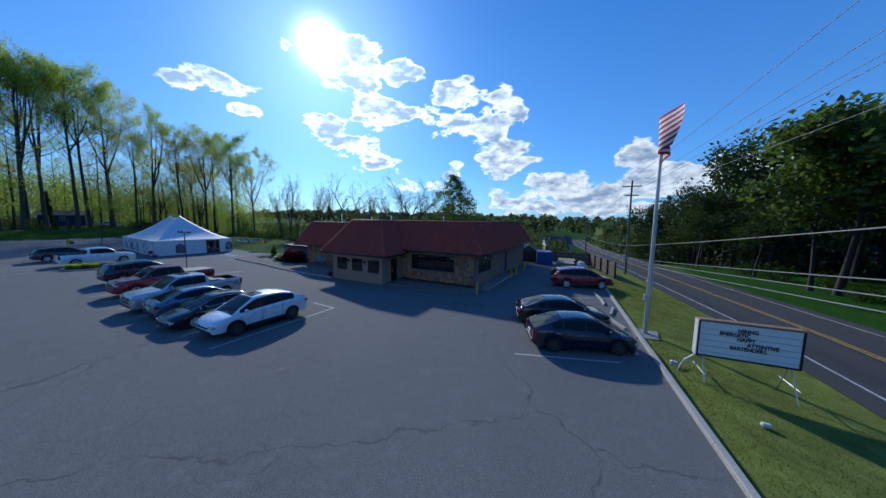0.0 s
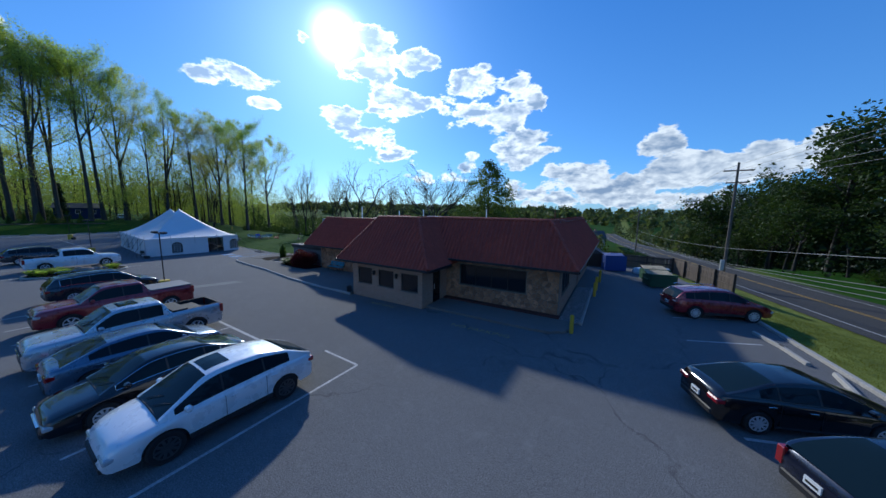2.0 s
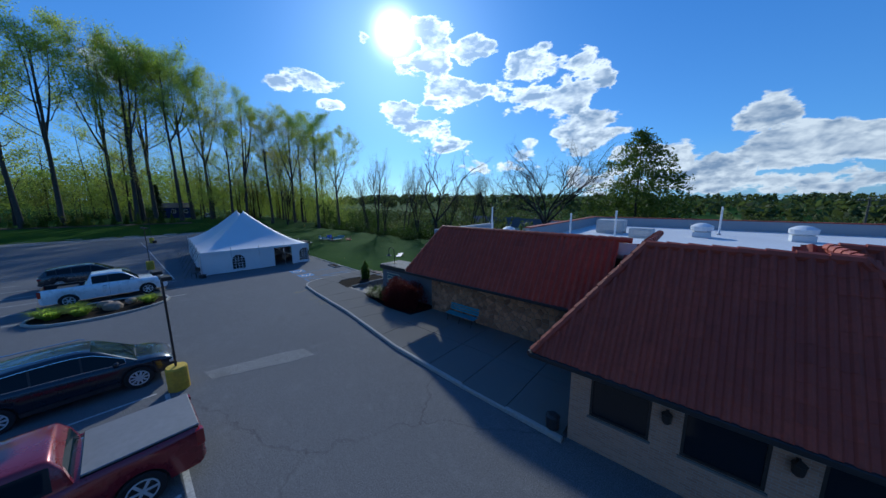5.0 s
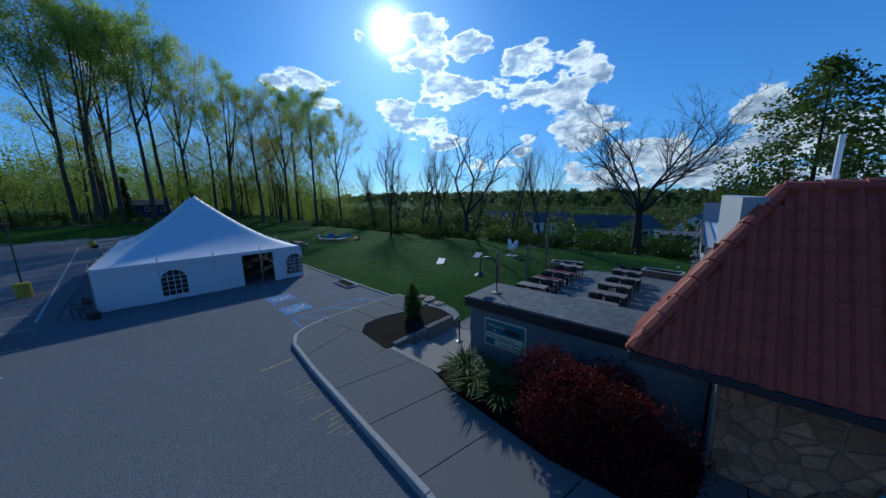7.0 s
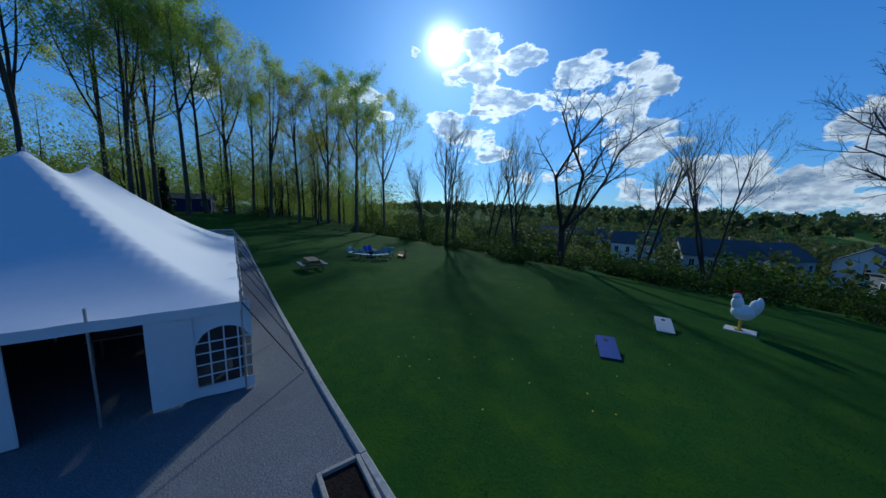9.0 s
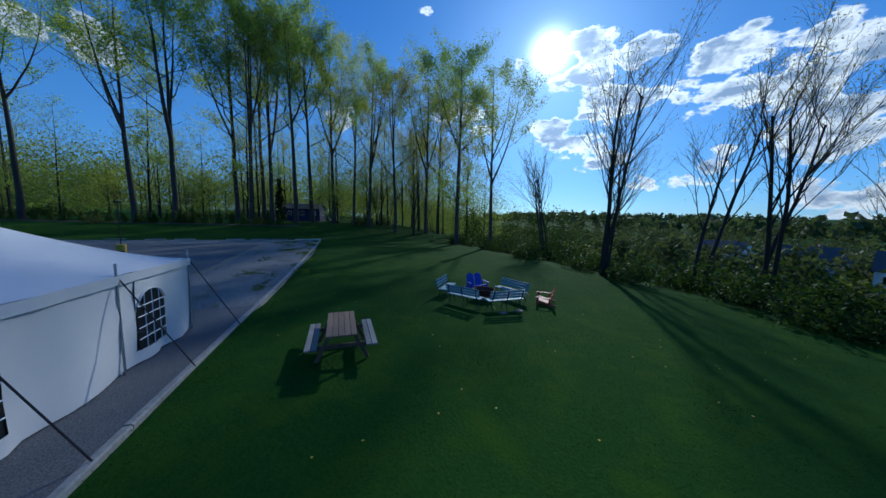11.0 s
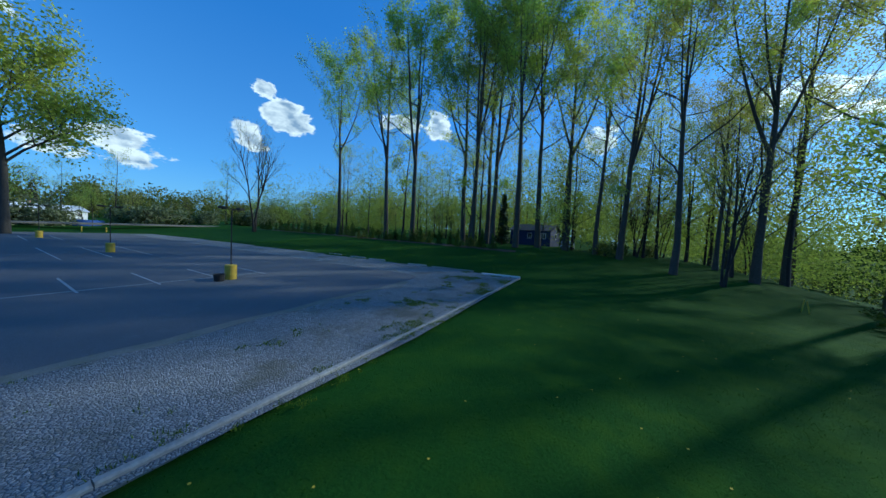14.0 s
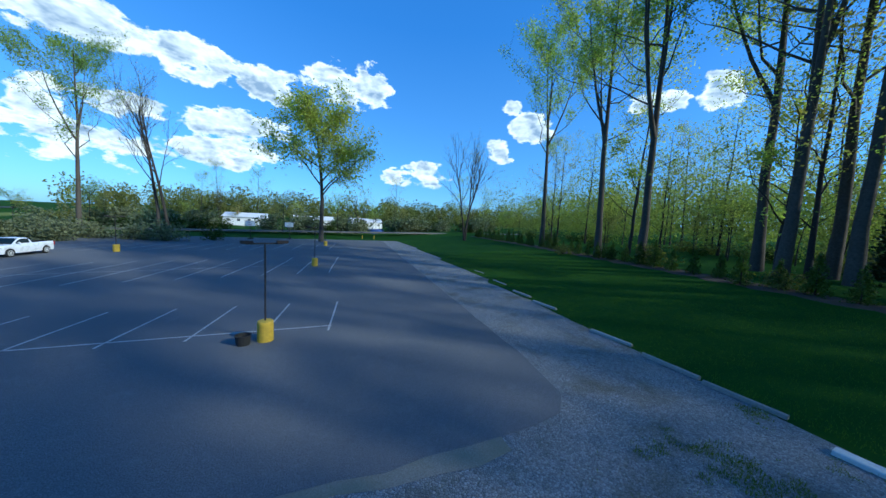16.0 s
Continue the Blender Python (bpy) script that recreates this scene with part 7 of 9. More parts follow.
def gz(x, y):
    return float(lumpy(np.array([x]), np.array([y]))[0])


protos = []


def plant(proto, x, y, s=1.0, turn=None, sz=None, sink=0.0):
    """A copy of a tree on the ground."""
    turn = random.uniform(0, 360) if turn is None else turn
    if proto not in protos:
        protos.append(proto)
    ob = copy_thing(proto, pose(x, y, gz(x, y) - sink, 0, 0, turn))
    ob.scale = (s, s, sz or s)
    return ob


WOODS = "tall woodland trees"
tall = [make_tall("tall_tree", k, 35, 0.42, "tall woodland tree with thin spring leaves and a straight trunk", M_BARK, leaf, forks=fk, limbs=lm, first=fs, per=pr, wide=wd, group=WOODS) for k, leaf, fk, lm, fs, pr, wd in ((11, M_LEAF, 2, 12, 0.42, 25, 0.33), (12, M_LEAFY, 2, 12, 0.40, 25, 0.34), (13, M_LEAF, 3, 10, 0.44, 22, 0.31), (14, M_BUD, 2, 13, 0.36, 15, 0.34), (15, M_LEAFY, 3, 10, 0.46, 24, 0.31))]
back_trees = [make_tall("back_tree", k, 29, 0.26, "tall tree deeper in the spring woods", M_DKBARK, leaf, forks=0, limbs=15, first=0.18, per=12, size=0.15, reach=0.8, wide=0.38, sub=4, bare_low=2, group="trees deeper in the woods") for k, leaf in ((16, M_LEAF), (17, M_LEAFY), (18, M_BUD))]
mid_trees = [make_tree("young_tree", k, 13, 0.12, "slim young tree with light green leaves", M_DKBARK, leaf, levels=3, kids=(14, 6, 0), spread=0.8, lift=0.5, per=6, size=0.14, reach=0.5, group="young woodland trees", wob=0.13, n_side=(6, 4, 3, 3)) for k, leaf in ((21, M_LEAFY), (22, M_LEAF), (23, M_BUD))]
bare = [make_tree("bare_tree", k, 18, 0.17, "bare tree with fine dark twigs and a few buds", M_DKBARK, M_BUD, kids=(9, 5, 4, 0), levels=4, spread=0.5, lift=0.9, per=1, size=0.06, reach=0.3, group="bare trees", wob=0.12, stems=st, n_side=(7, 4, 3, 3)) for k, st in ((31, 3), (32, 2), (33, 3))]
big_bare = make_tree("spreading_tree", 48, 16.6, 0.36, "large bare spreading tree with dark limbs and few buds", M_DKBARK, M_BUD, kids=(0, 9, 7, 5), levels=5, spread=0.72, lift=0.55, wob=0.19, per=0, fork=5.2)
crook = make_tree("crooked_tree", 43, 19.0, 0.36, "crooked dead-looking tree with twisted limbs", M_DKBARK, M_BUD, kids=(0, 7, 5, 4), levels=5, spread=0.85, lift=0.55, wob=0.27, per=0, fork=4.0, limbs=3)
oval = conifer("oval_tree", 45, 14.8, "dense pointed oval green tree behind the building", M_LEAFM, width=0.34, layers=34, start=0.12, egg=1, per=15)
oak = make_tree("oak_tree", 47, 31, 0.55, "large yellow-green oak standing alone beyond the lot", M_BARK, M_LEAFY, kids=(13, 7, 5, 0), spread=0.85, lift=0.5, per=10, size=0.25, reach=0.9, wob=0.16)
pines = [conifer("evergreen_tree", 50 + k, 19, "dark dense evergreen tree beyond the road", M_PINE, width=0.27 + 0.05 * k, group="evergreens by the road", layers=17, start=0.04, ragged=1) for k in range(2)]
cedar = conifer("hemlock_tree", 54, 10, "slim dark evergreen among the bare trunks", M_PINE, width=0.13)
young_pine = conifer("young_spruce", 55, 1.8, "young green spruce in the screening row", M_LEAFD, width=0.26, group="screening spruces", layers=11)
green_tree = make_tree("green_tree", 57, 15, 0.3, "broad full green tree beside the road", M_DKBARK, M_LEAFM, kids=(14, 5, 4, 0), spread=0.95, lift=0.35, per=7, size=0.30, reach=0.6)
dark_tree = make_tree("dark_tree", 58, 17, 0.3, "tall broadleaf tree with shade-darkened green leaves in the roadside wood", M_DKBARK, M_LEAFSHADE, kids=(9, 5, 3, 0), spread=0.9, lift=0.45, per=6, size=0.24, reach=0.8, n_side=(6, 4, 3, 3), group="dark roadside trees")
bush = [shrub_mass("woodland_shrub", 60 + k, "tangled green undergrowth at the wood's edge", lf, 2.6, 2.2, 2.6, 250, 0.17, group="undergrowth") for k, lf in enumerate((M_SHRUB, M_UNDER, M_UNDER))]
silver = shrub_mass("silver_shrub", 66, "silvery green shrub bordering the lot", M_SILVER, 3.0, 2.6, 3.6, 400, 0.22, group="border shrubs")

# trees that can be told apart, by their foot
for proto, x, y, s in (
    (tall[2], -127.4, 3.5, 1.22), (tall[1], -125.9, -1.6, 1.13), (tall[0], -129.9, -18.4, 1.11), (tall[1], -133, 12.4, 1.24), (tall[2], -129, 15.6, 1.2), (tall[0], -131.8, 27.4, 1.2), (tall[0], -127.5, 24.2, 1.18),
    (tall[2], -130.3, 19.4, 1.2), (tall[3], -134.5, 17, 1.2), (tall[4], -132.5, 32, 1.18), (tall[3], -128, 36.5, 0.88), (tall[2], -125, 39.4, 1.02), (tall[4], -117, 50.5, 0.93), (tall[3], -124, 56, 0.95), (bare[0], -112, 46.5, 0.8), (tall[3], -116, 43.5, 0.85),
    (tall[0], -100.5, 50.5, 0.88), (tall[4], -98, 55.4, 0.78), (bare[2], -90, 60, 1), (tall[3], -108, 54, 0.8), (mid_trees[1], -103, 52, 1.1),
    (bare[0], -73, 51.4, 1), (bare[1], -69, 55.5, 0.95), (bare[2], -66, 57, 0.95), (crook, -58.3, 54.5, 1), (bare[1], -51.5, 57, 0.85), (bare[0], -46.5, 56, 0.8), (bare[2], -77, 56, 0.8), (bare[2], -62, 62, 0.8),
    (big_bare, -35, 52.8, 1.05), (oval, -24.1, 53, 1.06), (oak, -88.2, -39.2, 1), (cedar, -134, 20.3, 1)):
    plant(proto, x, y, s)
rw = random.Random(5)
for k in range(32):
    y = rw.uniform(-34, 50)
    x = -131 - rw.random() ** 1.3 * 46
    plant(rw.choice(back_trees), x, y, rw.uniform(0.7, 1.05))
for k in range(20):
    x, y = rw.uniform(-150, -118), rw.uniform(38, 72)
    if y > 0.6 * (x + 112) + 42:
        plant(rw.choice(back_trees + bare[:2] + [tall[3]]), x, y, rw.uniform(0.6, 0.8))
for k in range(18):
    plant(rw.choice(mid_trees), rw.uniform(-160, -126), rw.uniform(-42, 44), rw.uniform(0.55, 1.0))
for k in range(40):
    x, y = rw.uniform(-165, -123), rw.uniform(-60, 50)
    if not (-152 < x < -128 and 20 < y < 34):
        plant(rw.choice(bush), x, y, rw.uniform(0.6, 1.2))
# the belt below the lawn
for k in range(92):
    x = -108 + 82 * (k % 46) / 45 + rw.uniform(-1, 1)
    y = (51.2 if k < 46 else 57) + rw.uniform(0, 4.5) - 3.2 * math.exp(-((x + 64) / 9) ** 2)
    plant(bush[0], x, y, rw.uniform(0.5, 0.85) if k < 46 else rw.uniform(0.8, 1.2), sink=0.2)
for k in range(10):
    plant(rw.choice(bush), rw.uniform(-106, -38), rw.uniform(66, 88), rw.uniform(1.2, 1.9))
for k in range(16):
    plant(bush[0], rw.uniform(-40, -8), rw.uniform(53, 78), rw.uniform(0.6, 1.2))
# east of the road
for x, y, s in ((22.0, 40.5, 1.12), (29, 36, 1.2)):
    plant(green_tree, x, y, s)
for k in range(46):
    y = 26 + 2.1 * k
    x = road_x(y) + rw.uniform(14, 30)
    if (x - 22) ** 2 + (y - 40) ** 2 > 30:
        plant(rw.choice((pines[k % 2], dark_tree, dark_tree)), x, y, rw.uniform(0.95, 1.3) * (0.9 if y < 60 else 1.0))
for k in range(30):
    y = 24 + 3.6 * k + rw.uniform(-1, 1)
    plant(rw.choice((dark_tree, bush[0], bush[0], bush[0])), road_x(y) + rw.uniform(10.5, 14), y, rw.uniform(0.55, 0.85))
for k in range(24):
    plant(bush[0], rw.uniform(-26, 1), rw.uniform(50, 120), rw.uniform(0.7, 1.2))
# beyond the far end of the lot
for k in range(40):
    x = rw.uniform(-150, -30)
    plant(rw.choice(bush[:2] + [silver, silver]), x, -66 - rw.uniform(0, 8) + 0.05 * (x + 80), rw.uniform(1.1, 1.9))
for k in range(26):
    plant(rw.choice(mid_trees + back_trees[:2] + [bare[0]]), rw.uniform(-190, -30), rw.uniform(-130, -72), rw.uniform(0.5, 0.85))
rs = random.Random(77)
for k in range(9):
    plant(rs.choice(mid_trees + [bush[0]]), -38 + 3.2 * k, rs.uniform(-74, -58), rs.uniform(0.6, 0.9))
for k in range(12):
    plant(silver, rw.uniform(-66, -40), rw.uniform(-38, -30), rw.uniform(0.7, 1.1))
for x, y, s, p in ((-50, -40, 0.92, tall[0]), (-55.5, -54.3, 2.2, bare[1]), (-92, -62, 1.0, mid_trees[1]), (-104, -68, 0.8, mid_trees[1]), (-121, -37, 1.5, bare[0]), (-40, -30, 0.7, tall[2]), (-69.3, -38, 1.1, bush[0]), (-78, -60, 0.9, mid_trees[2])):
    plant(p, x, y, s)
def row_x(y):
    return -122.5 - 0.145 * (20.5 - y) + 0.0006 * (20.5 - y) ** 2


for k in range(34):
    y = -46 + 2.05 * k
    plant(young_pine, row_x(y) + rw.uniform(-0.5, 0.5), y, rw.uniform(1.0, 1.75))
strip_at = [(row_x(y) + dx, y) for y in np.arange(-48, 26, 1.5) for dx in (1.5, 0.75, 0.0, -0.75, -1.5)]
strip_v = [(x + 0.25 * math.sin(y * 1.7 + x), y, gz(x, y) + (0.06 if k % 5 in (1, 2, 3) else -0.03)) for k, (x, y) in enumerate(strip_at)]
strip_f = [(5 * j + i, 5 * j + i + 5, 5 * j + i + 6, 5 * j + i + 1) for j in range(len(strip_at) // 5 - 1) for i in range(4)]
tagged(arrays("mulch_strip", strip_v, strip_f, M_BROWNMULCH, smooth=True), "strip of brown bark mulch under the spruces", "planting bed", kind="structure")


# ---------------------------------------------------------------- poles, flag, sign, wires
fp = thing("flagpole", pose(4.2, 17.3, 0.05), "tall tapered aluminium flagpole on the grass strip", "flagpole")
part("footing", slab([(-0.5, -0.9), (0.5, -0.7), (0.6, 0.5), (-0.6, 0.6)], -0.1, -0.01), M_KERBD, fp, "worn concrete footing")
part("pole", lathe(bmesh.new(), [(0.10, 0), (0.095, 3), (0.065, 8), (0.04, 10.6), (0.03, 10.65)], 16), M_ALU, fp)
part("ball", lathe(bmesh.new(), [(0.01, 10.6), (0.08, 10.68), (0.01, 10.78)], 10), M_CHROME, fp)
part("cleat_box", boxes((-0.20, -0.09, -0.07, 0.07, 1.7, 2.0), (-0.16, -0.09, -0.04, 0.04, 2.6, 2.75), bevel=0.015), M_ALU, fp)
part("halyard", tubes(([(0.12, 0, 1.9), (0.07, 0, 10.4)], 0.008), n=4), M_WHITE, fp)
flag = thing("flag", pose(4.25, 17.25, 8.5), "red and white striped flag with dark blue corner, blowing", "flag")


def flag_at(s, t):
    """s along the fly, t up the hoist, both 0 to 1."""
    fly, tall_ = 3.3, 2.0
    d = Vector((-0.03, -0.99, 0))
    w = 0.36 * math.sin(6.5 * s + 1.6 * t) * min(1, 2.5 * s)
    p = d * fly * s * (0.62 + 0.10 * math.sin(3 * t)) + Vector((0.98, 0.16, 0)) * w
    return p + Vector((0, 0, tall_ * t * (1 - 0.25 * s) + 0.55 * s + 0.14 * math.sin(6 * s + 2 * t)))


def flag_strip(name, s0, s1, t0, t1, mat):
    ns, v = 16, []
    for t in (t0, (t0 + t1) / 2, t1):
        v += [flag_at(s0 + (s1 - s0) * k / ns, t) for k in range(ns + 1)]
    f = [(r * (ns + 1) + k, r * (ns + 1) + k + 1, (r + 1) * (ns + 1) + k + 1, (r + 1) * (ns + 1) + k) for r in range(2) for k in range(ns)]
    arrays(name, v, f, mat, flag, smooth=True)


for k in range(13):
    s0 = 0.4 if k >= 6 else 0.0
    flag_strip("stripe", s0, 1.0, k / 13, (k + 1) / 13, M_FLAGRED if k % 2 == 0 else M_FLAGWHITE)
flag_strip("canton", 0.0, 0.4, 6 / 13, 1.0, M_FLAGBLUE)

sign = thing("letter_board", pose(6.65, 13.55, 0.0, 0, 0, 4), "white changeable-letter sign board on folding steel legs", "sign")
part("panel", boxes((-1.36, 1.36, -0.10, -0.02, 0.86, 2.12)), M_PANEL, sign)
part("back_panel", boxes((-1.36, 1.36, 0.02, 0.10, 0.86, 2.12)), M_PANEL, sign)
part("casing", boxes((-1.42, -1.361, -0.13, 0.13, 0.80, 2.18), (1.361, 1.42, -0.13, 0.13, 0.80, 2.18), (-1.36, 1.36, -0.13, 0.13, 0.80, 0.859)), M_BLACK, sign, "dark metal casing")
part("side_panel", boxes((-1.45, -1.421, -0.16, 0.16, 0.82, 2.16)), M_SIDING, sign)
part("top_cap", boxes((-1.42, 1.42, -0.15, 0.15, 2.121, 2.2), bevel=0.02), M_CEDAR, sign, "weathered tan top cap")
for k in range(5):
    part("letter_rail", boxes((-1.36, 1.36, -0.112, -0.101, 0.98 + 0.22 * k, 0.995 + 0.22 * k)), M_STEEL, sign)
for words, x, z in (("HIRING", -0.30, 1.86), ("ENERGETIC", -0.80, 1.70), ("HAPPY", -0.30, 1.54), ("ATTENTIVE", -0.02, 1.37), ("BARTENDERS", -0.48, 1.21)):
    ob = mesh_part("lettering", text_mesh(words, 0.19, 0.003, bold=0.006), M_INK, sign, "black capital letters")
    ob.matrix_basis = pose(x, -0.116, z - 0.01, 90, 0, 0) @ Matrix.Diagonal((0.86, 1, 1, 1))
for x in (-1.2, 1.2):
    for y in (-0.5, 0.5):
        part("leg", tubes(([(x, y * 0.15, 0.82), (x * 1.02, y * 1.1, -0.08 if x < 0 else -0.22)], 0.025), n=6), M_STEEL, sign)
    part("foot_rail", tubes(([(x * 1.02, -0.6, 0.25), (x * 1.02, 0.6, 0.25)], 0.02), n=6), M_STEEL, sign)
part("tow_bar", tubes(([(-1.4, -0.1, 0.86), (-1.75, -0.15, 0.55), (-1.95, -0.2, 0.1)], 0.03), ([(-1.75, -0.15, 0.55), (-1.35, -0.2, 0.45)], 0.02), n=6), M_STEEL, sign)
sl = thing("spot_light", pose(6.3, 10.8, gz(6.3, 10.8)), "small pale ground spotlight lying in the grass", "spotlight")
part("housing", boxes((-0.12, 0.1, -0.08, 0.08, 0.02, 0.14), bevel=0.03), M_SIDING, sl)
part("stake", boxes((-0.02, 0.02, -0.02, 0.02, -0.1, 0.03)), M_STEEL, sl)
jb = thing("junction_box", pose(4.75, 13.9, gz(4.75, 13.9)), "small grey cable box with yellow cord in the grass", "box")
part("box", boxes((-0.12, 0.12, -0.09, 0.09, 0, 0.18), bevel=0.015), M_ALU, jb)
part("cord", tubes(([(0.1, 0, 0.05), (0.35, -0.05, 0.03), (0.5, 0.05, 0.03)], 0.02), n=5), M_YELLOW, jb)


def utility_pole(x, y, z0, top, arms, label="weathered wooden utility pole with crossarms"):
    p = thing("utility_pole", pose(x, y, 0), label, "utility pole", "utility poles")
    part("pole", tubes(([(0, 0, z0 - 0.5), (0, 0, top)], [0.16, 0.10]), n=10), M_POLE, p)
    for z, w in arms:
        arm = part("crossarm", boxes((-w, w, -0.06, 0.06, z - 0.06, z + 0.06)), M_POLE, p)
        for s in (-0.9, -0.45, 0.45, 0.9):
            part("insulator", lathe(bmesh.new(), [(0.03, z + 0.06), (0.05, z + 0.1), (0.03, z + 0.18)], 8, Matrix.Translation((s * w, 0, 0))), M_WHITE, arm)
    return p


utility_pole(5.5, 46.0, float(road_z(46)), 11.2, [(10.4, 1.1), (9.2, 0.8)])
utility_pole(-0.5, 82.0, float(road_z(82)), 6.8, [(6.3, 1.1)])
utility_pole(8.8, -14.0, 0.2, 12.4, [(11.1, 1.1), (9.4, 0.8)])
utility_pole(27.0, 34.0, 0.0, 9.0, [])
bx = thing("meter_box", pose(5.3, 45.8, 0), "pale grey meter box strapped to the utility pole", "box")
part("box", boxes((-0.25, 0.05, -0.35, -0.15, 0.2, 1.3), bevel=0.02), M_SIDING, bx)


M_CABLE = material("weathered cable", (0.22, 0.22, 0.22), 0.7, vary=0.15)


def wire(a, b, sag, r=0.018, n=14):
    a, b = Vector(a), Vector(b)
    pts = [a.lerp(b, k / n) - Vector((0, 0, 4 * sag * (k / n) * (1 - k / n))) for k in range(n + 1)]
    ob = tagged(part("overhead_wire", tubes((pts, r), n=5), M_CABLE), "pale grey overhead cable strung between poles", "cable", "overhead wires")
    return ob


for dx, za, zb, zc in ((-1.0, 10.6, 11.3, 6.5), (0.4, 10.6, 11.3, 6.5), (1.0, 10.6, 10.9, 6.5), (-0.7, 9.35, 9.6, 5.4), (0.7, 9.35, 9.1, 5.4)):
    wire((5.5 + dx, 46, za), (8.8 + dx, -14.0, zb), 0.35, 0.011)
    wire((5.5 + dx, 46, za), (-0.5 + dx, 82.0, zc), 0.5, 0.011)
for za, zb, zc, r in ((2.5, 8.3, 2.2, 0.02), (0.9, 7.4, 0.6, 0.016), (0.75, 6.9, 0.5, 0.016), (0.5, 6.5, 0.3, 0.016)):
    wire((5.35, 46, za), (8.65, -14.0, zb), 0.3, r)
    wire((5.35, 46, za), (-0.6, 82.0, zc), 0.4, r)


def light_pole(x, y, turn, tub=False):
    p = thing("lot_light", pose(x, y, 0, 0, 0, turn), "dark steel light pole on a yellow concrete base", "light pole", "lot lights")
    part("base", lathe(bmesh.new(), [(0.31, 0), (0.31, 0.80), (0.28, 0.86), (0.1, 0.87)], 20), M_YELLOW, p, "yellow painted concrete base")
    part("pole", tubes(([(0, 0, 0.85), (0, 0, 4.2)], 0.036)), M_DKBROWN, p)
    part("arm", boxes((-0.7, 0.7, -0.03, 0.03, 4.12, 4.18)), M_DKBROWN, p)
    for s in (-1, 1):
        part("lamp_head", boxes((s * 0.42, s * 0.86, -0.13, 0.13, 4.15, 4.28), bevel=0.02), M_DKBROWN, p)
    if tub:
        t = thing("black_tub", pose(x + 0.75, y + 0.25, 0), "black rubber tub standing by the light base", "tub")
        part("tub", lathe(bmesh.new(), [(0.24, 0), (0.29, 0.38), (0.31, 0.4), (0.27, 0.4), (0.22, 0.05), (0.05, 0.04)], 16), M_RUBBER, t)


for x, y, a, t in ((-31.75, 12.1, 5, False), (-59.5, 13.2, 8, False), (-87.35, 15.2, 20, True), (-88.4, -5.2, 10, False), (-89.2, -29.5, 0, False), (-66.2, -17.2, 30, False)):
    light_pole(x, y, a, t)

# ---------------------------------------------------------------- planted island in the lot
isl_pts = [(-44.2 - 1.6 + 2.0 * math.cos(a) * 1.0, 10.2 + 3.0 * math.sin(a)) for a in np.linspace(0, 2 * math.pi, 18)]
kerb("island_kerb", isl_pts, 0.16, -0.1, 0.14, M_KERB, "oval concrete kerb round the planted island", length=1.2)
tagged(part("island_soil", slab([(-45.8 + 1.9 * math.cos(a), 10.2 + 2.9 * math.sin(a)) for a in np.linspace(0, 2 * math.pi, 24)[:-1]], -0.1, 0.10), M_MULCH), "dark mulch in the planted island", "planting bed", kind="structure")


def tuft_plant(name, x, y, z, count, tall_, lean, mat, label, category, group="", seed=1, wide=0.02):
    """A clump of arching blades."""
    rnd = random.Random(seed)
    root = thing(name, pose(x, y, z), label, category, group)
    v, f = [], []
    for _ in range(count):
        a, l, h = rnd.uniform(0, 6.283), rnd.uniform(0.2, 1) * lean, tall_ * rnd.uniform(0.6, 1.1)
        d = Vector((math.cos(a), math.sin(a), 0))
        s = Vector((-d.y, d.x, 0)) * wide * rnd.uniform(0.6, 1.3)
        o = d * rnd.uniform(0, lean * 0.35)
        k = len(v)
        mid, tip = o + d * l * 0.45 + Vector((0, 0, h * 0.75)), o + d * l + Vector((0, 0, h * rnd.uniform(0.7, 1)))
        v += [o - s, o + s, mid + s * 0.8, mid - s * 0.8, tip]
        f += [(k, k + 1, k + 2, k + 3), (k + 3, k + 2, k + 4)]
    arrays("foliage", v, f, mat, root)
    return root


for k, (x, y) in enumerate(((-45.6, 8.2), (-45.2, 9.3), (-46.4, 9.0), (-45.4, 12.2), (-46.3, 7.9))):
    tuft_plant("grass_clump", x, y, 0.1, 420, 0.55, 0.75, M_LEAF, "arching green ornamental grass in the island", "plant", "island grasses", k)


def boulder(x, y, z, rx, ry, rz, seed, label="rough brown fieldstone lying on the ground", group="boulders", mat=None):
    bm = bmesh.new()
    bmesh.ops.create_icosphere(bm, subdivisions=2, radius=1.0)
    for v in bm.verts:
        n = 1 + 0.28 * noise.noise(v.co * 1.3 + Vector((seed * 3.1, 0, 0)))
        v.co = Vector((v.co.x * rx * n, v.co.y * ry * n, max(-0.5, min(0.75, v.co.z)) * rz * n))
    ob = tagged(part("boulder", bm, mat or M_ROCK), label, "rock", group)
    ob.matrix_basis = pose(x, y, z, 0, 0, seed * 47)
    return ob


for k, (x, y, r) in enumerate(((-45.3, 10.6, 0.5), (-46.2, 10.3, 0.4), (-46.0, 11.4, 0.35))):
    boulder(x, y, 0.25, r, r * 0.8, r * 0.7, k + 1)
for k, (x, y, z, r) in enumerate(((-40.6, 27.4, -0.06, 0.42), (-39.9, 27.3, -0.12, 0.42), (-39.35, 27.05, -0.2, 0.40), (-38.9, 26.95, -0.3, 0.38), (-38.5, 26.75, -0.42, 0.36), (-41.85, 27.25, -0.03, 0.36), (-41.2, 27.35, -0.04, 0.38))):
    boulder(x, y, z, r, r * 0.72, 0.12, k + 10, "flat brown stone set as a step down the bank", "stone steps")

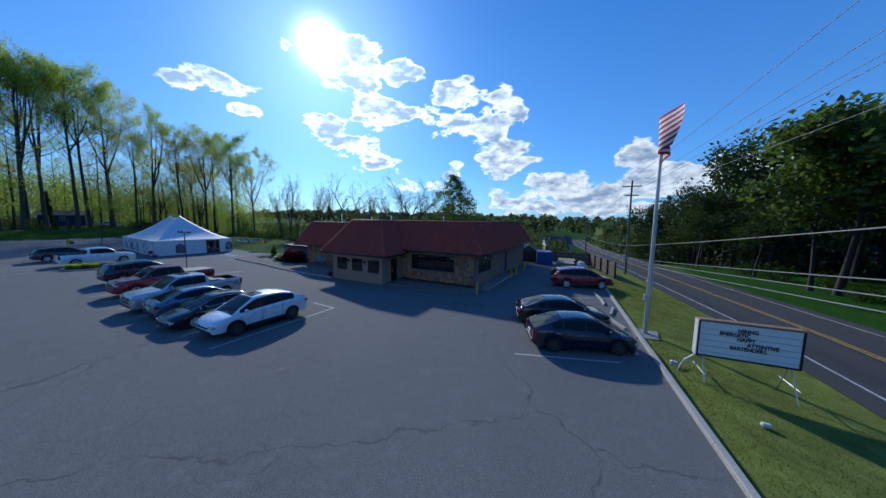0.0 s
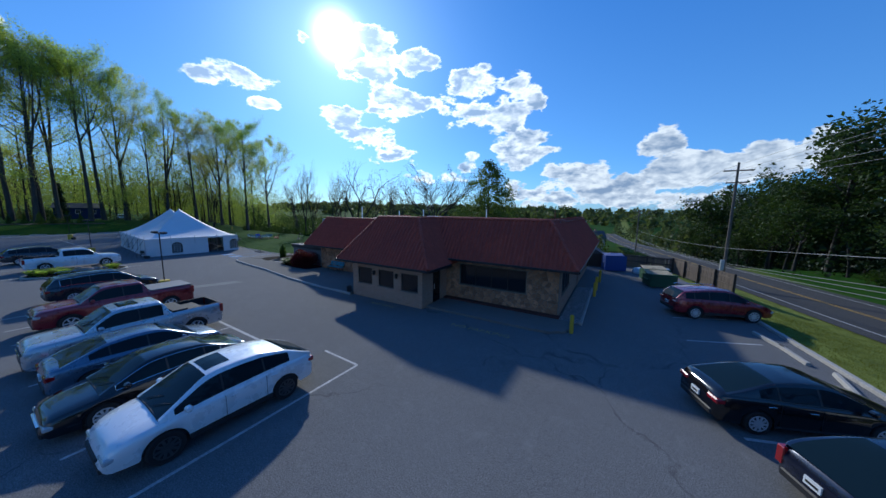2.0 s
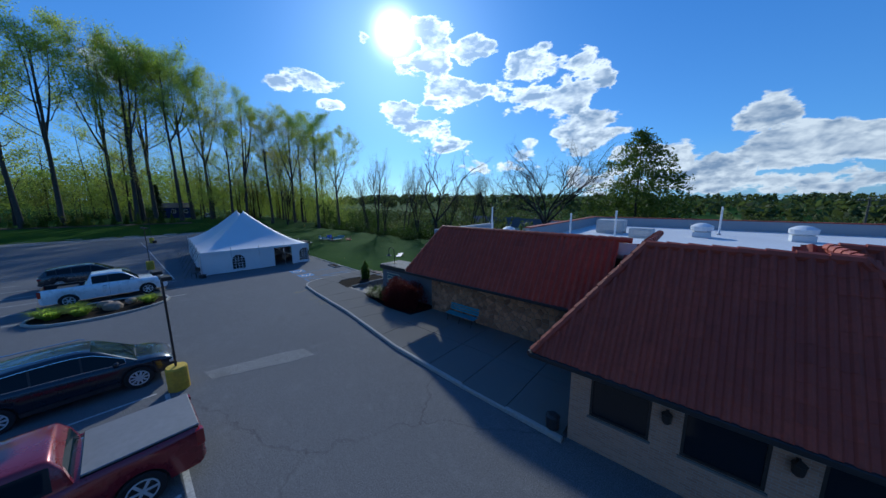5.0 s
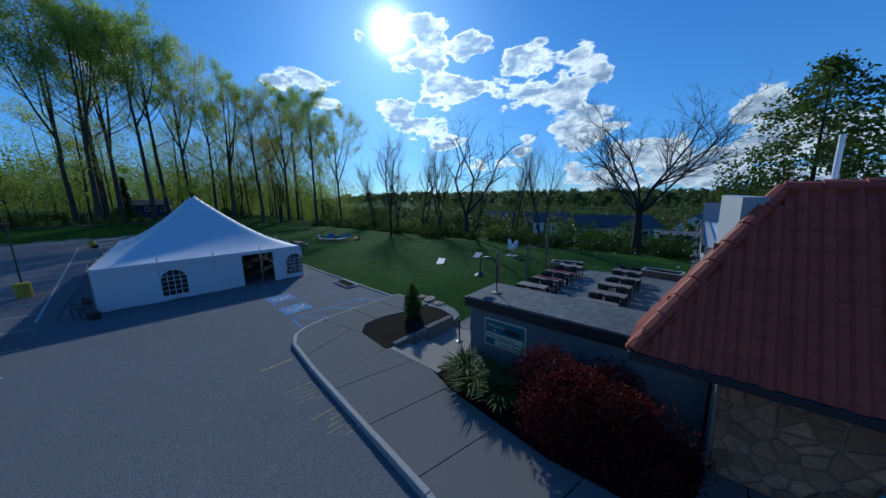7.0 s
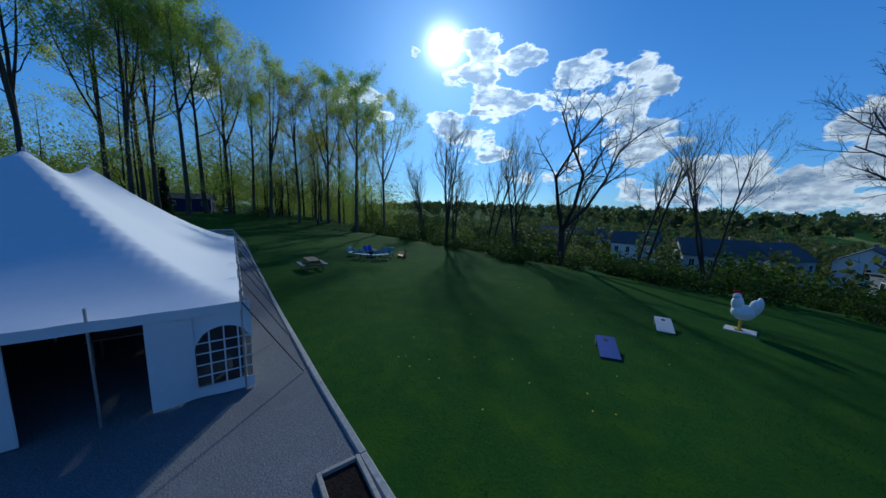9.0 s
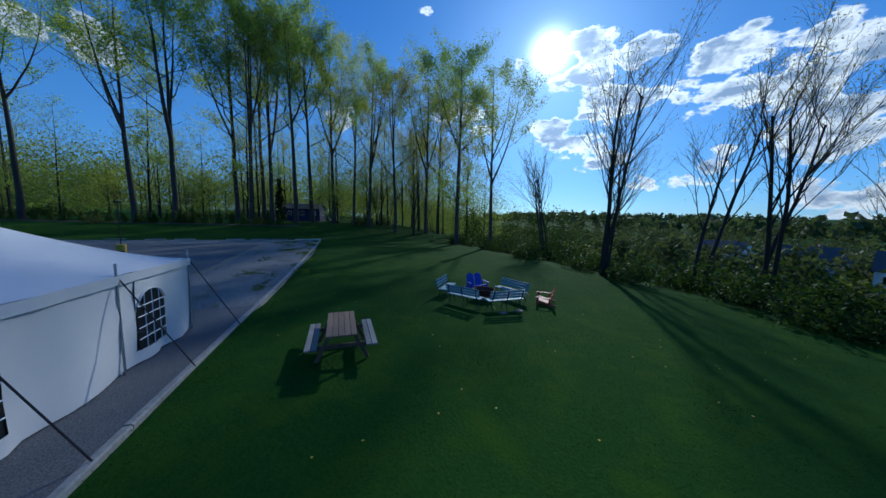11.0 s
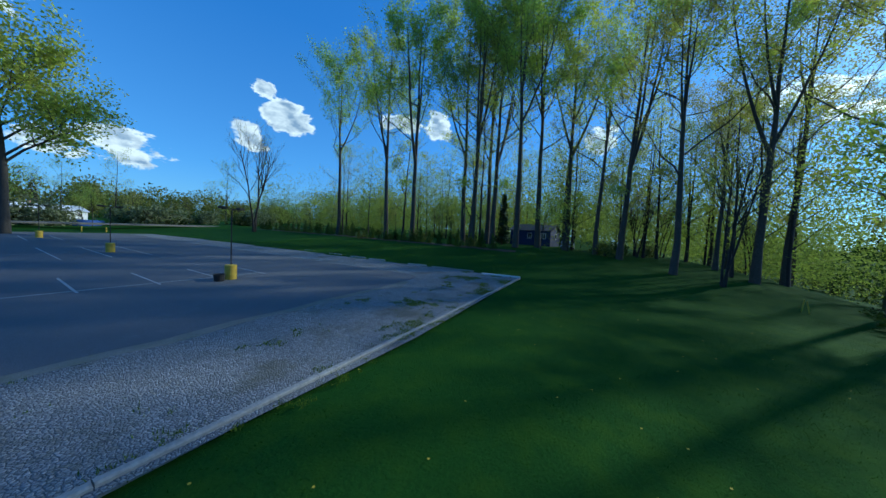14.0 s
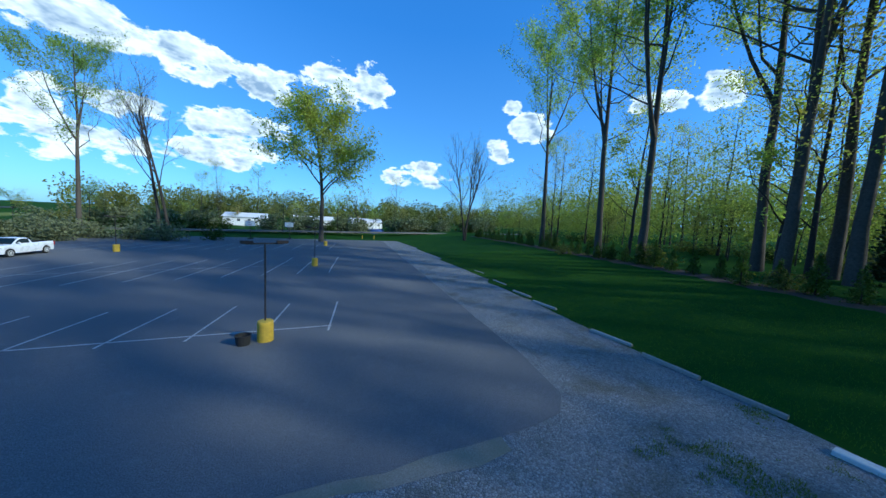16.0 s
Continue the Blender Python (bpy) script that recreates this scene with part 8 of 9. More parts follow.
# ---------------------------------------------------------------- planting at the entrance
cone = conifer("dwarf_spruce", 71, 1.45, "small dense cone-shaped spruce in the mulch bed", M_LEAFD, width=0.26, layers=44, start=0.0, egg=1, per=7)
cone.matrix_basis = pose(-39.35, 25.1, 0.08)
red_shrub = shrub_mass("red_maple_shrub", 72, "mounded dark red weeping maple by the grey wall", M_MAPLE, 1.75, 1.2, 1.75, 13000, 0.033)
red_shrub.matrix_basis = pose(-31.75, 22.95, 0.05)
for k, (x, y) in enumerate(((-34.5, 22.75), (-34.1, 23.2), (-35.0, 23.1), (-33.7, 22.7))):
    tuft_plant("iris_clump", x, y, 0.08, 420, 0.62, 0.72, M_LEAFD, "clump of green sword-shaped leaves in the bed", "plant", "iris clumps", 20 + k, 0.03)


# ---------------------------------------------------------------- seats and tables
def slat_bench(m, length, label, group, mat=None, legs=3):
    """A slatted park bench on black iron legs; its front towards -y."""
    mat = mat or M_TURQ
    b = thing("bench", m, label, "bench", group)
    for k in range(4):
        part("seat_slat", boxes((-length / 2, length / 2, -0.22 + 0.115 * k, -0.12 + 0.115 * k, 0.41, 0.44), bevel=0.006), mat, b)
    for k in range(3):
        y, z = 0.265 + 0.035 * k, 0.52 + 0.125 * k
        part("back_slat", boxes((-length / 2, length / 2, y - 0.015, y + 0.015, z, z + 0.10), bevel=0.006), mat, b)
    for k in range(legs):
        x = -length / 2 + 0.15 + (length - 0.3) * k / (legs - 1)
        bm = bmesh.new()
        tube(bm, [(x, -0.24, 0.0), (x, -0.14, 0.2), (x, -0.18, 0.40), (x, 0.22, 0.40), (x, 0.29, 0.55), (x, 0.38, 0.88)], 0.022, 6)
        tube(bm, [(x, 0.14, 0.40), (x, 0.16, 0.2), (x, 0.30, 0.0)], 0.022, 6)
        part("leg", bm, M_BLACK, b, "black iron leg")
    return b


slat_bench(pose(-27.3, 23.05, 0.13, 0, 0, 0), 1.9, "turquoise slatted bench with black legs against the stone wall", "benches")
FP = Vector((-68.6, 37.6))
zfp = gz(FP.x, FP.y)
for x, y, a, n in ((-69.65, 36.1, 139, 1.6), (-67.8, 36.2, 212, 1.7), (-66.85, 37.6, 267, 1.7), (-68.35, 38.95, 13, 1.8)):
    slat_bench(pose(x, y, gz(x, y), 0, 0, a), n, "turquoise slatted bench beside the fire pit on the lawn", "benches round the fire pit")
pit = thing("fire_pit", pose(FP.x, FP.y, zfp), "rusty iron fire bowl on stones in the grass", "fire pit")
part("bowl", lathe(bmesh.new(), [(0.2, 0.12), (0.4, 0.25), (0.52, 0.46), (0.55, 0.48), (0.49, 0.46), (0.38, 0.28), (0.1, 0.2)], 20), M_RUST, pit)
part("ash", lathe(bmesh.new(), [(0.36, 0.29), (0.25, 0.33), (0.05, 0.34)], 14), M_MULCH, pit)
for k in range(3):
    a = 2.1 * k
    part("foot", tubes(([(0.3 * math.cos(a), 0.3 * math.sin(a), 0.2), (0.42 * math.cos(a), 0.42 * math.sin(a), 0)], 0.03), n=6), M_RUST, pit)
for k in range(7):
    a = 0.9 * k
    boulder(FP.x + 0.36 * math.cos(a), FP.y + 0.36 * math.sin(a), zfp + 0.03, 0.2, 0.15, 0.13, k + 30, "grey stone in the ring round the fire bowl", "fire pit stones", M_ROCK)
for x, y in ((-66.3, 37.2), (-66.35, 38.0)):
    boulder(x, y, gz(x, y) + 0.01, 0.2, 0.16, 0.06, 40, "flat stone lying in the grass", "stones in the grass")


def adirondack(m, mat, label):
    """A double slatted garden chair; its front towards -y."""
    c = thing("garden_chair", m, label, "garden chair")
    for k in range(7):
        y = -0.32 + 0.105 * k
        part("seat_slat", boxes((-0.62, 0.62, y - 0.046, y + 0.046, 0.36 - 0.025 * k, 0.385 - 0.025 * k), bevel=0.005), mat, c)
    for side in (-0.33, 0.33):
        for k in range(5):
            x = side + 0.118 * (k - 2)
            h = 0.78 + 0.20 * math.cos(1.1 * (k - 2) / 2)
            bm = bmesh.new()
            box(bm, x - 0.054, x + 0.054, -0.011, 0.011, 0, h, bevel=0.006, m=pose(0, 0.36, 0.2, -18, 0, 0))
            part("back_slat", bm, mat, c)
    for s in (-1, 1):
        part("arm_rest", boxes((s * 0.66, s * 0.80, -0.48, 0.42, 0.56, 0.585), bevel=0.01), mat, c)
        part("front_leg", boxes((s * 0.64, s * 0.68, -0.40, -0.28, 0, 0.56), bevel=0.006), mat, c)
        part("rear_leg", boxes((s * 0.64, s * 0.68, 0.30, 0.40, 0, 0.56), bevel=0.006), mat, c)
        bm = bmesh.new()
        box(bm, s * 0.60, s * 0.64, -0.42, 0.75, -0.05, 0.05, m=pose(0, 0, 0.22, -12, 0, 0))
        part("side_rail", bm, mat, c)
    part("back_brace", boxes((-0.62, 0.62, 0.50, 0.54, 0.62, 0.70)), mat, c)
    part("front_board", boxes((-0.62, 0.62, -0.40, -0.375, 0.24, 0.36)), mat, c)
    return c


for x, y, a, mat, lab in ((-70.4, 38.2, 92, M_BLUECH, "bright blue double wooden garden chair facing the fire pit"), (-67.15, 40.0, -42, M_REDCH, "red double wooden garden chair facing the fire pit")):
    adirondack(pose(x, y, gz(x, y), 0, 0, a) @ Matrix.Scale(0.74, 4), mat, lab)


def picnic_table(m, label, group):
    t = thing("picnic_table", m, label, "picnic table", group)
    for k in range(5):
        part("top_board", boxes((-0.915, 0.915, -0.36 + 0.145 * k, -0.225 + 0.145 * k, 0.71, 0.75), bevel=0.006), M_CEDAR, t)
    for s in (-1, 1):
        for k in range(2):
            part("seat_board", boxes((-0.915, 0.915, s * (0.57 + 0.145 * k), s * (0.70 + 0.145 * k), 0.42, 0.46), bevel=0.006), M_GREYWOOD, t)
    for x in (-0.62, 0.62):
        part("seat_beam", boxes((x - 0.02, x + 0.02, -0.82, 0.82, 0.32, 0.42)), M_WOOD, t)
        part("top_beam", boxes((x - 0.02, x + 0.02, -0.34, 0.34, 0.62, 0.71)), M_WOOD, t)
        for s in (-1, 1):
            bm = bmesh.new()
            box(bm, x + 0.021, x + 0.06, -0.045, 0.045, 0, 0.78, m=pose(0, s * 0.62, 0, s * 26, 0, 0))
            part("leg", bm, M_WOOD, t)
    return t


picnic_table(pose(-64.45, 30.85, gz(-64.45, 30.85), 0, 0, -2), "weathered wooden picnic table on the lawn", "picnic tables")

# patio furniture
chair0 = thing("patio_chair", pose(0, 0, -300), "black metal patio chair on the concrete", "chair", "patio chairs")
part("seat", boxes((-0.24, 0.24, -0.24, 0.24, 0.42, 0.46), bevel=0.01), M_PLASTIC, chair0)
part("backrest", boxes((-0.24, 0.24, 0.22, 0.26, 0.50, 0.88), bevel=0.01), M_PLASTIC, chair0)
for x in (-0.22, 0.22):
    for y in (-0.22, 0.22):
        part("leg", boxes((x - 0.015, x + 0.015, y - 0.015, y + 0.015, 0, 0.43)), M_BLACK, chair0)
    part("arm", boxes((x - 0.02, x + 0.02, -0.2, 0.24, 0.62, 0.645)), M_BLACK, chair0)
table0 = thing("patio_table", pose(0, 0, -300), "dark patio table with a slatted grey-brown top", "table", "patio tables")
for k in range(5):
    part("top_slat", boxes((-0.80, 0.80, -0.36 + 0.145 * k, -0.222 + 0.145 * k, 0.71, 0.74)), M_TABLE, table0)
part("apron", boxes((-0.76, 0.76, -0.32, -0.29, 0.63, 0.71), (-0.76, 0.76, 0.29, 0.32, 0.63, 0.71)), M_BLACK, table0)
for x in (-0.74, 0.74):
    for y in (-0.3, 0.3):
        part("leg", boxes((x - 0.03, x + 0.03, y - 0.03, y + 0.03, 0, 0.71)), M_BLACK, table0)
EXTRA_PATTERNS = [chair0, table0]
for col, ys in ((-37.1, (29.0, 30.8, 32.4, 34.2, 36.2, 38.4)), (-33.55, (31.6, 33.3, 35.1, 37.0, 38.9))):
    for k, y in enumerate(ys):
        x = col + random.uniform(-0.1, 0.1)
        copy_thing(table0, pose(x, y, -0.6, 0, 0, -4 + random.uniform(-2, 2)))
        for dx in (-0.4, 0.4):
            for s in (-1, 1):
                copy_thing(chair0, pose(x + dx, y + s * 0.52, -0.6, 0, 0, (0 if s > 0 else 180) + random.uniform(-12, 12)))
for x, y, a in ((-37.0, 34.2, -6), (-36.9, 36.2, -8)):
    u = thing("folded_umbrella", pose(x, y + 0.1, 0.145, 0, 90, a), "closed red umbrella lying across a table", "umbrella", "folded umbrellas")
    part("cloth", lathe(bmesh.new(), [(0.03, -0.9), (0.10, -0.8), (0.085, 0.2), (0.04, 0.9), (0.015, 1.0)], 9, pose(0.0, 0, 0, 0, 0, 0) @ Matrix.Diagonal((0.5, 1.2, 1, 1))), M_RED, u)
for x, y, h in ((-39.1, 31.7, 2.55), (-39.25, 36.1, 2.5), (-39.3, 39.6, 2.6)):
    z = gz(x, y)
    p = thing("string_light_post", pose(x, y, z), "square brown wooden post carrying string lights", "post", "string light posts")
    part("post", boxes((-0.08, 0.08, -0.08, 0.08, -0.3, h), bevel=0.01), M_CEDAR, p)
sp = thing("steel_bowl", pose(-38.85, 31.6, gz(-38.85, 31.6)), "small shiny metal bowl at the foot of the post", "bowl")
part("bowl", lathe(bmesh.new(), [(0.1, 0), (0.17, 0.07), (0.2, 0.08), (0.15, 0.06), (0.05, 0.02)], 16), M_CHROME, sp)


def string_lights(a, b, sag, n):
    s = thing("string_lights", pose(0, 0, 0), "black festoon cable with small bulbs over the patio", "string lights", "string lights")
    a, b = Vector(a), Vector(b)
    pts = [a.lerp(b, k / 16) - Vector((0, 0, 4 * sag * (k / 16) * (1 - k / 16))) for k in range(17)]
    part("cable", tubes((pts, 0.009), n=4), M_WIRE, s)
    for k in range(n):
        t = (k + 0.5) / n
        p = a.lerp(b, t) - Vector((0, 0, 4 * sag * t * (1 - t)))
        bulb = part("socket", tubes(([p, p - Vector((0, 0, 0.07))], 0.02), n=6), M_BLACK, s)
        part("bulb", lathe(bmesh.new(), [(0.012, 0), (0.035, -0.04), (0.03, -0.075), (0.008, -0.09)], 8, Matrix.Translation(p - Vector((0, 0, 0.07)))), M_LAMPW, bulb)


for pa in ((-39.1, 31.7, 1.95), (-39.25, 36.1, 1.8), (-39.3, 39.6, 1.8)):
    string_lights(pa, (-30.35, pa[1] - 1.0, 2.6), 0.35, 9)
string_lights((-39.1, 31.7, 1.95), (-39.25, 36.1, 1.8), 0.2, 6)
string_lights((-39.25, 36.1, 1.8), (-39.3, 39.6, 1.8), 0.2, 6)
string_lights((-30.32, 29.0, 1.75), (-30.32, 35.2, 1.95), 0.25, 8)
string_lights((-30.32, 35.2, 1.95), (-30.32, 41.6, 2.1), 0.25, 8)
string_lights((-30.3, 42.0, 2.8), (-39.3, 39.6, 1.8), 0.4, 9)
for x, y, a, n in ((-38.2, 41.1, 8, 2.2), (-31.95, 41.85, -8, 2.2)):
    z = gz(x, y)
    pb_ = thing("raised_planter", pose(x, y, z - 0.05, 0, 0, a), "brown board raised planter with a pale rim", "planter", "raised planters")
    for s in (-1, 1):
        for k in range(3):
            part("board", boxes((-n / 2, n / 2, s * 0.5 - 0.02, s * 0.5 + 0.02, 0.18 * k, 0.18 * k + 0.172)), M_CEDAR, pb_)
            part("end_board", boxes((s * n / 2 - 0.02, s * n / 2 + 0.02, -0.48, 0.48, 0.18 * k, 0.18 * k + 0.172)), M_CEDAR, pb_)
    part("rim", boxes((-n / 2 - 0.05, n / 2 + 0.05, -0.55, -0.45, 0.54, 0.58), (-n / 2 - 0.05, n / 2 + 0.05, 0.45, 0.55, 0.54, 0.58), (-n / 2 - 0.05, -n / 2 + 0.05, -0.45, 0.45, 0.54, 0.58), (n / 2 - 0.05, n / 2 + 0.05, -0.45, 0.45, 0.54, 0.58)), M_SIDING, pb_)
    part("soil", boxes((-n / 2 + 0.02, n / 2 - 0.02, -0.47, 0.47, 0.2, 0.47)), M_MULCH, pb_)

# the rooster statue: one plain shape
zr_ = gz(-43.7, 42.2)
tagged(part("plinth", boxes((-44.2, -43.2, 41.85, 42.55, zr_ - 0.1, zr_ + 0.06), bevel=0.01), M_SIDING), "flat pale slab under the rooster statue", "slab")
bm = bmesh.new()
for cx, cz, rx_, rz_ in ((0.0, 0.78, 0.40, 0.34), (0.22, 1.15, 0.2, 0.34), (0.26, 1.45, 0.14, 0.15), (-0.34, 1.05, 0.2, 0.34), (-0.45, 1.2, 0.13, 0.3)):
    made = bmesh.ops.create_uvsphere(bm, u_segments=14, v_segments=9, radius=1.0)
    bmesh.ops.transform(bm, matrix=Matrix.Translation((cx, 0, cz)) @ Matrix.Diagonal((rx_, 0.55 * rx_ + 0.08, rz_, 1)), verts=made["verts"])
k0 = len(bm.faces)
for s in (-0.1, 0.1):
    tube(bm, [(0.02, s, 0.5), (0.04, s, 0.0)], 0.04, 6)
    box(bm, -0.05, 0.2, s - 0.06, s + 0.06, 0.0, 0.04)
k1 = len(bm.faces)
for x, z in ((0.18, 1.6), (0.26, 1.66), (0.34, 1.62)):
    box(bm, x - 0.05, x + 0.05, -0.02, 0.02, z - 0.06, z + 0.06)
box(bm, 0.3, 0.38, -0.03, 0.03, 1.22, 1.38)
bm.faces.ensure_lookup_table()
for i, f in enumerate(bm.faces):
    f.material_index = 0 if i < k0 else (1 if i < k1 else 2)
    f.smooth = i < k0
rooster = part("rooster_statue", bm, None)
for mt in (M_WHITE, M_YELLOW, M_FLAGRED):
    rooster.data.materials.append(mt)
rooster.matrix_basis = pose(-43.7, 42.2, zr_ + 0.06, 0, 0, 195)
tagged(rooster, "large white rooster statue with a red comb on the lawn", "statue")
for x, y, a, mt in ((-46.4, 34.9, 30, M_BLUEBOX), (-45.8, 39.4, 20, M_SIDING)):
    c = thing("bean_bag_board", pose(x, y, gz(x, y), 0, 0, a), "sloped wooden bean-bag board on the grass", "game board", "bean-bag boards")
    bm = bmesh.new()
    box(bm, -0.3, 0.3, -0.6, 0.6, -0.02, 0.02, m=pose(0, 0, 0.19, 12, 0, 0))
    part("deck", bm, mt, c)
    part("hole", lathe(bmesh.new(), [(0.08, 0.0), (0.08, 0.004)], 14, pose(0, 0.35, 0.287, 12, 0, 0)), M_INK, c)
    part("frame", boxes((-0.29, -0.25, 0.45, 0.55, 0, 0.27), (0.25, 0.29, 0.45, 0.55, 0, 0.27)), M_GREYWOOD, c)
dfr = thing("timber_frame", pose(-46.52, 26.1, 0.0, 0, 0, -5), "rectangular weathered timber frame flat on the asphalt", "frame")
for d in ((-0.95, 0.95, -0.36, -0.28), (-0.95, 0.95, 0.28, 0.36), (-0.95, -0.87, -0.28, 0.28), (0.87, 0.95, -0.28, 0.28)):
    part("rail", boxes((*d, 0.0, 0.09), bevel=0.01), M_GREYWOOD, dfr)
part("infill", boxes((-0.86, 0.86, -0.27, 0.27, 0.0, 0.03)), M_MULCH, dfr)

# ---------------------------------------------------------------- yard behind the building
M_OLDFENCE = material("dark weathered fence wood", (0.135, 0.105, 0.085), 0.92, vary=0.35, grain=14, big=1.2, bump=0.006, each=0.22)
fence = thing("wooden_fence", pose(0, 0, 0), "weathered vertical-board fence with dark posts round the bins", "fence")
runs_f = [((3.8, 35.8), (1.1, 44.8), M_OLDFENCE), ((1.1, 44.8), (-8.5, 46.5), M_DKBROWN)]
board = bpy.data.meshes.new("fence_board")
fb = boxes((-0.068, 0.068, -0.012, 0.012, 0.05, 1.68), bevel=0.004)
fb.to_mesh(board)
fb.free()
for (ax, ay), (bx_, by), board_mat in runs_f:
    n = int(math.hypot(bx_ - ax, by - ay) / 0.145)
    ang = math.degrees(math.atan2(by - ay, bx_ - ax))
    for k in range(n):
        t = (k + 0.5) / n
        x, y = ax + (bx_ - ax) * t, ay + (by - ay) * t
        ob = mesh_part("fence_board", board, board_mat, fence)
        ob.matrix_basis = pose(x, y, -0.34 - 0.02 * (y - 34), 0, random.uniform(-1, 1), ang)
    for k in range(int(n * 0.145 / 2.3) + 2):
        t = min(1, k * 2.3 / (n * 0.145))
        x, y = ax + (bx_ - ax) * t - 0.1, ay + (by - ay) * t
        part("fence_post", boxes((x - 0.07, x + 0.07, y - 0.07, y + 0.07, -0.8, 1.42 - 0.02 * (y - 34)), bevel=0.01), M_DKBROWN, fence)
    for z in (0.0, 0.75, 1.3):
        bm = bmesh.new()
        box(bm, 0, n * 0.145, 0.015, 0.055, z - 0.4, z - 0.31, m=pose(ax, ay, 0, 0, 0, ang))
        part("fence_rail", bm, board_mat, fence)


def dumpster(m, label, mat, lid, w=1.9, d=1.5, h=1.25):
    t = thing("dumpster", m, label, "dumpster", "waste containers")
    bm = bmesh.new()
    prism(bm, [(-d / 2 - 0.1, 0.12), (d / 2, 0.12), (d / 2 + 0.1, h), (-d / 2 - 0.1, h + 0.25)], -w / 2, w / 2, pose(0, 0, 0, 90, 0, 90))
    bmesh.ops.recalc_face_normals(bm, faces=bm.faces)
    part("bin", bm, mat, t)
    for k in range(2):
        x0 = -w / 2 + k * w / 2 + 0.01
        ld = bmesh.new()
        box(ld, x0, x0 + w / 2 - 0.02, -d / 2 - 0.12, d / 2 + 0.14, 0.0, 0.025)
        bmesh.ops.transform(ld, matrix=pose(0, 0, h + 0.14, 9, 0, 0), verts=ld.verts)
        cover = part("lid", ld, M_DKBROWN if lid is M_LID else lid, t)
        for j in range(6):
            rib = bmesh.new()
            box(rib, x0 + 0.02 + j * (w / 2 - 0.03) / 6, x0 + 0.005 + (j + 0.62) * (w / 2 - 0.03) / 6, -d / 2 - 0.1, d / 2 + 0.12, 0.0255, 0.065, bevel=0.012)
            bmesh.ops.transform(rib, matrix=pose(0, 0, h + 0.14, 9, 0, 0), verts=rib.verts)
            part("lid_rib", rib, lid, cover)
    for x in (-w / 2 - 0.04, w / 2 + 0.04):
        part("fork_pocket", boxes((x - 0.04, x + 0.04, -0.5, 0.5, h * 0.55, h * 0.55 + 0.16)), mat, t)
    part("label_plate", boxes((-0.35, 0.35, -d / 2 - 0.02 + 0.02, -d / 2 + 0.03, h * 0.6, h * 0.8)), M_YELLOW, t)
    for x in (-0.8, 0.8):
        part("caster", lathe(bmesh.new(), [(0.06, 0), (0.06, 0.12)], 10, Matrix.Translation((x, 0, 0))), M_RUBBER, t)
    return t


dumpster(pose(-1.15, 34.95, -0.14, 0, 0, 16), "green steel dumpster with pale ribbed lids", M_GREENBOX, M_LID, h=0.92)
dumpster(pose(-1.25, 37.5, -0.2, 0, 0, 14), "green steel dumpster with pale ribbed lids", M_GREENBOX, M_LID, h=0.98)
dumpster(pose(-4.55, 41.6, -0.3, 0, 0, 14), "tall blue recycling container", M_BLUEBOX, M_BLUEBOX, 2.0, 1.6, 1.5)
for k, (x, y) in enumerate(((-2.3, 41.2), (-0.9, 41.0), (0.1, 41.9))):
    sk = boulder(x, y, 0.2 - 0.3, 0.6, 0.45, 0.6, 60 + k, "full white plastic sack beside the fence", "white sacks", M_WHITE)
    sk.name = "white_sack"
hs = thing("storage_shed", pose(-6.9, 44.0, -0.35), "small dark gabled shed behind the building", "shed")
part("wall", boxes((-1.1, 1.1, -1.0, 1.0, 0, 1.6)), M_DKBROWN, hs)
bm = prism(bmesh.new(), [(-1.25, 1.6), (1.25, 1.6), (0, 2.4)], -1.15, 1.15, pose(0, 0, 0, 90, 0, 0))
bmesh.ops.recalc_face_normals(bm, faces=bm.faces)
part("roof", bm, M_SHINGLE, hs)


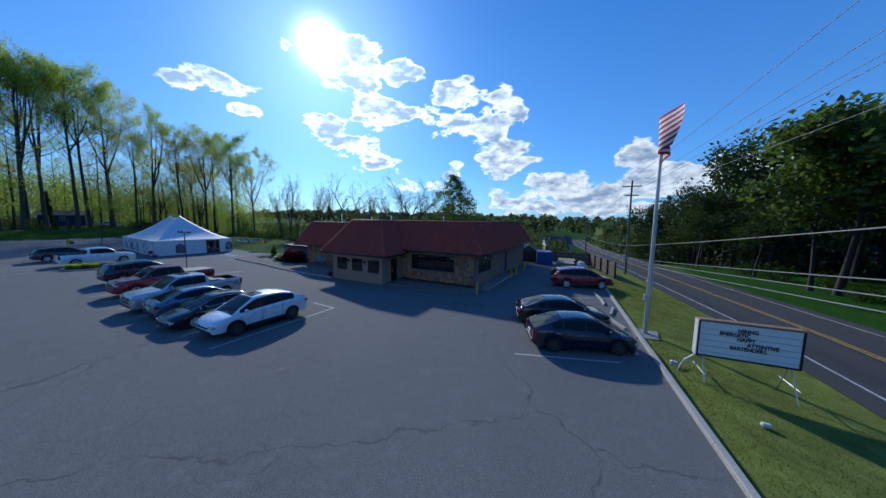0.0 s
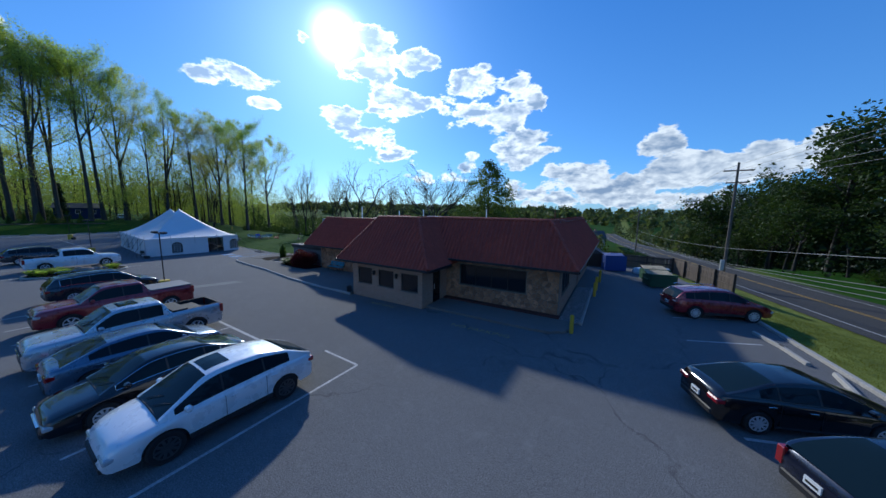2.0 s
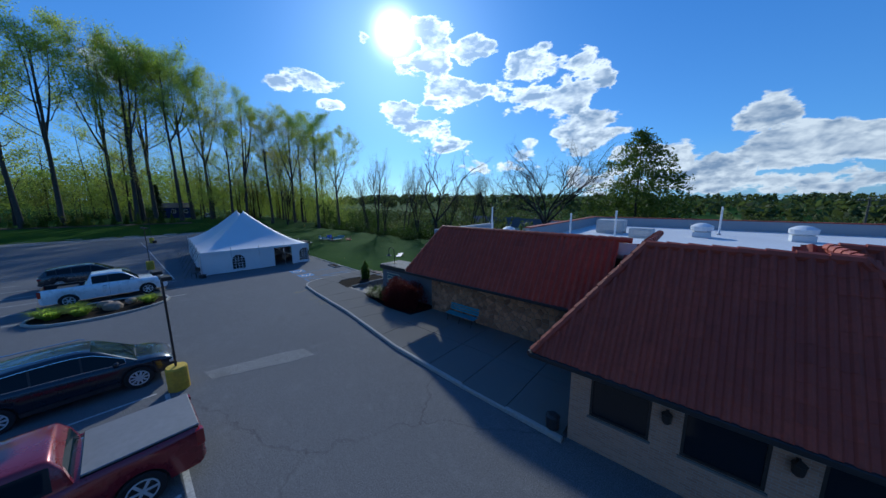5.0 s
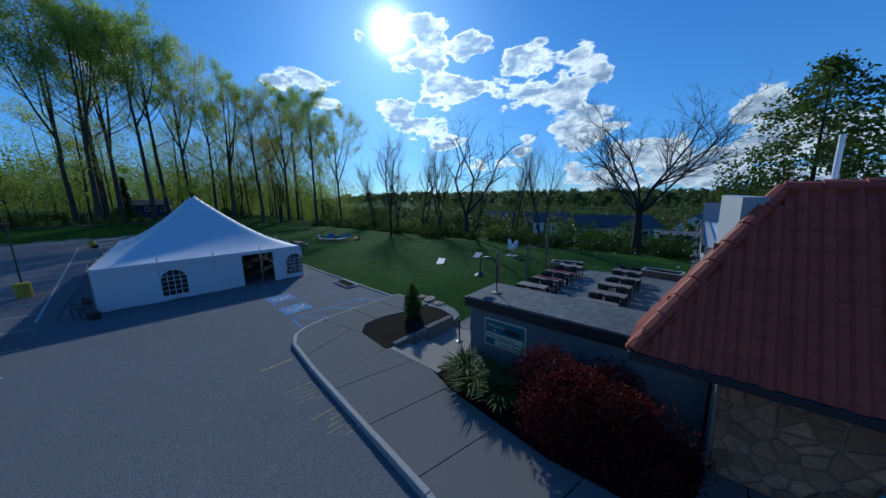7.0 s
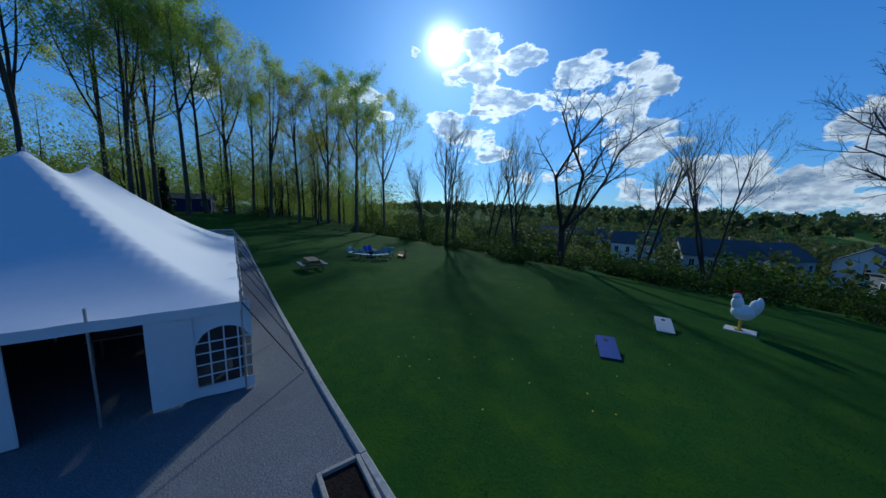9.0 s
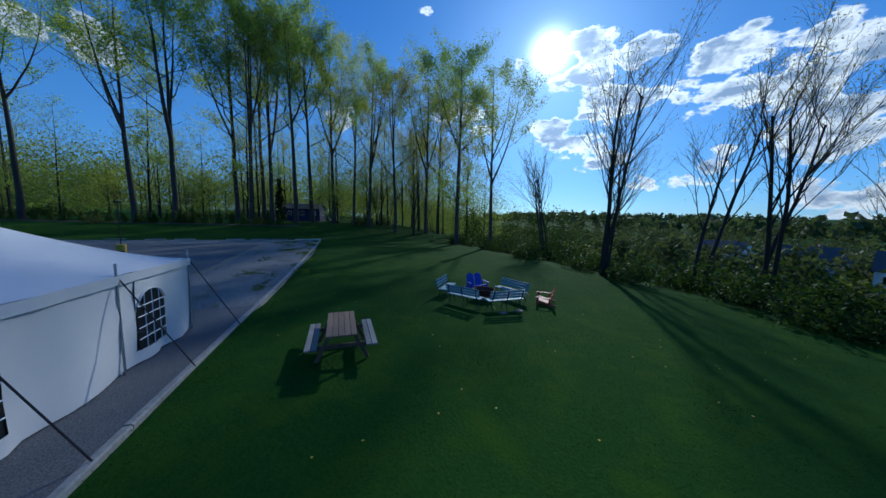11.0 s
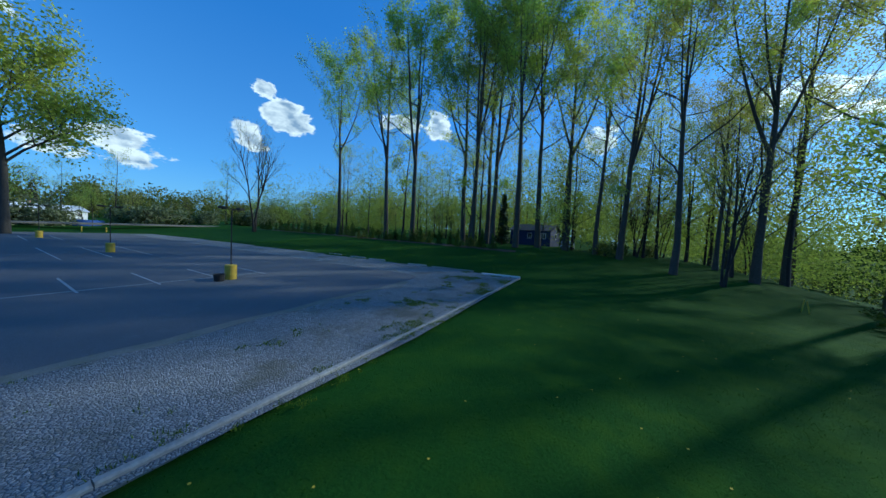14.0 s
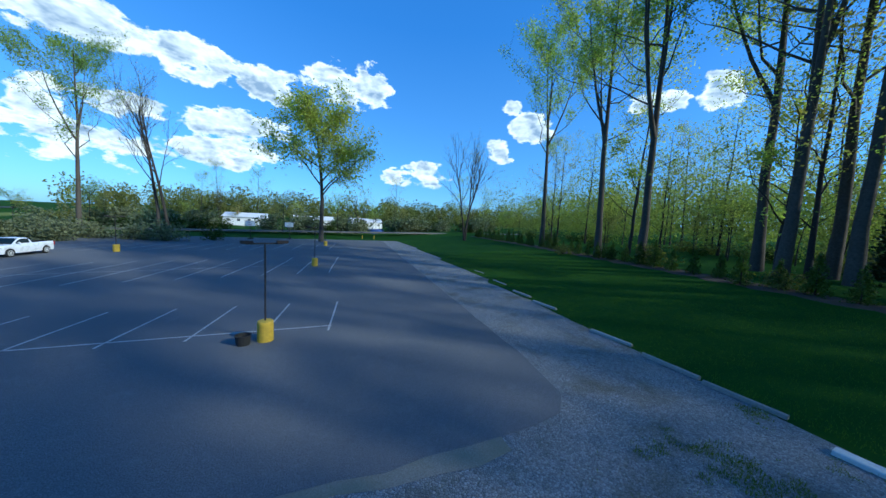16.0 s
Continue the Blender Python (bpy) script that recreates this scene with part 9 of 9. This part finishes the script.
# ---------------------------------------------------------------- houses
def dwelling(x, y, z, turn, w, d, h, rise, wall, roof, label, wins=3, sunk=1.0):
    r = thing("house", pose(x, y, z, 0, 0, turn), label, "house", "houses")
    wl = part("wall", boxes((-w / 2, w / 2, -d / 2, d / 2, -sunk, h)), wall, r)
    gb = prism(bmesh.new(), [(-d / 2, h), (d / 2, h), (0, h + rise)], -w / 2 + 0.02, w / 2 - 0.02, pose(0, 0, 0, 90, 0, 90))
    bmesh.ops.recalc_face_normals(gb, faces=gb.faces)
    part("gable", gb, wall, r)
    bm = bmesh.new()
    for s in (-1, 1):
        a = math.degrees(math.atan2(rise, d / 2))
        ln = math.hypot(rise, d / 2) + 0.4
        box(bm, -w / 2 - 0.3, w / 2 + 0.3, 0, ln, 0, 0.14, m=Matrix.Translation((0, s * (d / 2 + 0.35), h - 0.35 * rise / (d / 2))) @ pose(0, 0, 0, 0, 0, 180 if s > 0 else 0) @ pose(0, 0, 0, a, 0, 0))
    part("roof", bm, roof, r)
    for s in (-1, 1):
        for k in range(wins):
            wx = -w / 2 + w * (k + 0.5) / wins
            win = part("window", boxes((wx - 0.5, wx + 0.5, s * d / 2 - 0.02, s * (d / 2 + 0.05), h * 0.45, h * 0.82)), M_WHITE, r, "white-framed window")
            part("pane", boxes((wx - 0.42, wx - 0.03, s * d / 2, s * (d / 2 + 0.06), h * 0.48, h * 0.79), (wx + 0.03, wx + 0.42, s * d / 2, s * (d / 2 + 0.06), h * 0.48, h * 0.79)), M_GLASS, win)
    for s in (-1, 1):
        win = part("window", boxes((s * w / 2 - 0.02, s * (w / 2 + 0.05), -0.5, 0.5, h * 0.45, h * 0.82)), M_WHITE, r, "white-framed window")
        part("pane", boxes((s * w / 2, s * (w / 2 + 0.06), -0.42, 0.42, h * 0.48, h * 0.79)), M_GLASS, win)
    part("chimney", boxes((w * 0.2, w * 0.2 + 0.6, -0.3, 0.3, h, h + rise + 0.7)), M_BRICK, r)
    return r


dwelling(-146.4, 25.0, gz(-146.4, 25.0), 78, 9, 7, 3.2, 1.3, M_NAVY, M_SHINGLE, "navy-sided low house among the trees", 3)
suv(pose(-139, 32.2, gz(-139, 32.2), 0, 0, 170), "grey_car", "grey car parked by the navy house", P_SILVER)
for x, y, a, w, h, wl, lab in ((-52, 108, 25, 12, 4.6, M_SIDING, "pale gabled house in the valley with a grey roof"), (-44, 116, 60, 11, 4.6, M_SIDING, "pale gabled house in the valley with a grey roof"), (-70, 122, 10, 11, 5, M_WHITE, "white gabled house in the valley"), (-30, 130, 80, 12, 5, M_WHITE, "white gabled house in the valley"), (-90, 140, 40, 12, 5, M_SIDING, "pale gabled house in the valley with a grey roof"), (-15, 150, 20, 12, 5, M_SIDING, "pale gabled house in the valley with a grey roof"), (-110, 150, 0, 12, 5, M_WHITE, "white gabled house in the valley")):
    dwelling(x, y, gz(x, y) + 0.6, a, w, 8.5, h, 3.0, wl, M_SHINGLE, lab, 4, 2.0)
dwelling(-31.5, 79, gz(-31.5, 79) + 1.2, 10, 8, 6, 2.6, 0.3, M_STUCCO, M_TAR, "low grey flat-roofed outbuilding below the patio", 2, 2.0)
for x, y, a, w in ((-84, -98, 5, 14), (-104, -100, 12, 13), (-62, -96, -4, 13)):
    dwelling(x, y, gz(x, y), a, w, 7, 3.0, 1.4, M_WHITE, M_MEMBRANE, "white low house with a pale roof beyond the lot", 4)
tp = thing("blue_pool", pose(-104.5, -76, gz(-104.5, -76)), "round blue covered pool beyond the lot", "pool")
part("wall", lathe(bmesh.new(), [(3.6, -0.3), (3.6, 1.3), (3.5, 1.35), (0.2, 1.4)], 28), M_BLUEBOX, tp)


def hoop(x, y, a):
    h = thing("basketball_hoop", pose(x, y, 0, 0, 0, a), "portable basketball hoop at the lot's far end", "basketball hoop", "basketball hoops")
    part("base", boxes((-0.5, 0.5, -0.9, 0.2, 0.0, 0.2), bevel=0.04), M_PLASTIC, h)
    part("post", tubes(([(0, -0.4, 0.15), (0, -0.2, 2.6)], 0.07), ([(0, -0.2, 2.4), (0, 0.45, 3.0)], 0.04)), M_BLACK, h)
    bb = part("backboard", boxes((-0.85, 0.85, 0.45, 0.50, 2.75, 3.75)), M_PANEL, h)
    part("board_frame", boxes((-0.9, -0.85, 0.44, 0.51, 2.7, 3.8), (0.85, 0.9, 0.44, 0.51, 2.7, 3.8), (-0.85, 0.85, 0.44, 0.51, 3.75, 3.8), (-0.85, 0.85, 0.44, 0.51, 2.7, 2.75), (-0.3, 0.3, 0.501, 0.515, 3.0, 3.05), (-0.3, 0.3, 0.501, 0.515, 3.4, 3.45)), M_BLACK, bb)
    part("rim", tubes(([(0.23 * math.cos(t), 0.75 + 0.23 * math.sin(t), 3.05) for t in np.linspace(0, 6.283, 17)], 0.012), n=5), M_FLAGRED, h)


hoop(-74.5, -42.0, 5)
hoop(-81.5, -44.0, 0)
lane = [(-30, -57.5), (-160, -57.5 - 4), (-160, -61 - 4), (-30, -61)]
bmr = slab(lane[::-1], -0.3, 0.0)
for v in bmr.verts:
    v.co.z += gz(v.co.x, v.co.y) + 0.06
tagged(part("lane", bmr, M_CONC), "pale concrete lane beyond the far end of the lot", "lane", kind="structure")
for x, y, c in ((-101, -50, 0), (-98, -50.5, 1)):
    ob = tagged(part("barrier_post", lathe(bmesh.new(), [(0.09, -0.1), (0.09, 1.0), (0.02, 1.05)], 10), M_YELLOW), "yellow post at the lot's exit", "bollard", "exit posts")
    ob.matrix_basis = pose(x, y, gz(x, y))

for x, y, lean in ((-105.6, 48.3, 8), (-105.0, 48.4, -14)):
    ob = tagged(part("marker_stake", boxes((-0.04, 0.04, -0.015, 0.015, -0.1, 0.85), bevel=0.008), M_YELLOW), "thin yellow marker stake at the lawn's edge", "stake", "marker stakes")
    ob.matrix_basis = pose(x, y, gz(x, y), 0, lean, 20)

# ---------------------------------------------------------------- far woods, grass and small growth
rs = np.random.RandomState(4)


def far_wood(name, label, n, xr, yr, size, per, mat, hmin, hmax, seed):
    """Distant tree crowns, each a clump of many leaves."""
    r = np.random.RandomState(seed)
    x, y = r.uniform(*xr, n), r.uniform(*yr, n)
    ok = np.abs(x - road_x(y)) > 8
    x, y = x[ok], y[ok]
    z = lumpy(x, y)
    v, f = [], []
    k = 0
    for a, b, c in zip(x, y, z):
        h, w = r.uniform(hmin, hmax), r.uniform(0.28, 0.45)
        d = r.normal(size=(per, 3))
        d /= np.linalg.norm(d, axis=1)[:, None]
        d *= r.uniform(0.55, 1.0, (per, 1)) * np.array([w * h, w * h, 0.5 * h])
        ctr = d + np.array([a, b, c + 0.5 * h])
        p, q = r.normal(size=(per, 3)), r.normal(size=(per, 3))
        p *= size / np.linalg.norm(p, axis=1)[:, None]
        q *= 0.7 * size / np.linalg.norm(q, axis=1)[:, None]
        quad = np.stack([ctr - p, ctr + q, ctr + p, ctr - q], 1).reshape(-1, 3)
        v.append(quad)
        f.append(np.arange(k, k + 4 * per).reshape(-1, 4))
        k += 4 * per
    v, f = np.concatenate(v), np.concatenate(f)
    data = bpy.data.meshes.new(name)
    data.from_pydata(v.tolist(), [], f.tolist())
    data.update()
    return tagged(mesh_part(name, data, mat), label, "woods", kind="stuff")


far_wood("valley_woods", "green spring woods filling the valley below the lawn", 200, (-230, -40), (92, 200), 0.55, 150, M_FARLEAF, 5, 9, 1)
far_wood("valley_woods", "dark woods on the valley slopes", 520, (-260, 60), (95, 330), 0.75, 90, M_FARLEAF, 6, 11, 2)
far_wood("ridge_woods", "dark wooded ridges towards the horizon", 900, (-900, 600), (330, 1100), 4.0, 30, M_FARLEAF, 14, 24, 3)
far_wood("east_woods", "dark woods beyond the road", 260, (34, 130), (-40, 160), 0.8, 150, M_PINE, 12, 22, 5)
far_wood("west_woods", "spring woods behind the navy house", 300, (-290, -182), (-120, 110), 0.5, 280, M_LEAFW, 14, 25, 6)
far_wood("understorey", "muted spring trees filling the wood between the trunks", 85, (-184, -140), (-75, 84), 0.20, 760, M_LEAFW, 11, 26, 8)
far_wood("wood_edge", "green spring crowns closing the wood beyond the lawn", 70, (-158, -128), (28, 84), 0.17, 760, M_LEAFW, 15, 27, 9)
far_wood("slope_thicket", "leafy thicket on the slope below the lawn", 16, (-122, -88), (57, 70), 0.14, 620, M_SHRUB, 6, 10, 10)
far_wood("south_woods", "spring woods beyond the lane", 300, (-260, 10), (-220, -105), 0.48, 270, M_UNDER, 8, 17, 7)


def grass_field(name, label, n, xr, yr, tall_, mat, keep, seed, level=None):
    r = np.random.RandomState(seed)
    x, y = r.uniform(*xr, n), r.uniform(*yr, n)
    ok = keep(x, y)
    x, y = x[ok], y[ok]
    z = lumpy(x, y) if level is None else np.full(len(x), level)
    n = len(x)
    a, h = r.uniform(0, 6.283, n), tall_ * r.uniform(0.5, 1.3, n)
    w = 0.005 + 0.006 * r.random(n)
    ln = r.uniform(0.0, 0.06, n)
    b = r.uniform(0, 6.283, n)
    base = np.stack([x, y, z - 0.01], 1)
    s = np.stack([np.cos(a) * w, np.sin(a) * w, 0 * a], 1)
    tip = base + np.stack([np.cos(b) * ln, np.sin(b) * ln, h], 1)
    v = np.stack([base - s, base + s, tip], 1).reshape(-1, 3)
    data = bpy.data.meshes.new(name)
    data.from_pydata(v.tolist(), [], np.arange(3 * n).reshape(-1, 3).tolist())
    data.update()
    return tagged(mesh_part(name, data, mat), label, "grass", kind="stuff")


M_WEED = leaf_material("gravel weeds", (0.11, 0.17, 0.03), 0.5, 0.3, 0.05)
# light in the colour: lawn blades darkened for shade, bank and verge blades brightened
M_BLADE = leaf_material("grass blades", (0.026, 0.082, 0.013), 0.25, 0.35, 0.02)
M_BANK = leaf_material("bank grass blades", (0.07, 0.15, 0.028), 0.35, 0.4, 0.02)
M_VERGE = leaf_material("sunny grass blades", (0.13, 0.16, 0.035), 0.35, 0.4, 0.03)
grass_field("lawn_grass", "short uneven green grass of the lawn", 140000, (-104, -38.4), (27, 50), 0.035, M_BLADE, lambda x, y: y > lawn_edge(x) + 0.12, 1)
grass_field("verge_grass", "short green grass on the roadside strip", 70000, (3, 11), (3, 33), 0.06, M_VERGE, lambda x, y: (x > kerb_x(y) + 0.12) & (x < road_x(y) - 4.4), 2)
grass_field("bank_grass", "short green grass on the bank by the gravel", 80000, (-120, -102.6), (-14, 29), 0.08, M_BANK, lambda x, y: x < -102.9 - 0.10 * np.clip(18 - y, 0, 60), 3)
grass_field("gravel_weeds", "weeds growing through the gravel", 170000, (-103, -69.3), (23.4, 29.4), 0.08, M_WEED, lambda x, y: (y > 23.9) & np.array([noise.noise((a * 0.4, b * 0.75, 5.0)) + 0.6 * noise.noise((a * 2.2, b * 2.2, 1.0)) + 0.06 * (b - 27) - 0.010 * (a + 88) > 0.40 + 0.22 * noise.noise((a * 9, b * 9, 2.0)) + 0.25 * ((a * 97.0) % 1.0 - 0.5) for a, b in zip(x, y)]), 4, level=-0.005)
dl = np.random.RandomState(9)
dv, df = [], []
for k in range(260):
    x, y = dl.uniform(-103, -44), dl.uniform(28.5, 46)
    if y < lawn_edge(x) + 0.3:
        continue
    z = gz(x, y) + 0.07
    i = len(dv)
    dv += [(x + 0.022 * math.cos(t), y + 0.022 * math.sin(t), z) for t in np.linspace(0, 6.283, 7)[:-1]]
    df.append(tuple(range(i, i + 6)))
tagged(arrays("dandelions", dv, df, material("dandelion yellow", (0.6, 0.42, 0.03), 0.8, vary=0.2)), "scattered yellow dandelion heads in the lawn", "flowers", kind="stuff")

# odd things beside the tent
spare = copy_thing(chair0, pose(-51.7, 15.6, 0.0, 0, 0, 35))
tagged(spare, "black metal chair on the asphalt beside the tent", "chair")
crate = thing("crate", pose(-51.0, 15.95, 0.0, 0, 0, 20), "small black plastic crate on the asphalt beside the tent", "crate")
part("body", boxes((-0.24, 0.24, -0.17, 0.17, 0.0, 0.27), bevel=0.02), M_PLASTIC, crate)
part("rim", boxes((-0.26, 0.26, -0.19, 0.19, 0.272, 0.30), bevel=0.008), M_PLASTIC, crate)


# ---------------------------------------------------------------- clear away the pattern trees
for root in {*tall, *back_trees, *mid_trees, *bare, *pines, *bush, big_bare, crook, oval, oak, cedar, young_pine, green_tree, dark_tree, silver, *EXTRA_PATTERNS}:
    for ob in (*root.children_recursive, root):
        bpy.data.objects.remove(ob)
